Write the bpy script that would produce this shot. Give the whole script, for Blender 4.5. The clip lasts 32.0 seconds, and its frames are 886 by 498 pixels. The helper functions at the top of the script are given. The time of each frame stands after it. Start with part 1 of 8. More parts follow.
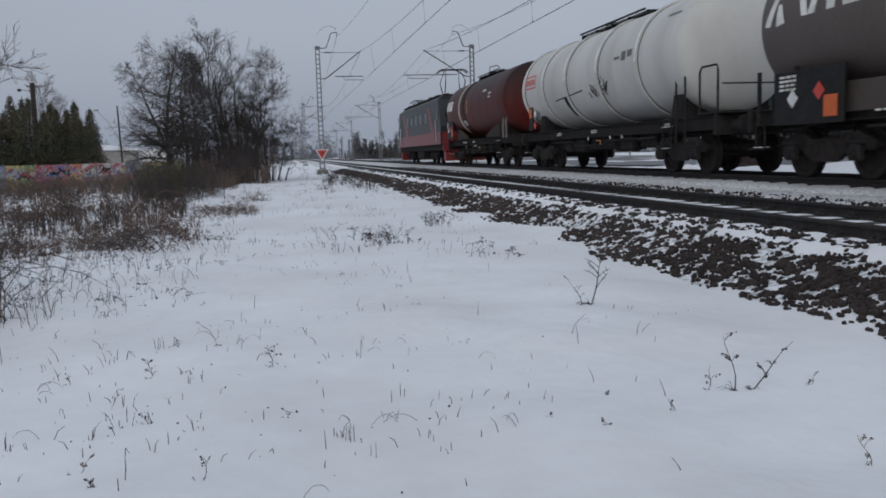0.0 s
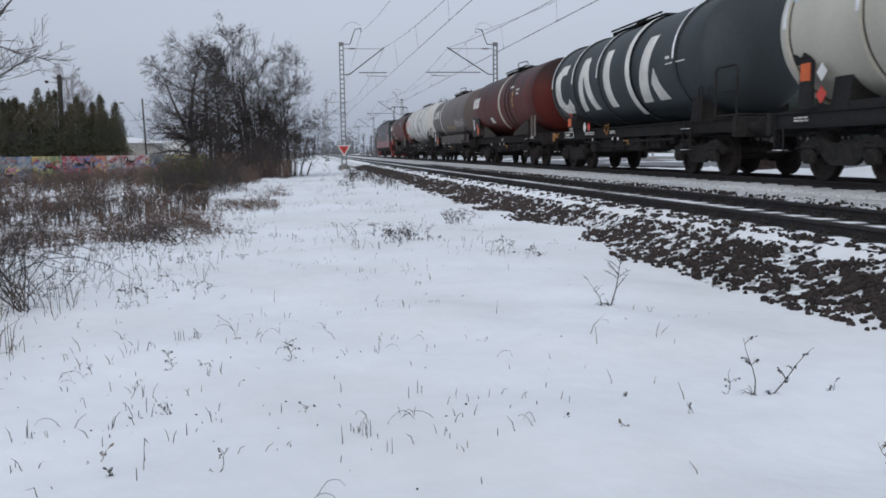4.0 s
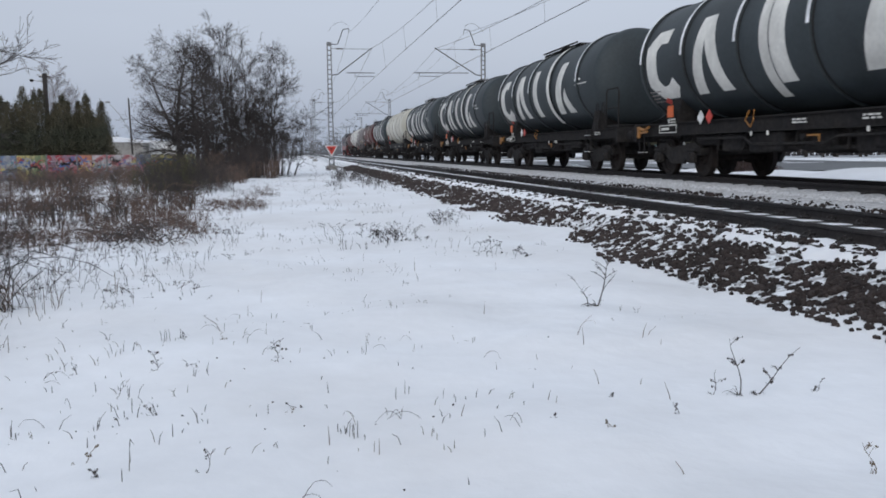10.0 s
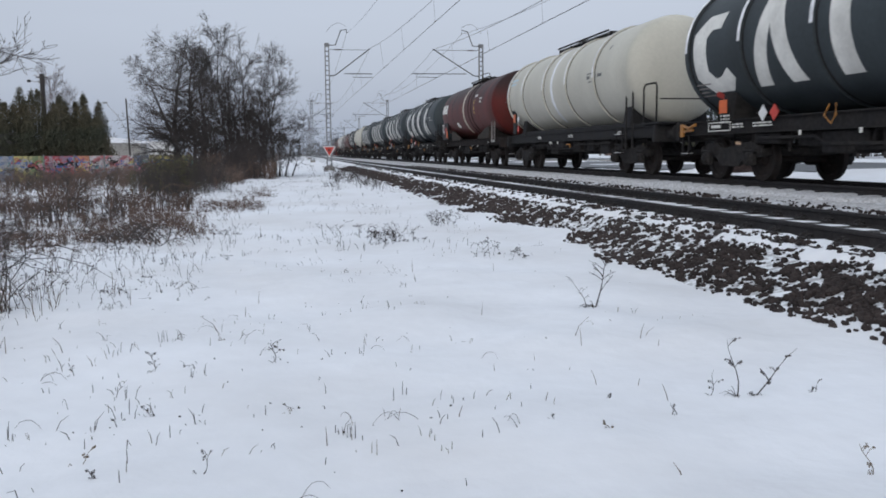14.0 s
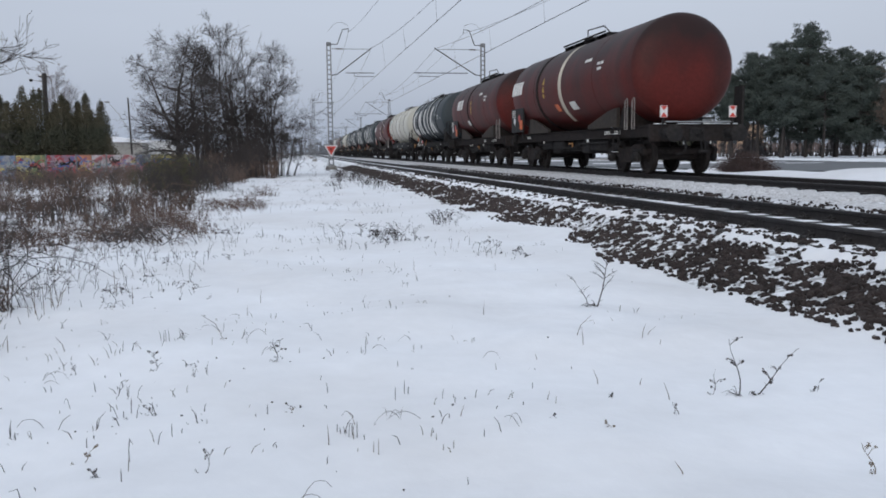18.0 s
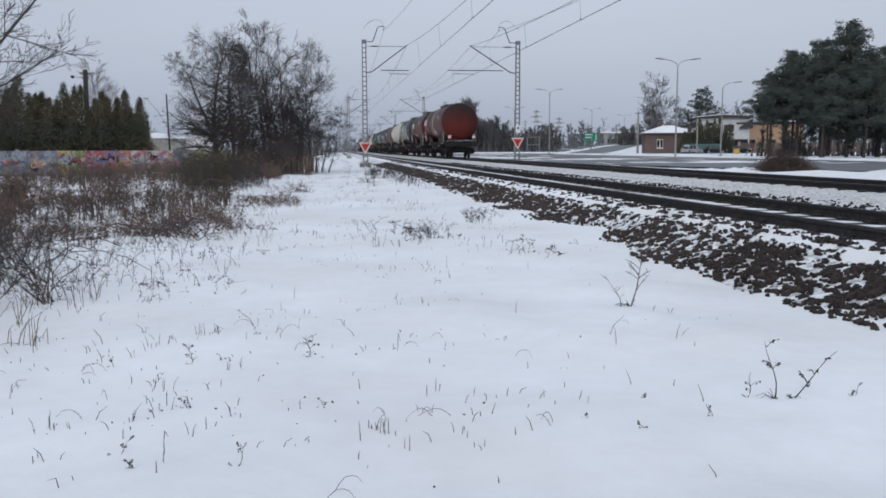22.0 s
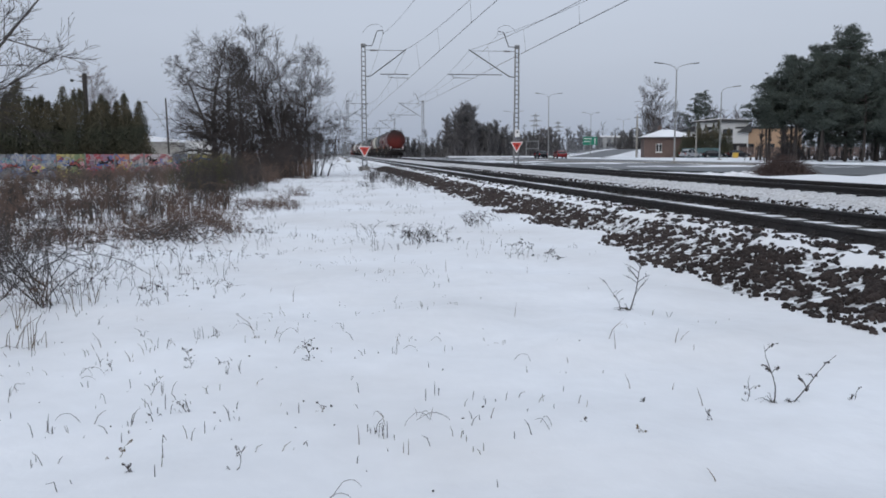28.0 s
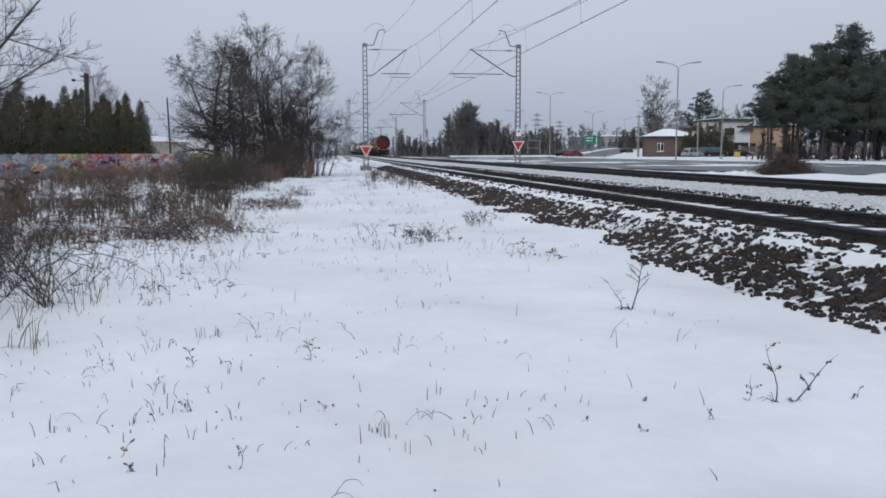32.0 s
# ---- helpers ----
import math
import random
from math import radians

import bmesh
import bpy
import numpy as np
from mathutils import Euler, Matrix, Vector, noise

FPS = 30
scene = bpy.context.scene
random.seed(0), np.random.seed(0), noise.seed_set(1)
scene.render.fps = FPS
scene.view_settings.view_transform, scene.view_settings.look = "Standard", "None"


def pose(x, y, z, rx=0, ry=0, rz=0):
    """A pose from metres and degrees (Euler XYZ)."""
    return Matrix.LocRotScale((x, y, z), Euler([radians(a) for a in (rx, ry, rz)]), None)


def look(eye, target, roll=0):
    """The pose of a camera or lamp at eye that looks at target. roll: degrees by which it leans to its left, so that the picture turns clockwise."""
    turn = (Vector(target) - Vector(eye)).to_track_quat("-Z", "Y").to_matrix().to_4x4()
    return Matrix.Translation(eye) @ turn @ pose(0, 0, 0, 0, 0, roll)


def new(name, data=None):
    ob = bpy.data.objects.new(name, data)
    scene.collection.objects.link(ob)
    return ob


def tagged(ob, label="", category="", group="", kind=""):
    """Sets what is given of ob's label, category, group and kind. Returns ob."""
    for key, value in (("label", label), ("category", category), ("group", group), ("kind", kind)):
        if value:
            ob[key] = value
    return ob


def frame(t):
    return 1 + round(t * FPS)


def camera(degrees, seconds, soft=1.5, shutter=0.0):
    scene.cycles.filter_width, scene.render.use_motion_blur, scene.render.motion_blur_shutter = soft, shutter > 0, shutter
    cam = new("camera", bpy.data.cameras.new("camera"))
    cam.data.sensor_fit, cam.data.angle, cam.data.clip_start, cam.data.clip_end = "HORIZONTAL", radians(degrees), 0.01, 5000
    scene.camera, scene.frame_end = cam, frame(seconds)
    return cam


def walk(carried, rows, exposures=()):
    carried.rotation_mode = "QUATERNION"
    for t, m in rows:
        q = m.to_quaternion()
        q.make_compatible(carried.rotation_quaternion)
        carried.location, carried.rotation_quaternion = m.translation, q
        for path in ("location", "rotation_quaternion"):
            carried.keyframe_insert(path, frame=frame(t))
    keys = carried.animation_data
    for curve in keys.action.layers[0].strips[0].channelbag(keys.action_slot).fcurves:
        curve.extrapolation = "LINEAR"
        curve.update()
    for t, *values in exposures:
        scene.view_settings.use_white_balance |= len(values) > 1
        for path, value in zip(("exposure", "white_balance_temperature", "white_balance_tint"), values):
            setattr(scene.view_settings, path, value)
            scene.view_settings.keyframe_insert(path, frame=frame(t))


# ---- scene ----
cam = camera(55.2, 32.0, soft=1.75, shutter=0.15)

# ---- the camera's way: it stands still and turns ----
EYE = (0.0, 0.0, 1.25)
walk(cam, [(t, pose(*EYE, 90 + p, r, y)) for t, y, p, r in (
    (0.0, -8.20, -6.45, 1.65), (0.5, -8.67, -6.46, 1.66), (1.0, -8.67, -6.46, 1.66), (1.5, -8.32, -6.44, 1.64),
    (2.0, -7.80, -6.53, 1.64), (2.5, -6.87, -6.55, 0.97), (4.5, -6.83, -6.58, 0.63), (5.0, -7.51, -6.54, 0.53),
    (5.5, -7.57, -6.53, 0.55), (6.0, -7.54, -6.54, 0.60), (6.5, -7.59, -6.54, 0.52), (7.0, -7.63, -6.50, 0.48),
    (7.5, -7.55, -6.54, 0.53), (8.0, -7.69, -6.49, 0.46), (8.5, -7.57, -6.54, 0.52), (9.0, -7.61, -6.54, 0.53),
    (9.5, -7.62, -6.54, 0.54), (10.0, -7.57, -6.55, 0.52), (10.5, -7.68, -6.50, 0.45), (11.0, -7.57, -6.55, 0.52),
    (11.5, -7.68, -6.51, 0.46), (12.0, -7.59, -6.54, 0.47), (12.5, -7.61, -6.54, 0.49), (13.0, -7.67, -6.50, 0.43),
    (13.5, -7.60, -6.54, 0.48), (14.0, -7.72, -6.49, 0.48), (14.5, -7.60, -6.54, 0.48), (16.5, -7.69, -6.51, 0.45),
    (17.0, -7.60, -6.54, 0.48), (17.5, -7.70, -6.50, 0.44), (18.0, -7.60, -6.54, 0.48), (18.5, -7.64, -6.54, 0.48),
    (19.0, -7.62, -6.53, 0.53), (19.5, -7.59, -6.54, 0.46), (20.0, -7.42, -6.48, 0.45), (20.5, -6.73, -6.58, 0.43),
    (21.0, -6.25, -6.67, 0.48), (21.5, -5.86, -6.70, 0.40), (22.0, -5.32, -6.69, 0.15), (22.5, -4.13, -6.65, 0.15),
    (23.0, -2.96, -6.64, 0.30), (23.5, -3.28, -6.58, 0.45), (24.0, -4.55, -6.50, 0.28), (24.5, -5.16, -6.47, 0.17),
    (25.0, -5.22, -6.47, 0.17), (25.5, -5.29, -6.45, 0.15), (27.5, -5.23, -6.47, 0.14), (28.0, -5.38, -6.43, 0.10),
    (28.5, -5.27, -6.47, 0.15), (29.0, -5.30, -6.47, 0.17), (29.5, -5.32, -6.47, 0.15), (30.0, -5.28, -6.47, 0.15),
    (30.5, -5.40, -6.43, 0.06), (31.0, -5.28, -6.47, 0.15), (31.5, -5.39, -6.44, 0.10), (32.0, -5.28, -6.47, 0.15),
)],
     exposures=[(0.0, -0.75), (1.0, -0.63), (2.0, -0.47), (3.0, -0.36), (4.5, -0.31), (6.0, -0.27), (19.5, -0.27), (21.5, -0.30), (32.0, -0.30)])

# ---- overcast light ----
world = bpy.data.worlds.new("overcast_sky")
scene.world = world
world.use_nodes = True
wn, wl = world.node_tree.nodes, world.node_tree.links
wn.clear()
w_out = wn.new("ShaderNodeOutputWorld")
w_bg = wn.new("ShaderNodeBackground")
w_sky = wn.new("ShaderNodeTexSky")
w_sky.sky_type = "NISHITA"
w_sky.sun_disc = False
w_sky.sun_elevation, w_sky.sun_rotation = radians(24), radians(200)
w_sky.dust_density, w_sky.air_density = 6.0, 1.5
w_hsv = wn.new("ShaderNodeHueSaturation")
w_hsv.inputs["Saturation"].default_value = 0.25
w_hsv.inputs["Value"].default_value = 0.05
w_co = wn.new("ShaderNodeTexCoord")
w_sep = wn.new("ShaderNodeSeparateXYZ")
w_ramp = wn.new("ShaderNodeValToRGB")
w_ramp.color_ramp.elements[0].position = 0.0
w_ramp.color_ramp.elements[0].color = (0.458, 0.523, 0.648, 1)
w_ramp.color_ramp.elements[1].position = 0.9
w_ramp.color_ramp.elements[1].color = (0.755, 0.86, 1.0, 1)
w_e = w_ramp.color_ramp.elements.new(0.2)
w_e.color = (0.493, 0.56, 0.698, 1)
w_map = wn.new("ShaderNodeMapping")
w_map.inputs["Scale"].default_value = (1.0, 1.0, 5.0)
w_noise = wn.new("ShaderNodeTexNoise")
w_noise.inputs["Scale"].default_value = 2.2
w_noise.inputs["Detail"].default_value = 5.0
w_mul = wn.new("ShaderNodeMapRange")
w_mul.inputs["To Min"].default_value = 0.93
w_mul.inputs["To Max"].default_value = 1.07
w_mix = wn.new("ShaderNodeMix")
w_mix.data_type, w_mix.blend_type = "RGBA", "MULTIPLY"
w_mix.inputs["Factor"].default_value = 1.0
w_add = wn.new("ShaderNodeMix")
w_add.data_type, w_add.blend_type = "RGBA", "ADD"
w_add.inputs["Factor"].default_value = 1.0
wl.new(w_co.outputs["Generated"], w_sep.inputs[0])
wl.new(w_sep.outputs["Z"], w_ramp.inputs[0])
wl.new(w_co.outputs["Generated"], w_map.inputs[0])
wl.new(w_map.outputs[0], w_noise.inputs["Vector"])
wl.new(w_noise.outputs[0], w_mul.inputs[0])
wl.new(w_ramp.outputs[0], w_mix.inputs["A"])
wl.new(w_mul.outputs[0], w_mix.inputs["B"])
wl.new(w_sky.outputs[0], w_hsv.inputs["Color"])
wl.new(w_mix.outputs["Result"], w_add.inputs["A"])
wl.new(w_hsv.outputs[0], w_add.inputs["B"])
wl.new(w_add.outputs["Result"], w_bg.inputs[0])
w_bg.inputs[1].default_value = 1.0
wl.new(w_bg.outputs[0], w_out.inputs[0])
sun = new("sun", bpy.data.lights.new("sun", "SUN"))
sun.data.energy, sun.data.angle, sun.data.color = 0.35, radians(40), (1.0, 0.985, 0.95)
sun.matrix_world = look((-60, -80, 60), (0, 0, 0))


# ---- materials ----
def material(name, base, rough=0.6, metal=0.0, vary=0.18, scale=2.0, dirt=None, amount=0.35, dirt_scale=1.0,
             stretch=(1, 1, 1), bump=0.0, bump_scale=30.0, spread=0.25, per_piece=0.0, spec=0.4, fine=12.0, soot=None):
    """A surface with a base colour, stains of a second colour, fine grain and relief."""
    m = bpy.data.materials.new(name)
    m.use_nodes = True
    n, l = m.node_tree.nodes, m.node_tree.links
    b = n["Principled BSDF"]
    b.inputs["Roughness"].default_value = rough
    b.inputs["Metallic"].default_value = metal
    b.inputs["Specular IOR Level"].default_value = spec
    co = n.new("ShaderNodeTexCoord")
    mp = n.new("ShaderNodeMapping")
    mp.inputs["Scale"].default_value = stretch
    l.new(co.outputs["Object"], mp.inputs[0])
    n1 = n.new("ShaderNodeTexNoise")
    n1.inputs["Scale"].default_value = dirt_scale
    n1.inputs["Detail"].default_value = 6
    l.new(mp.outputs[0], n1.inputs["Vector"])
    r1 = n.new("ShaderNodeMapRange")
    r1.inputs["From Min"].default_value = 0.5 - spread * (1.2 - amount)
    r1.inputs["From Max"].default_value = 0.5 + spread
    r1.inputs["To Max"].default_value = amount
    l.new(n1.outputs[0], r1.inputs[0])
    mx = n.new("ShaderNodeMix")
    mx.data_type = "RGBA"
    mx.inputs["A"].default_value = (*base, 1)
    mx.inputs["B"].default_value = (*(dirt or [c * 0.55 for c in base]), 1)
    l.new(r1.outputs[0], mx.inputs["Factor"])
    n2 = n.new("ShaderNodeTexNoise")
    n2.inputs["Scale"].default_value = fine
    n2.inputs["Detail"].default_value = 4
    l.new(co.outputs["Object"], n2.inputs["Vector"])
    r2 = n.new("ShaderNodeMapRange")
    r2.inputs["From Min"].default_value, r2.inputs["From Max"].default_value = 0.25, 0.75
    r2.inputs["To Min"].default_value, r2.inputs["To Max"].default_value = 1 - vary, 1 + vary
    l.new(n2.outputs[0], r2.inputs[0])
    m2 = n.new("ShaderNodeMix")
    m2.data_type, m2.blend_type = "RGBA", "MULTIPLY"
    m2.inputs["Factor"].default_value = 1
    l.new(mx.outputs["Result"], m2.inputs["A"])
    l.new(r2.outputs[0], m2.inputs["B"])
    out = m2.outputs["Result"]
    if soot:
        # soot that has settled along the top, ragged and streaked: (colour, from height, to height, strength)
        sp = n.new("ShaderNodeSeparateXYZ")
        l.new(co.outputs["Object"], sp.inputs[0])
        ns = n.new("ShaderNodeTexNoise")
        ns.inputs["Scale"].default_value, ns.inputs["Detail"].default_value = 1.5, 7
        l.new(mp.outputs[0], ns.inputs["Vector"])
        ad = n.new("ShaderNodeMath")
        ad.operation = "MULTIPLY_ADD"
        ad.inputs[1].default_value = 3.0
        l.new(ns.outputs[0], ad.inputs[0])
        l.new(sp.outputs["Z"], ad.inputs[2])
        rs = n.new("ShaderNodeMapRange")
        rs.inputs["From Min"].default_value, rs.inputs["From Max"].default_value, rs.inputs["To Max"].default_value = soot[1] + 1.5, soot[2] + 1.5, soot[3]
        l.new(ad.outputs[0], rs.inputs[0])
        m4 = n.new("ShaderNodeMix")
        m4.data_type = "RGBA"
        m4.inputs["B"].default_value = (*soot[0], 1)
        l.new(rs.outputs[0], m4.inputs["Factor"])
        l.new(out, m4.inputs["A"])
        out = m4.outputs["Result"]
    if per_piece:
        info = n.new("ShaderNodeObjectInfo")
        geo = n.new("ShaderNodeNewGeometry")
        su = n.new("ShaderNodeMath")
        su.operation = "ADD"
        l.new(info.outputs["Random"], su.inputs[0])
        l.new(geo.outputs["Random Per Island"], su.inputs[1])
        r3 = n.new("ShaderNodeMapRange")
        r3.inputs["From Max"].default_value = 2
        r3.inputs["To Min"].default_value, r3.inputs["To Max"].default_value = 1 - per_piece, 1 + per_piece
        l.new(su.outputs[0], r3.inputs[0])
        m3 = n.new("ShaderNodeMix")
        m3.data_type, m3.blend_type = "RGBA", "MULTIPLY"
        m3.inputs["Factor"].default_value = 1
        l.new(out, m3.inputs["A"])
        l.new(r3.outputs[0], m3.inputs["B"])
        out = m3.outputs["Result"]
    l.new(out, b.inputs["Base Color"])
    if bump:
        n3 = n.new("ShaderNodeTexNoise")
        n3.inputs["Scale"].default_value = bump_scale
        n3.inputs["Detail"].default_value = 5
        l.new(co.outputs["Object"], n3.inputs["Vector"])
        bp = n.new("ShaderNodeBump")
        bp.inputs["Strength"].default_value = min(1.0, bump)
        bp.inputs["Distance"].default_value = 0.6 / bump_scale
        l.new(n3.outputs[0], bp.inputs["Height"])
        l.new(bp.outputs[0], b.inputs["Normal"])
    return m


SNOW = material("snow", (0.785, 0.797, 0.834), 0.75, vary=0.03, dirt=(0.575, 0.56, 0.56), amount=0.5, dirt_scale=0.42, spread=0.2, bump=0.12, bump_scale=6, spec=0.25, fine=5)
SNOW_DIRTY = material("dirty_snow", (0.66, 0.67, 0.70), 0.8, vary=0.12, dirt=(0.22, 0.21, 0.21), amount=0.6, dirt_scale=2.2, bump=0.7, bump_scale=18, spread=0.2, spec=0.2)
SNOW_GRIT = material("gritty_snow", (0.60, 0.60, 0.615), 0.8, vary=0.15, dirt=(0.21, 0.195, 0.19), amount=0.6, dirt_scale=19, bump=0.4, bump_scale=40, spread=0.13, spec=0.2, fine=40)
SNOW_ROAD = material("trodden_snow", (0.76, 0.78, 0.82), 0.75, vary=0.08, dirt=(0.45, 0.45, 0.46), amount=0.35, dirt_scale=0.25, bump=0.5, bump_scale=8, spec=0.2)
STONE = material("ballast_stone", (0.037, 0.0295, 0.0285), 0.85, vary=0.35, dirt=(0.055, 0.041, 0.037), amount=0.6, dirt_scale=3, bump=0.6, bump_scale=60, per_piece=0.5, spec=0.2)
BALLAST = material("ballast_bed", (0.72, 0.735, 0.765), 0.85, vary=0.1, dirt=(0.09, 0.075, 0.07), amount=0.5, dirt_scale=11.0, bump=0.15, bump_scale=18, spread=0.07, spec=0.15)
RAIL = material("rail_steel", (0.028, 0.027, 0.029), 0.65, 0.0, vary=0.3, dirt=(0.038, 0.030, 0.026), amount=0.6, dirt_scale=3, stretch=(1, 0.2, 1), bump=0.3, bump_scale=40, spec=0.12)
RAIL_TOP = material("rail_running_band", (0.055, 0.052, 0.052), 0.5, 0.6, vary=0.2, spec=0.2)
CLIP = material("rail_clip", (0.025, 0.022, 0.022), 0.7, 0.3)
SLEEPER = material("dark_sleeper", (0.035, 0.031, 0.030), 0.9, vary=0.25, dirt=(0.075, 0.07, 0.068), amount=0.5, dirt_scale=4, bump=0.4)
CONCRETE = material("sleeper_concrete", (0.30, 0.29, 0.27), 0.85, vary=0.2, dirt=(0.12, 0.10, 0.09), amount=0.6, dirt_scale=3, bump=0.4)
ASPHALT = material("wet_asphalt", (0.060, 0.062, 0.068), 0.5, vary=0.15, dirt=(0.12, 0.123, 0.13), amount=0.5, dirt_scale=0.12, stretch=(1.6, 0.3, 1), bump=0.2, bump_scale=50)
GALV = material("galvanised_steel", (0.30, 0.31, 0.32), 0.55, 0.5, vary=0.12, dirt=(0.17, 0.17, 0.17), amount=0.5)
MAST = material("painted_mast", (0.20, 0.21, 0.225), 0.6, 0.3, vary=0.15, dirt=(0.12, 0.11, 0.10), amount=0.6, dirt_scale=1.5)
WIRE = material("wire", (0.05, 0.05, 0.055), 0.5, 0.6)
PORCELAIN = material("insulator", (0.06, 0.035, 0.03), 0.3)
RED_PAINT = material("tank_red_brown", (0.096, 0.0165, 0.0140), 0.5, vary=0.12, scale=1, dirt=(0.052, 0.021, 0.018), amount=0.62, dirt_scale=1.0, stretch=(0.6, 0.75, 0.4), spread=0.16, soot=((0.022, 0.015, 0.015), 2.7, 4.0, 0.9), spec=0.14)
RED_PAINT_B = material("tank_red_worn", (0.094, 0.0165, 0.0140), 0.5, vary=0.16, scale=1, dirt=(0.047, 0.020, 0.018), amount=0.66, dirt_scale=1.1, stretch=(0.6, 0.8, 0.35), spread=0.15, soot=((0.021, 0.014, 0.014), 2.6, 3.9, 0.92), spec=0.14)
CREAM = material("tank_cream", (0.50, 0.482, 0.415), 0.45, vary=0.05, dirt=(0.33, 0.315, 0.27), amount=0.6, dirt_scale=0.6, stretch=(1, 1.2, 0.5), spread=0.25)
OLD_WHITE = material("tank_old_white", (0.53, 0.523, 0.50), 0.45, vary=0.03, dirt=(0.34, 0.33, 0.31), amount=0.7, dirt_scale=0.7, stretch=(1, 1.2, 0.4), spread=0.22)
SLATE = material("tank_slate", (0.041, 0.051, 0.057), 0.55, vary=0.12, dirt=(0.017, 0.020, 0.022), amount=0.7, dirt_scale=0.6, stretch=(1, 1, 0.5), spec=0.22)
TAUPE = material("tank_taupe", (0.118, 0.096, 0.089), 0.5, vary=0.1, dirt=(0.066, 0.056, 0.053), amount=0.7, dirt_scale=0.5, stretch=(1, 0.8, 0.5), spec=0.22)
TAUPE_DARK = material("skirt_taupe", (0.082, 0.067, 0.062), 0.6, vary=0.12, dirt=(0.045, 0.038, 0.036), amount=0.7, dirt_scale=0.9, spec=0.15)
LETTER = material("white_marking", (0.72, 0.71, 0.67), 0.55, vary=0.08, dirt=(0.34, 0.33, 0.31), amount=0.55, dirt_scale=1.6, spread=0.2)
AGED_WHITE = material("aged_white_band", (0.56, 0.50, 0.40), 0.55, vary=0.1, dirt=(0.27, 0.22, 0.17), amount=0.6, dirt_scale=1.6, spread=0.2)
PLATE_BROWN = material("grimy_plate", (0.040, 0.035, 0.032), 0.8, vary=0.25, dirt=(0.065, 0.050, 0.042), amount=0.6, dirt_scale=1.5, spec=0.12)
# white of thin snow, the cream band and the rings' painted highlights
RIB_SNOW_HIGHLIGHT = material("rib_rime", (0.80, 0.81, 0.83), 0.6, vary=0.1, dirt=(0.14, 0.14, 0.14), amount=0.4, dirt_scale=2.0, spread=0.15)
FRAME = material("underframe_grime", (0.023, 0.022, 0.023), 0.85, vary=0.35, dirt=(0.037, 0.033, 0.030), amount=0.7, dirt_scale=1.8, bump=0.3, spec=0.1)
FRAME_BROWN = material("underframe_rust", (0.022, 0.0195, 0.0195), 0.85, vary=0.35, dirt=(0.040, 0.030, 0.027), amount=0.7, dirt_scale=1.8, bump=0.3, spec=0.1)
FRAME_GREY = material("underframe_grey", (0.025, 0.025, 0.027), 0.7, vary=0.2, dirt=(0.028, 0.025, 0.023), amount=0.7, dirt_scale=1.8, spec=0.1)
WHEEL = material("wheel_steel", (0.025, 0.023, 0.023), 0.75, 0.1, vary=0.25, dirt=(0.035, 0.024, 0.020), amount=0.5, dirt_scale=3, spec=0.1)
TREAD = material("wheel_tread", (0.30, 0.30, 0.31), 0.35, 0.9, vary=0.1)
PANEL_DARK = material("board_black", (0.014, 0.014, 0.015), 0.6, vary=0.25, dirt=(0.03, 0.027, 0.025), amount=0.6, dirt_scale=3, spec=0.15)
STENCIL = material("faded_stencil", (0.13, 0.13, 0.125), 0.6, vary=0.2)
DULL_WHITE = material("dull_white_tube", (0.27, 0.25, 0.24), 0.6, vary=0.15, dirt=(0.12, 0.09, 0.08), amount=0.6, dirt_scale=3)
ORANGE = material("orange_plate", (0.62, 0.12, 0.025), 0.5, vary=0.08, dirt=(0.30, 0.07, 0.03), amount=0.4, dirt_scale=4)
SIGN_RED = material("sign_red", (0.55, 0.055, 0.04), 0.45, vary=0.08, dirt=(0.3, 0.05, 0.04), amount=0.3, dirt_scale=4)
SIGN_WHITE = material("sign_white", (0.70, 0.70, 0.70), 0.5, vary=0.05, dirt=(0.45, 0.44, 0.42), amount=0.4, dirt_scale=3)
YELLOW = material("yellow_paint", (0.55, 0.36, 0.05), 0.5, vary=0.1, dirt=(0.25, 0.15, 0.05), amount=0.5, dirt_scale=4)
AMBER = material("amber_lever", (0.34, 0.15, 0.03), 0.55, vary=0.15, dirt=(0.10, 0.05, 0.03), amount=0.5, dirt_scale=4)
BARK = material("bark", (0.036, 0.031, 0.030), 0.9, vary=0.3, dirt=(0.065, 0.057, 0.053), amount=0.5, dirt_scale=3, bump=0.6, bump_scale=25)
TWIG = material("twig", (0.046, 0.040, 0.040), 0.9, vary=0.3, dirt=(0.075, 0.063, 0.058), amount=0.5, dirt_scale=1.2)
TWIG_RED = material("brush_twig", (0.098, 0.066, 0.054), 0.9, vary=0.35, dirt=(0.15, 0.108, 0.082), amount=0.6, dirt_scale=0.8)
TWIG_PALE = material("birch_twig", (0.19, 0.17, 0.175), 0.9, vary=0.2, dirt=(0.14, 0.125, 0.13), amount=0.5, dirt_scale=0.8)
HEAP_TWIG = material("cut_brush", (0.060, 0.042, 0.040), 0.9, vary=0.35, dirt=(0.11, 0.070, 0.060), amount=0.6, dirt_scale=0.9)
STRAW = material("dry_grass", (0.15, 0.12, 0.088), 0.9, vary=0.3, dirt=(0.09, 0.065, 0.048), amount=0.7, dirt_scale=1.5)
GRASS = material("winter_grass", (0.085, 0.080, 0.050), 0.9, vary=0.35, dirt=(0.14, 0.105, 0.070), amount=0.6, dirt_scale=1.5)
OLIVE = material("olive_shrub", (0.060, 0.060, 0.028), 0.9, vary=0.35, dirt=(0.09, 0.075, 0.035), amount=0.5, dirt_scale=1)
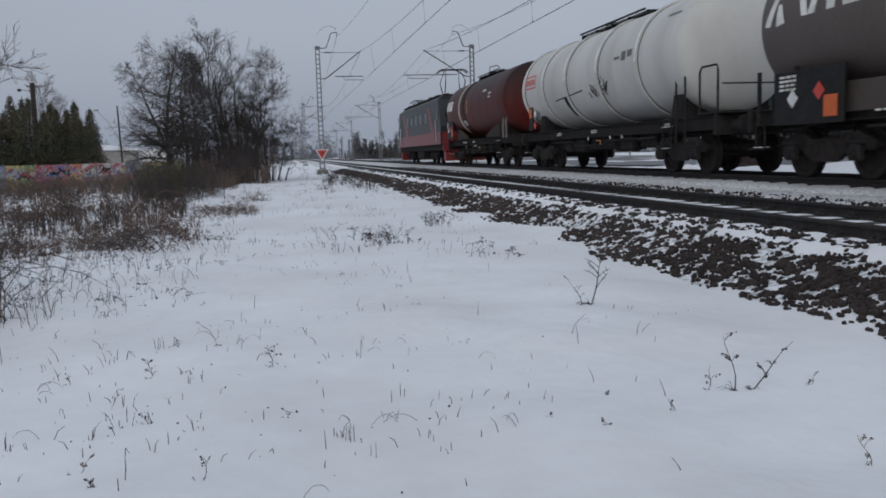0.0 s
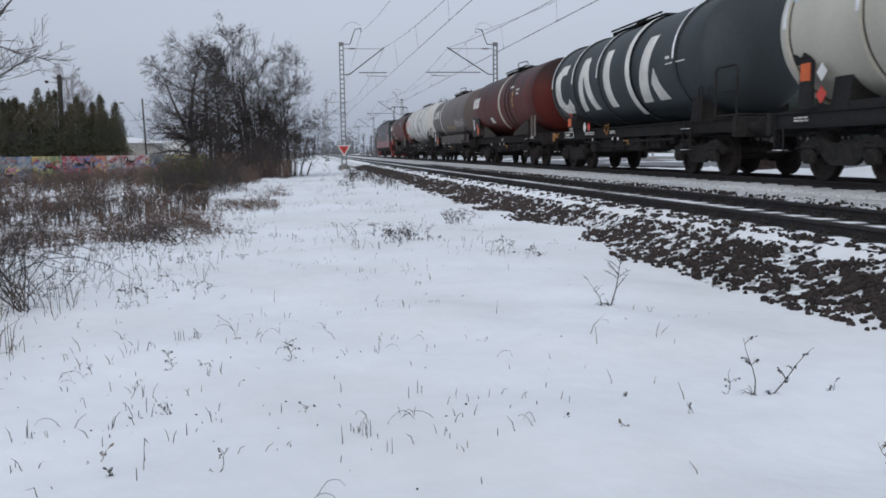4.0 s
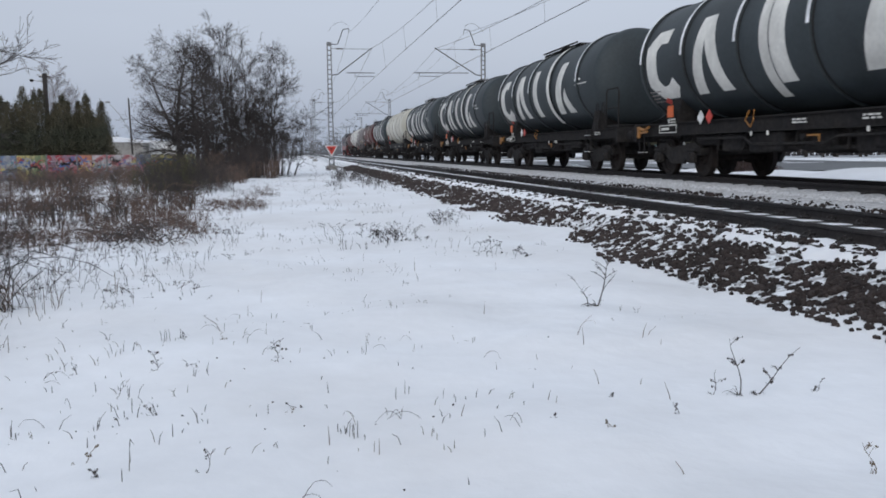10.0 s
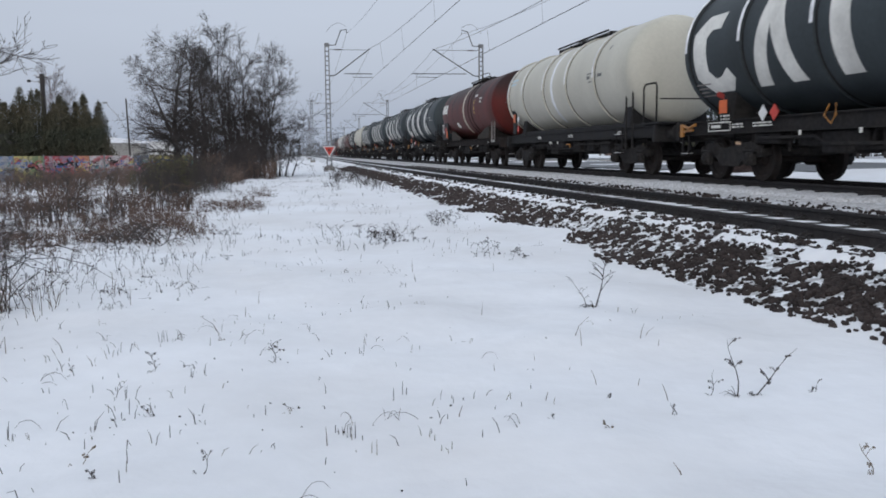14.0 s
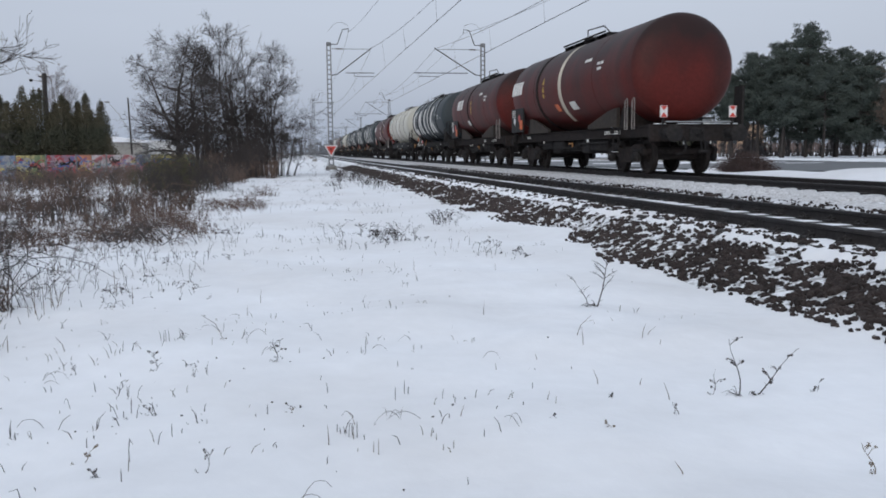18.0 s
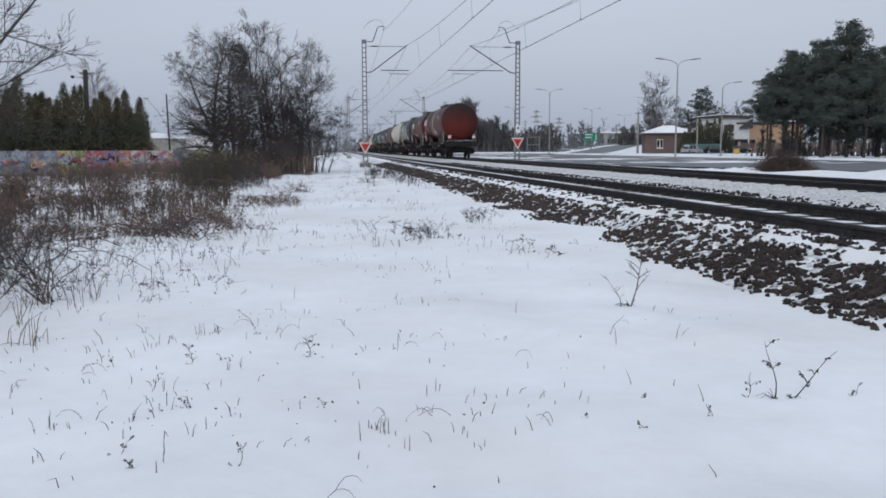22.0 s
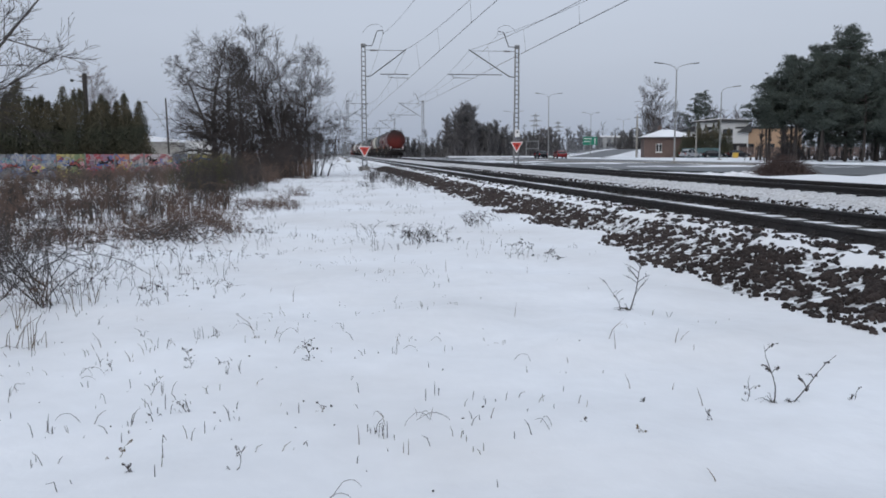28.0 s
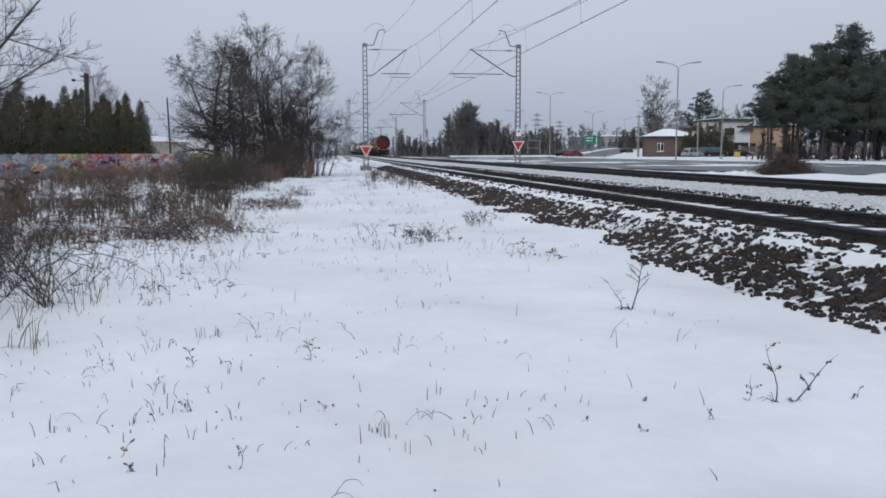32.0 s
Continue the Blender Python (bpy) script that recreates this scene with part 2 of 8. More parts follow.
PINE = material("pine_needles", (0.058, 0.074, 0.067), 0.9, vary=0.25, dirt=(0.076, 0.090, 0.074), amount=0.6, dirt_scale=0.6)
THUJA = material("thuja_foliage", (0.058, 0.062, 0.042), 0.85, vary=0.45, dirt=(0.15, 0.112, 0.068), amount=0.75, dirt_scale=0.45)
# distance haze is put into the far woods' colour, most in the second
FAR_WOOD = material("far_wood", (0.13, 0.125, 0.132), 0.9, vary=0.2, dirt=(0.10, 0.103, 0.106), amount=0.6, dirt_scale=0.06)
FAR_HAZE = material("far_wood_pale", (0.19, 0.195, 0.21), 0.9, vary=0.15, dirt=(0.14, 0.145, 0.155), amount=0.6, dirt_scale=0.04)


# ---- building helpers ----
class Shape:
    """Collects corners and faces of one mesh."""

    def __init__(self):
        self.v, self.f = [], []

    def quad_grid(self, rows):
        """Rows of points of equal length, joined to a sheet."""
        n0, w = len(self.v), len(rows[0])
        for r in rows:
            self.v.extend(tuple(p) for p in r)
        for i in range(len(rows) - 1):
            for j in range(w - 1):
                a = n0 + i * w + j
                self.f.append((a, a + 1, a + w + 1, a + w))
        return self

    def poly(self, pts):
        n0 = len(self.v)
        self.v.extend(tuple(p) for p in pts)
        self.f.append(tuple(range(n0, n0 + len(pts))))
        return self

    def box(self, c, s, m=None, b=0.0):
        """A box of centre c and size s; b: the width of its bevel; m: a turn."""
        hx, hy, hz = s[0] / 2, s[1] / 2, s[2] / 2
        n0 = len(self.v)
        if b <= 0:
            pts = [(x, y, z) for x in (-hx, hx) for y in (-hy, hy) for z in (-hz, hz)]
            fs = [(0, 1, 3, 2), (4, 6, 7, 5), (0, 4, 5, 1), (2, 3, 7, 6), (0, 2, 6, 4), (1, 5, 7, 3)]
        else:
            b = min(b, hx * 0.9, hy * 0.9, hz * 0.9)
            pts, idx = [], {}
            for sx in (-1, 1):
                for sy in (-1, 1):
                    for sz in (-1, 1):
                        for ax in range(3):
                            p = [sx * (hx - b), sy * (hy - b), sz * (hz - b)]
                            p[ax] = (sx * hx, sy * hy, sz * hz)[ax]
                            idx[(sx, sy, sz, ax)] = len(pts)
                            pts.append(tuple(p))
            fs = []
            for ax in range(3):
                o1, o2 = [k for k in range(3) if k != ax]
                for s0 in (-1, 1):
                    ring = []
                    for a1, a2 in ((-1, -1), (1, -1), (1, 1), (-1, 1)):
                        sg = [0, 0, 0]
                        sg[ax], sg[o1], sg[o2] = s0, a1, a2
                        ring.append(idx[(*sg, ax)])
                    fs.append(tuple(ring))
                for a1 in (-1, 1):
                    for a2 in (-1, 1):
                        e = []
                        for s0, k in ((-1, o1), (1, o1), (1, o2), (-1, o2)):
                            sg = [0, 0, 0]
                            sg[ax], sg[o1], sg[o2] = s0, a1, a2
                            e.append(idx[(*sg, k)])
                        fs.append(tuple(e))
            for sx in (-1, 1):
                for sy in (-1, 1):
                    for sz in (-1, 1):
                        fs.append(tuple(idx[(sx, sy, sz, k)] for k in range(3)))
        for p in pts:
            q = Vector(p)
            if m is not None:
                q = m @ q
            self.v.append((q.x + c[0], q.y + c[1], q.z + c[2]))
        self.f.extend(tuple(n0 + i for i in f) for f in fs)
        return self

    def tube(self, pts, radii, n=6, caps=True):
        """A round bar through points."""
        pts = [Vector(p) for p in pts]
        if not hasattr(radii, "__len__"):
            radii = [radii] * len(pts)
        n0 = len(self.v)
        for i, p in enumerate(pts):
            d = (pts[min(i + 1, len(pts) - 1)] - pts[max(i - 1, 0)])
            d = d.normalized() if d.length > 1e-9 else Vector((0, 0, 1))
            a = d.cross(Vector((0, 0, 1)) if abs(d.z) < 0.95 else Vector((1, 0, 0))).normalized()
            c = d.cross(a)
            for k in range(n):
                g = 2 * math.pi * k / n
                q = p + (a * math.cos(g) + c * math.sin(g)) * radii[i]
                self.v.append((q.x, q.y, q.z))
        for i in range(len(pts) - 1):
            for k in range(n):
                a, b = n0 + i * n + k, n0 + i * n + (k + 1) % n
                self.f.append((a, b, b + n, a + n))
        if caps:
            self.f.append(tuple(n0 + k for k in range(n)))
            self.f.append(tuple(n0 + (len(pts) - 1) * n + k for k in range(n)))
        return self

    def lathe(self, profile, n=24, axis="y", centre=(0, 0, 0)):
        """Turns (along, radius) pairs about an axis."""
        n0 = len(self.v)
        for a, r in profile:
            for k in range(n):
                g = 2 * math.pi * k / n
                u, w = r * math.cos(g), r * math.sin(g)
                p = {"y": (u, a, w), "x": (a, u, w), "z": (u, w, a)}[axis]
                self.v.append((p[0] + centre[0], p[1] + centre[1], p[2] + centre[2]))
        for i in range(len(profile) - 1):
            for k in range(n):
                a, b = n0 + i * n + k, n0 + i * n + (k + 1) % n
                self.f.append((a, b, b + n, a + n))
        return self

    def prism(self, outline, axis, lo, hi):
        """An outline of pairs, pushed along an axis from lo to hi."""
        n0, n = len(self.v), len(outline)
        for d in (lo, hi):
            for a, b in outline:
                self.v.append({"x": (d, a, b), "y": (a, d, b), "z": (a, b, d)}[axis])
        self.f.append(tuple(range(n0, n0 + n)))
        self.f.append(tuple(range(n0 + 2 * n - 1, n0 + n - 1, -1)))
        for k in range(n):
            a, b = n0 + k, n0 + (k + 1) % n
            self.f.append((a, b, b + n, a + n))
        return self

    def mesh(self, name, mat, smooth=False):
        me = bpy.data.meshes.new(name)
        me.from_pydata(self.v, [], self.f)
        me.materials.append(mat)
        if smooth:
            me.polygons.foreach_set("use_smooth", [True] * len(me.polygons))
        me.update()
        return me


def part(name, shape, mat, parent=None, label="", smooth=False, at=None):
    """Links a shape, or a mesh already made, as one object, under a thing or a part where one is given."""
    me = shape.mesh(name, mat, smooth) if isinstance(shape, Shape) else shape
    ob = new(name, me)
    if parent is not None:
        ob.parent = parent
    if at is not None:
        ob.matrix_local = at
    if label:
        ob["label"] = label
    return ob


def thing(name, m, label, category, group="", kind=""):
    ob = new(name)
    ob.matrix_world = m
    ob.empty_display_size = 0.3
    return tagged(ob, label, category, group, kind)


def smooth_angle(me, degrees=35):
    me.polygons.foreach_set("use_smooth", [True] * len(me.polygons))
    me.set_sharp_from_angle(angle=radians(degrees))
    return me


# ---- the lie of the tracks: the far one carries the train ----
RAIL_1, RAIL_2 = 0.45, 0.61
SPACING = 4.12


def far_track(y):
    if y > 180:
        return 3.99 - 0.0247 * (y - 180) - 0.78e-4 * (y - 180) ** 2
    return 10.413 - 0.0467 * y + 0.6106e-4 * y * y


def near_track(y):
    return far_track(y) - SPACING


def heading(y):
    return math.degrees(math.atan2(far_track(y - 1) - far_track(y + 1), 2.0))


def soft_step(a, b, x):
    t = max(0.0, min(1.0, (x - a) / (b - a)))
    return t * t * (3 - 2 * t)


def lump(x, y, s, seed=0.0):
    return noise.noise(Vector((x * s + seed, y * s - seed, seed * 0.7)))


def ground_z(x, y):
    """The height of the ground."""
    d = near_track(max(-60, min(y, 400))) - x      # metres to the left of the near track
    z = 0.052 * lump(x, y, 0.45) + 0.050 * lump(x, y, 1.3, 5) + 0.020 * lump(x, y, 3.3, 15)
    z += 0.10 * lump(x, y, 0.09, 9) * soft_step(8, 25, math.hypot(x, y))
    z -= 0.55 * soft_step(10, 22, -x) * soft_step(25, 50, y)
    z -= 0.05 * soft_step(2.2, 1.2, d) if d > -2 else 0
    right = -d - SPACING
    z += 0.26 * soft_step(2.0, 6.0, right)
    mound = math.exp(-((right - 6.8) / 3.0) ** 2) * soft_step(33, 25, y) * (0.24 + 0.2 * lump(x, y, 0.35, 3))
    z += mound
    return z


def axis_steps(near, far, first, grow):
    out, s, x = [0.0], first, 0.0
    while x < far:
        x += s
        out.append(x)
        if x > near:
            s *= grow
    return out


gx = axis_steps(7, 1700, 0.16, 1.075)
gy = axis_steps(9, 2600, 0.16, 1.05)
gy_back = axis_steps(2, 200, 0.5, 1.4)
xs = [-x for x in reversed(gx[1:])] + gx
ys = [-y for y in reversed(gy_back[1:])] + gy
sheet = Shape()
sheet.quad_grid([[(x, y, ground_z(x, y)) for x in xs] for y in ys])
ground = tagged(part("ground", sheet, SNOW, smooth=True), "uneven snow-covered ground with dry stalks poking through", "ground", kind="structure")

# ---- ballast bed under both tracks: a sheet with sloping shoulders ----
STATIONS = [-30 + 0.5 * i for i in range(140)] + [40 + 2.0 * i for i in range(60)] + [160 + 8.0 * i for i in range(48)]


def bed_row(y):
    """Points across the bed, from the field to the road side."""
    c1, c2 = near_track(y), far_track(y)
    w = 0.16 * lump(y, 3, 0.8) + 0.08 * lump(y, 7, 2.4) - 0.5 * math.exp(-((y - 12.6) / 0.9) ** 2)
    pts = [(c1 - 2.7 - w, -0.14), (c1 - 2.3 - w, 0.0), (c1 - 1.95 - 0.6 * w, 0.10), (c1 - 1.55, 0.20), (c1 - 1.25, 0.245), (c1 - 0.9, 0.255),
           (c1 + 0.9, 0.255), (c1 + 1.4, 0.27), (c1 + 2.05, 0.30), (c2 - 1.4, 0.40), (c2 - 0.9, 0.415), (c2 + 0.9, 0.415), (c2 + 1.5, 0.38), (c2 + 2.6 + w, 0.15), (c2 + 3.2, 0.0)]
    return [(x, y, z + 0.018 * lump(x, y, 2.1, 2) + 0.012 * lump(x, y, 6, 4)) for x, z in pts]


bed = Shape()
bed.quad_grid([bed_row(y) for y in STATIONS])
ballast = tagged(part("ballast_bed", bed, BALLAST, smooth=True), "dark brown ballast bed of crushed stone dusted with snow", "ballast", kind="structure")

# snow lying between and beside the rails, humped over every sleeper
SLEEPER_STEP = 0.6


def snow_strip(name, a, b, base, rise, track, y0, y1, step, mat=SNOW, ripple=0.02):
    s = Shape()
    rows, y = [], y0
    while y <= y1:
        c = track(y)
        hump = 0.6 if mat is SNOW_GRIT else 0.5 - 0.5 * math.cos(2 * math.pi * (y - y0) / SLEEPER_STEP)
        row = []
        for k in range(7):
            u = k / 6
            e = math.sin(math.pi * u) ** 0.5
            z = base + rise * e * (0.42 + 0.58 * hump) + ripple * lump(c + a, y + k * 0.3, 2.5, 6) * e
            row.append((c + a + (b - a) * u, y, z))
        rows.append(row)
        y += step
    s.quad_grid(rows)
    return tagged(part(name, s, mat, smooth=True), "thin snow lying beside the rails", "snow", kind="structure")


def crib_snow(track, base, y0, y1):
    """Snow pillows in the bays between sleepers."""
    s, rows, y = Shape(), [], y0
    while y <= y1:
        c = track(y)
        u0 = ((y + 6) / SLEEPER_STEP) % 1.0
        hump = (0.5 - 0.5 * math.cos(2 * math.pi * u0)) ** 0.4
        amp = 0.85 + 0.5 * lump(c, y, 1.1, 12)
        rows.append([(c - 0.62 + 1.24 * k / 8, y, base + (0.040 * amp * hump * math.sin(math.pi * (0.06 + 0.88 * k / 8)) ** 0.4) + 0.006 * lump(k * 0.4, y, 2.5, 6)) for k in range(9)])
        y += 0.06
    return tagged(part("snow_bed", s.quad_grid(rows), SNOW, smooth=True), "snow pillows lying between the sleepers", "snow", kind="structure")


def shoulder_snow(track, side, base, y0, y1, wide, mat=SNOW):
    """Thin snow from a rail's foot out over the sleeper ends, with a ragged outer edge."""
    s, rows, y = Shape(), [], y0
    while y <= y1:
        c = track(y)
        hump = 0.5 - 0.5 * math.cos(2 * math.pi * (y + 6) / SLEEPER_STEP)
        out = wide + 0.14 * lump(3, y, 1.6, 12) + 0.16 * lump(9, y, 6.0, 2)
        lift = 0.018 * lump(c, y, 2.2, 3)
        rows.append([(c + side * d, y, base + h + lift) for d, h in ((0.785, 0.004 + 0.014 * hump), (0.86, 0.012 + 0.032 * hump), (1.0, 0.018 + 0.028 * hump), (1.15, 0.024), (out - 0.06, -0.005), (out, -0.045), (out + 0.10, -0.13))])
        y += 0.1
    return tagged(part("snow_verge", s.quad_grid(rows), mat, smooth=True), "thin snow lying along the sleeper ends", "snow", kind="structure")


crib_snow(near_track, 0.283, -6, 75)
snow_strip("snow_bed", -0.64, 0.64, 0.28, 0.05, near_track, 75, 160, 0.2)
crib_snow(far_track, 0.438, -6, 60)
snow_strip("snow_bed", -0.64, 0.64, 0.45, 0.075, far_track, 60, 160, 0.2)
shoulder_snow(near_track, -1, 0.285, -6, 130, 1.36)
shoulder_snow(near_track, 1, 0.30, -6, 130, 1.6, SNOW_GRIT)
shoulder_snow(far_track, -1, 0.455, -6, 130, 1.5, SNOW_GRIT)
snow_strip("snow_verge", 1.2, 1.85, 0.26, 0.06, near_track, -6, 160, 0.25, SNOW_GRIT, 0.015)
snow_strip("snow_verge", 1.7, 2.35, 0.285, 0.07, near_track, -6, 160, 0.25, SNOW_DIRTY, 0.08)
snow_strip("snow_verge", 2.25, 2.95, 0.34, 0.075, near_track, -6, 160, 0.25, SNOW_GRIT, 0.012)
snow_strip("snow_verge", 0.90, 2.6, 0.24, 0.20, far_track, -6, 160, 0.25, SNOW_GRIT, 0.05)

# ---- rails ----
PROFILE = [(-0.075, 0), (0.075, 0), (0.075, 0.012), (0.02, 0.03), (0.0085, 0.05), (0.0085, 0.125), (0.036, 0.135), (0.036, 0.160), (0.028, 0.172),
           (-0.028, 0.172), (-0.036, 0.160), (-0.036, 0.135), (-0.0085, 0.125), (-0.0085, 0.05), (-0.02, 0.03), (-0.075, 0.012)]


def rail(name, parent, track, off, top):
    s = Shape()
    rows = []
    for y in STATIONS[20:]:
        x = track(y) + off
        rows.append([(x + px, y, top - 0.172 + pz) for px, pz in PROFILE + PROFILE[:1]])
    s.quad_grid(rows)
    ob = part(name, s, RAIL, parent)
    band = Shape()
    band.quad_grid([[(track(y) + off - 0.022, y, top + 0.003), (track(y) + off + 0.022, y, top + 0.003)] for y in STATIONS[20:]])
    part("running_band", band, RAIL_TOP, ob, "shiny worn running band")
    return ob


track_1 = thing("railway_track", Matrix(), "near railway track, dark rails on sleepers in snow", "railway track", "railway tracks", "structure")
track_2 = thing("railway_track", Matrix(), "far railway track with dark rails that carries the train", "railway track", "railway tracks", "structure")
for tr, fn, top in ((track_1, near_track, RAIL_1), (track_2, far_track, RAIL_2)):
    for off in (-0.7535, 0.7535):
        rail("rail", tr, fn, off, top)

# sleepers with their clips, the stretch that lies nearest
sleeper_me = Shape().box((0, 0, -0.07), (2.5, 0.24, 0.16), None, 0.02).mesh("sleeper", SLEEPER)
g = Shape()
g.box((0, 0, 0.012), (0.13, 0.15, 0.024), None, 0.006)
for s in (-1, 1):
    g.tube([(-0.05, s * 0.05, 0.02), (-0.02, s * 0.055, 0.055), (0.03, s * 0.05, 0.06), (0.05, s * 0.03, 0.03)], 0.011, 5)
g.tube([(0.0, 0, 0.0), (0.0, 0, 0.085)], 0.016, 6)
clip_me = g.mesh("rail_clip", CLIP)
for k in range(72):
    y = -6 + SLEEPER_STEP * (5 + k)
    c, h = near_track(y), heading(y)
    sl = part("sleeper", sleeper_me, None, track_1, "", False, pose(c, y, 0.293, 0, 0, h))
    for off in (-0.7535, 0.7535):
        for e in (-1, 1):
            if k < 68:
                part("rail_clip", clip_me, None, sl, "", False, pose(off + e * 0.135, 0, 0.012, 0, 0, 0 if e < 0 else 180))
for k in range(80):
    y = -6 + SLEEPER_STEP * (8 + k)
    part("sleeper", sleeper_me, None, track_2, "", False, pose(far_track(y), y, 0.443, 0, 0, heading(y)))
g = Shape()
for k in range(90):
    y = -6 + SLEEPER_STEP * (8 + k)
    for off in (-0.7535, 0.7535):
        for e in (-1, 1):
            g.box((far_track(y) + off + e * 0.135, y, 0.475), (0.12, 0.14, 0.07), None, 0.015)
part("rail_clips", g, CLIP, track_2)["kind"] = "stuff"


def stone_shape(rnd, r):
    """A broken stone: a dented twenty-sided lump."""
    t = (1 + 5 ** 0.5) / 2
    v = [(-1, t, 0), (1, t, 0), (-1, -t, 0), (1, -t, 0), (0, -1, t), (0, 1, t), (0, -1, -t), (0, 1, -t), (t, 0, -1), (t, 0, 1), (-t, 0, -1), (-t, 0, 1)]
    f = [(0, 11, 5), (0, 5, 1), (0, 1, 7), (0, 7, 10), (0, 10, 11), (1, 5, 9), (5, 11, 4), (11, 10, 2), (10, 7, 6), (7, 1, 8), (3, 9, 4), (3, 4, 2), (3, 2, 6), (3, 6, 8), (3, 8, 9), (4, 9, 5), (2, 4, 11), (6, 2, 10), (8, 6, 7), (9, 8, 1)]
    sx, sy, sz = rnd.uniform(0.8, 1.2), rnd.uniform(0.8, 1.2), rnd.uniform(0.8, 1.15)
    out = []
    for p in v:
        k = r / 1.9 * rnd.uniform(0.72, 1.2)
        out.append((p[0] * k * sx, p[1] * k * sy, p[2] * k * sz))
    return out, f


def bed_z(y, d):
    """The bed's height d metres to the left of the near track."""
    row = bed_row(y)
    x = near_track(y) - d
    for p, q in zip(row, row[1:]):
        if p[0] <= x <= q[0]:
            return p[2] + (q[2] - p[2]) * (x - p[0]) / (q[0] - p[0])
    return 0.0


rnd = random.Random(15)
shapes = [stone_shape(rnd, 1.0) for k in range(24)]
stone_meshes = []
for v, f in shapes:
    sh = Shape()
    sh.v, sh.f = v, f
    stone_meshes.append(sh.mesh("stone", STONE))


def stone_spot(lo, hi):
    while True:
        y = rnd.uniform(lo, hi)
        d = rnd.uniform(0.98, 2.75)
        k = 0.42 + 0.5 * lump(d, y, 1.5, 14) + 1.8 * lump(d, y, 8.0, 17)
        if d < 1.85:
            k *= 0.3 + 0.7 * soft_step(1.3, 1.85, d)
        if y > 16:
            k -= 0.12
        edge = 2.25 + 0.3 * lump(0, y, 0.7, 23) - 0.55 * math.exp(-((y - 12.6) / 0.9) ** 2)
        if d > edge:
            k *= max(0.0, 1 - (d - edge) / 0.35) * 0.6
        if k > rnd.random():
            return near_track(y) - d, y, max(bed_z(y, d), ground_z(near_track(y) - d, y)) + (0.055 if d < 1.25 else 0.0)


def loose_stones(lo, hi, count, size):
    g = Shape()
    for k in range(count):
        x, y, z = stone_spot(lo, hi)
        v, f = rnd.choice(shapes)
        r, a = rnd.uniform(*size), rnd.uniform(0, 6.28)
        c, s = math.cos(a) * r, math.sin(a) * r
        n0 = len(g.v)
        g.v.extend((x + p[0] * c - p[1] * s, y + p[0] * s + p[1] * c, z + r * 0.28 + p[2] * r) for p in v)
        g.f.extend((n0 + i, n0 + j, n0 + m) for i, j, m in f)
    ob = part("loose_stones", g, STONE, ballast, "dark crushed stones half buried in snow")
    ob["kind"] = "stuff"


loose_stones(2.5, 6, 3600, (0.012, 0.032))
loose_stones(6, 9, 2300, (0.012, 0.031))
loose_stones(9, 16, 2900, (0.013, 0.033))
loose_stones(16, 32, 3100, (0.02, 0.042))
loose_stones(32, 70, 2400, (0.03, 0.056))
g = Shape()
for k in range(2600):
    y = rnd.uniform(4, 60)
    d = rnd.gauss(2.05, 0.27)
    v, f = rnd.choice(shapes)
    r = rnd.uniform(0.015, 0.038)
    n0 = len(g.v)
    g.v.extend((near_track(y) + d + p[0] * r, y + p[1] * r, 0.335 + 0.03 * (d - 1.7) + p[2] * r) for p in v)
    g.f.extend((n0 + i, n0 + j, n0 + m) for i, j, m in f)
part("loose_stones", g, STONE, ballast, "dark crushed stones between the tracks")["kind"] = "stuff"
for k in range(300):
    x, y, z = stone_spot(3.5, 10)
    r = rnd.uniform(0.024, 0.044)
    o = part("stone", rnd.choice(stone_meshes), None, ballast)
    o.matrix_local = pose(x, y, z + r * 0.3, rnd.uniform(-25, 25), rnd.uniform(-25, 25), rnd.uniform(0, 360)) @ Matrix.Diagonal((r, r, r, 1))

# ---- masts, brackets and wires ----
MAST_YS = [62 + 65 * k for k in range(-1, 6)]


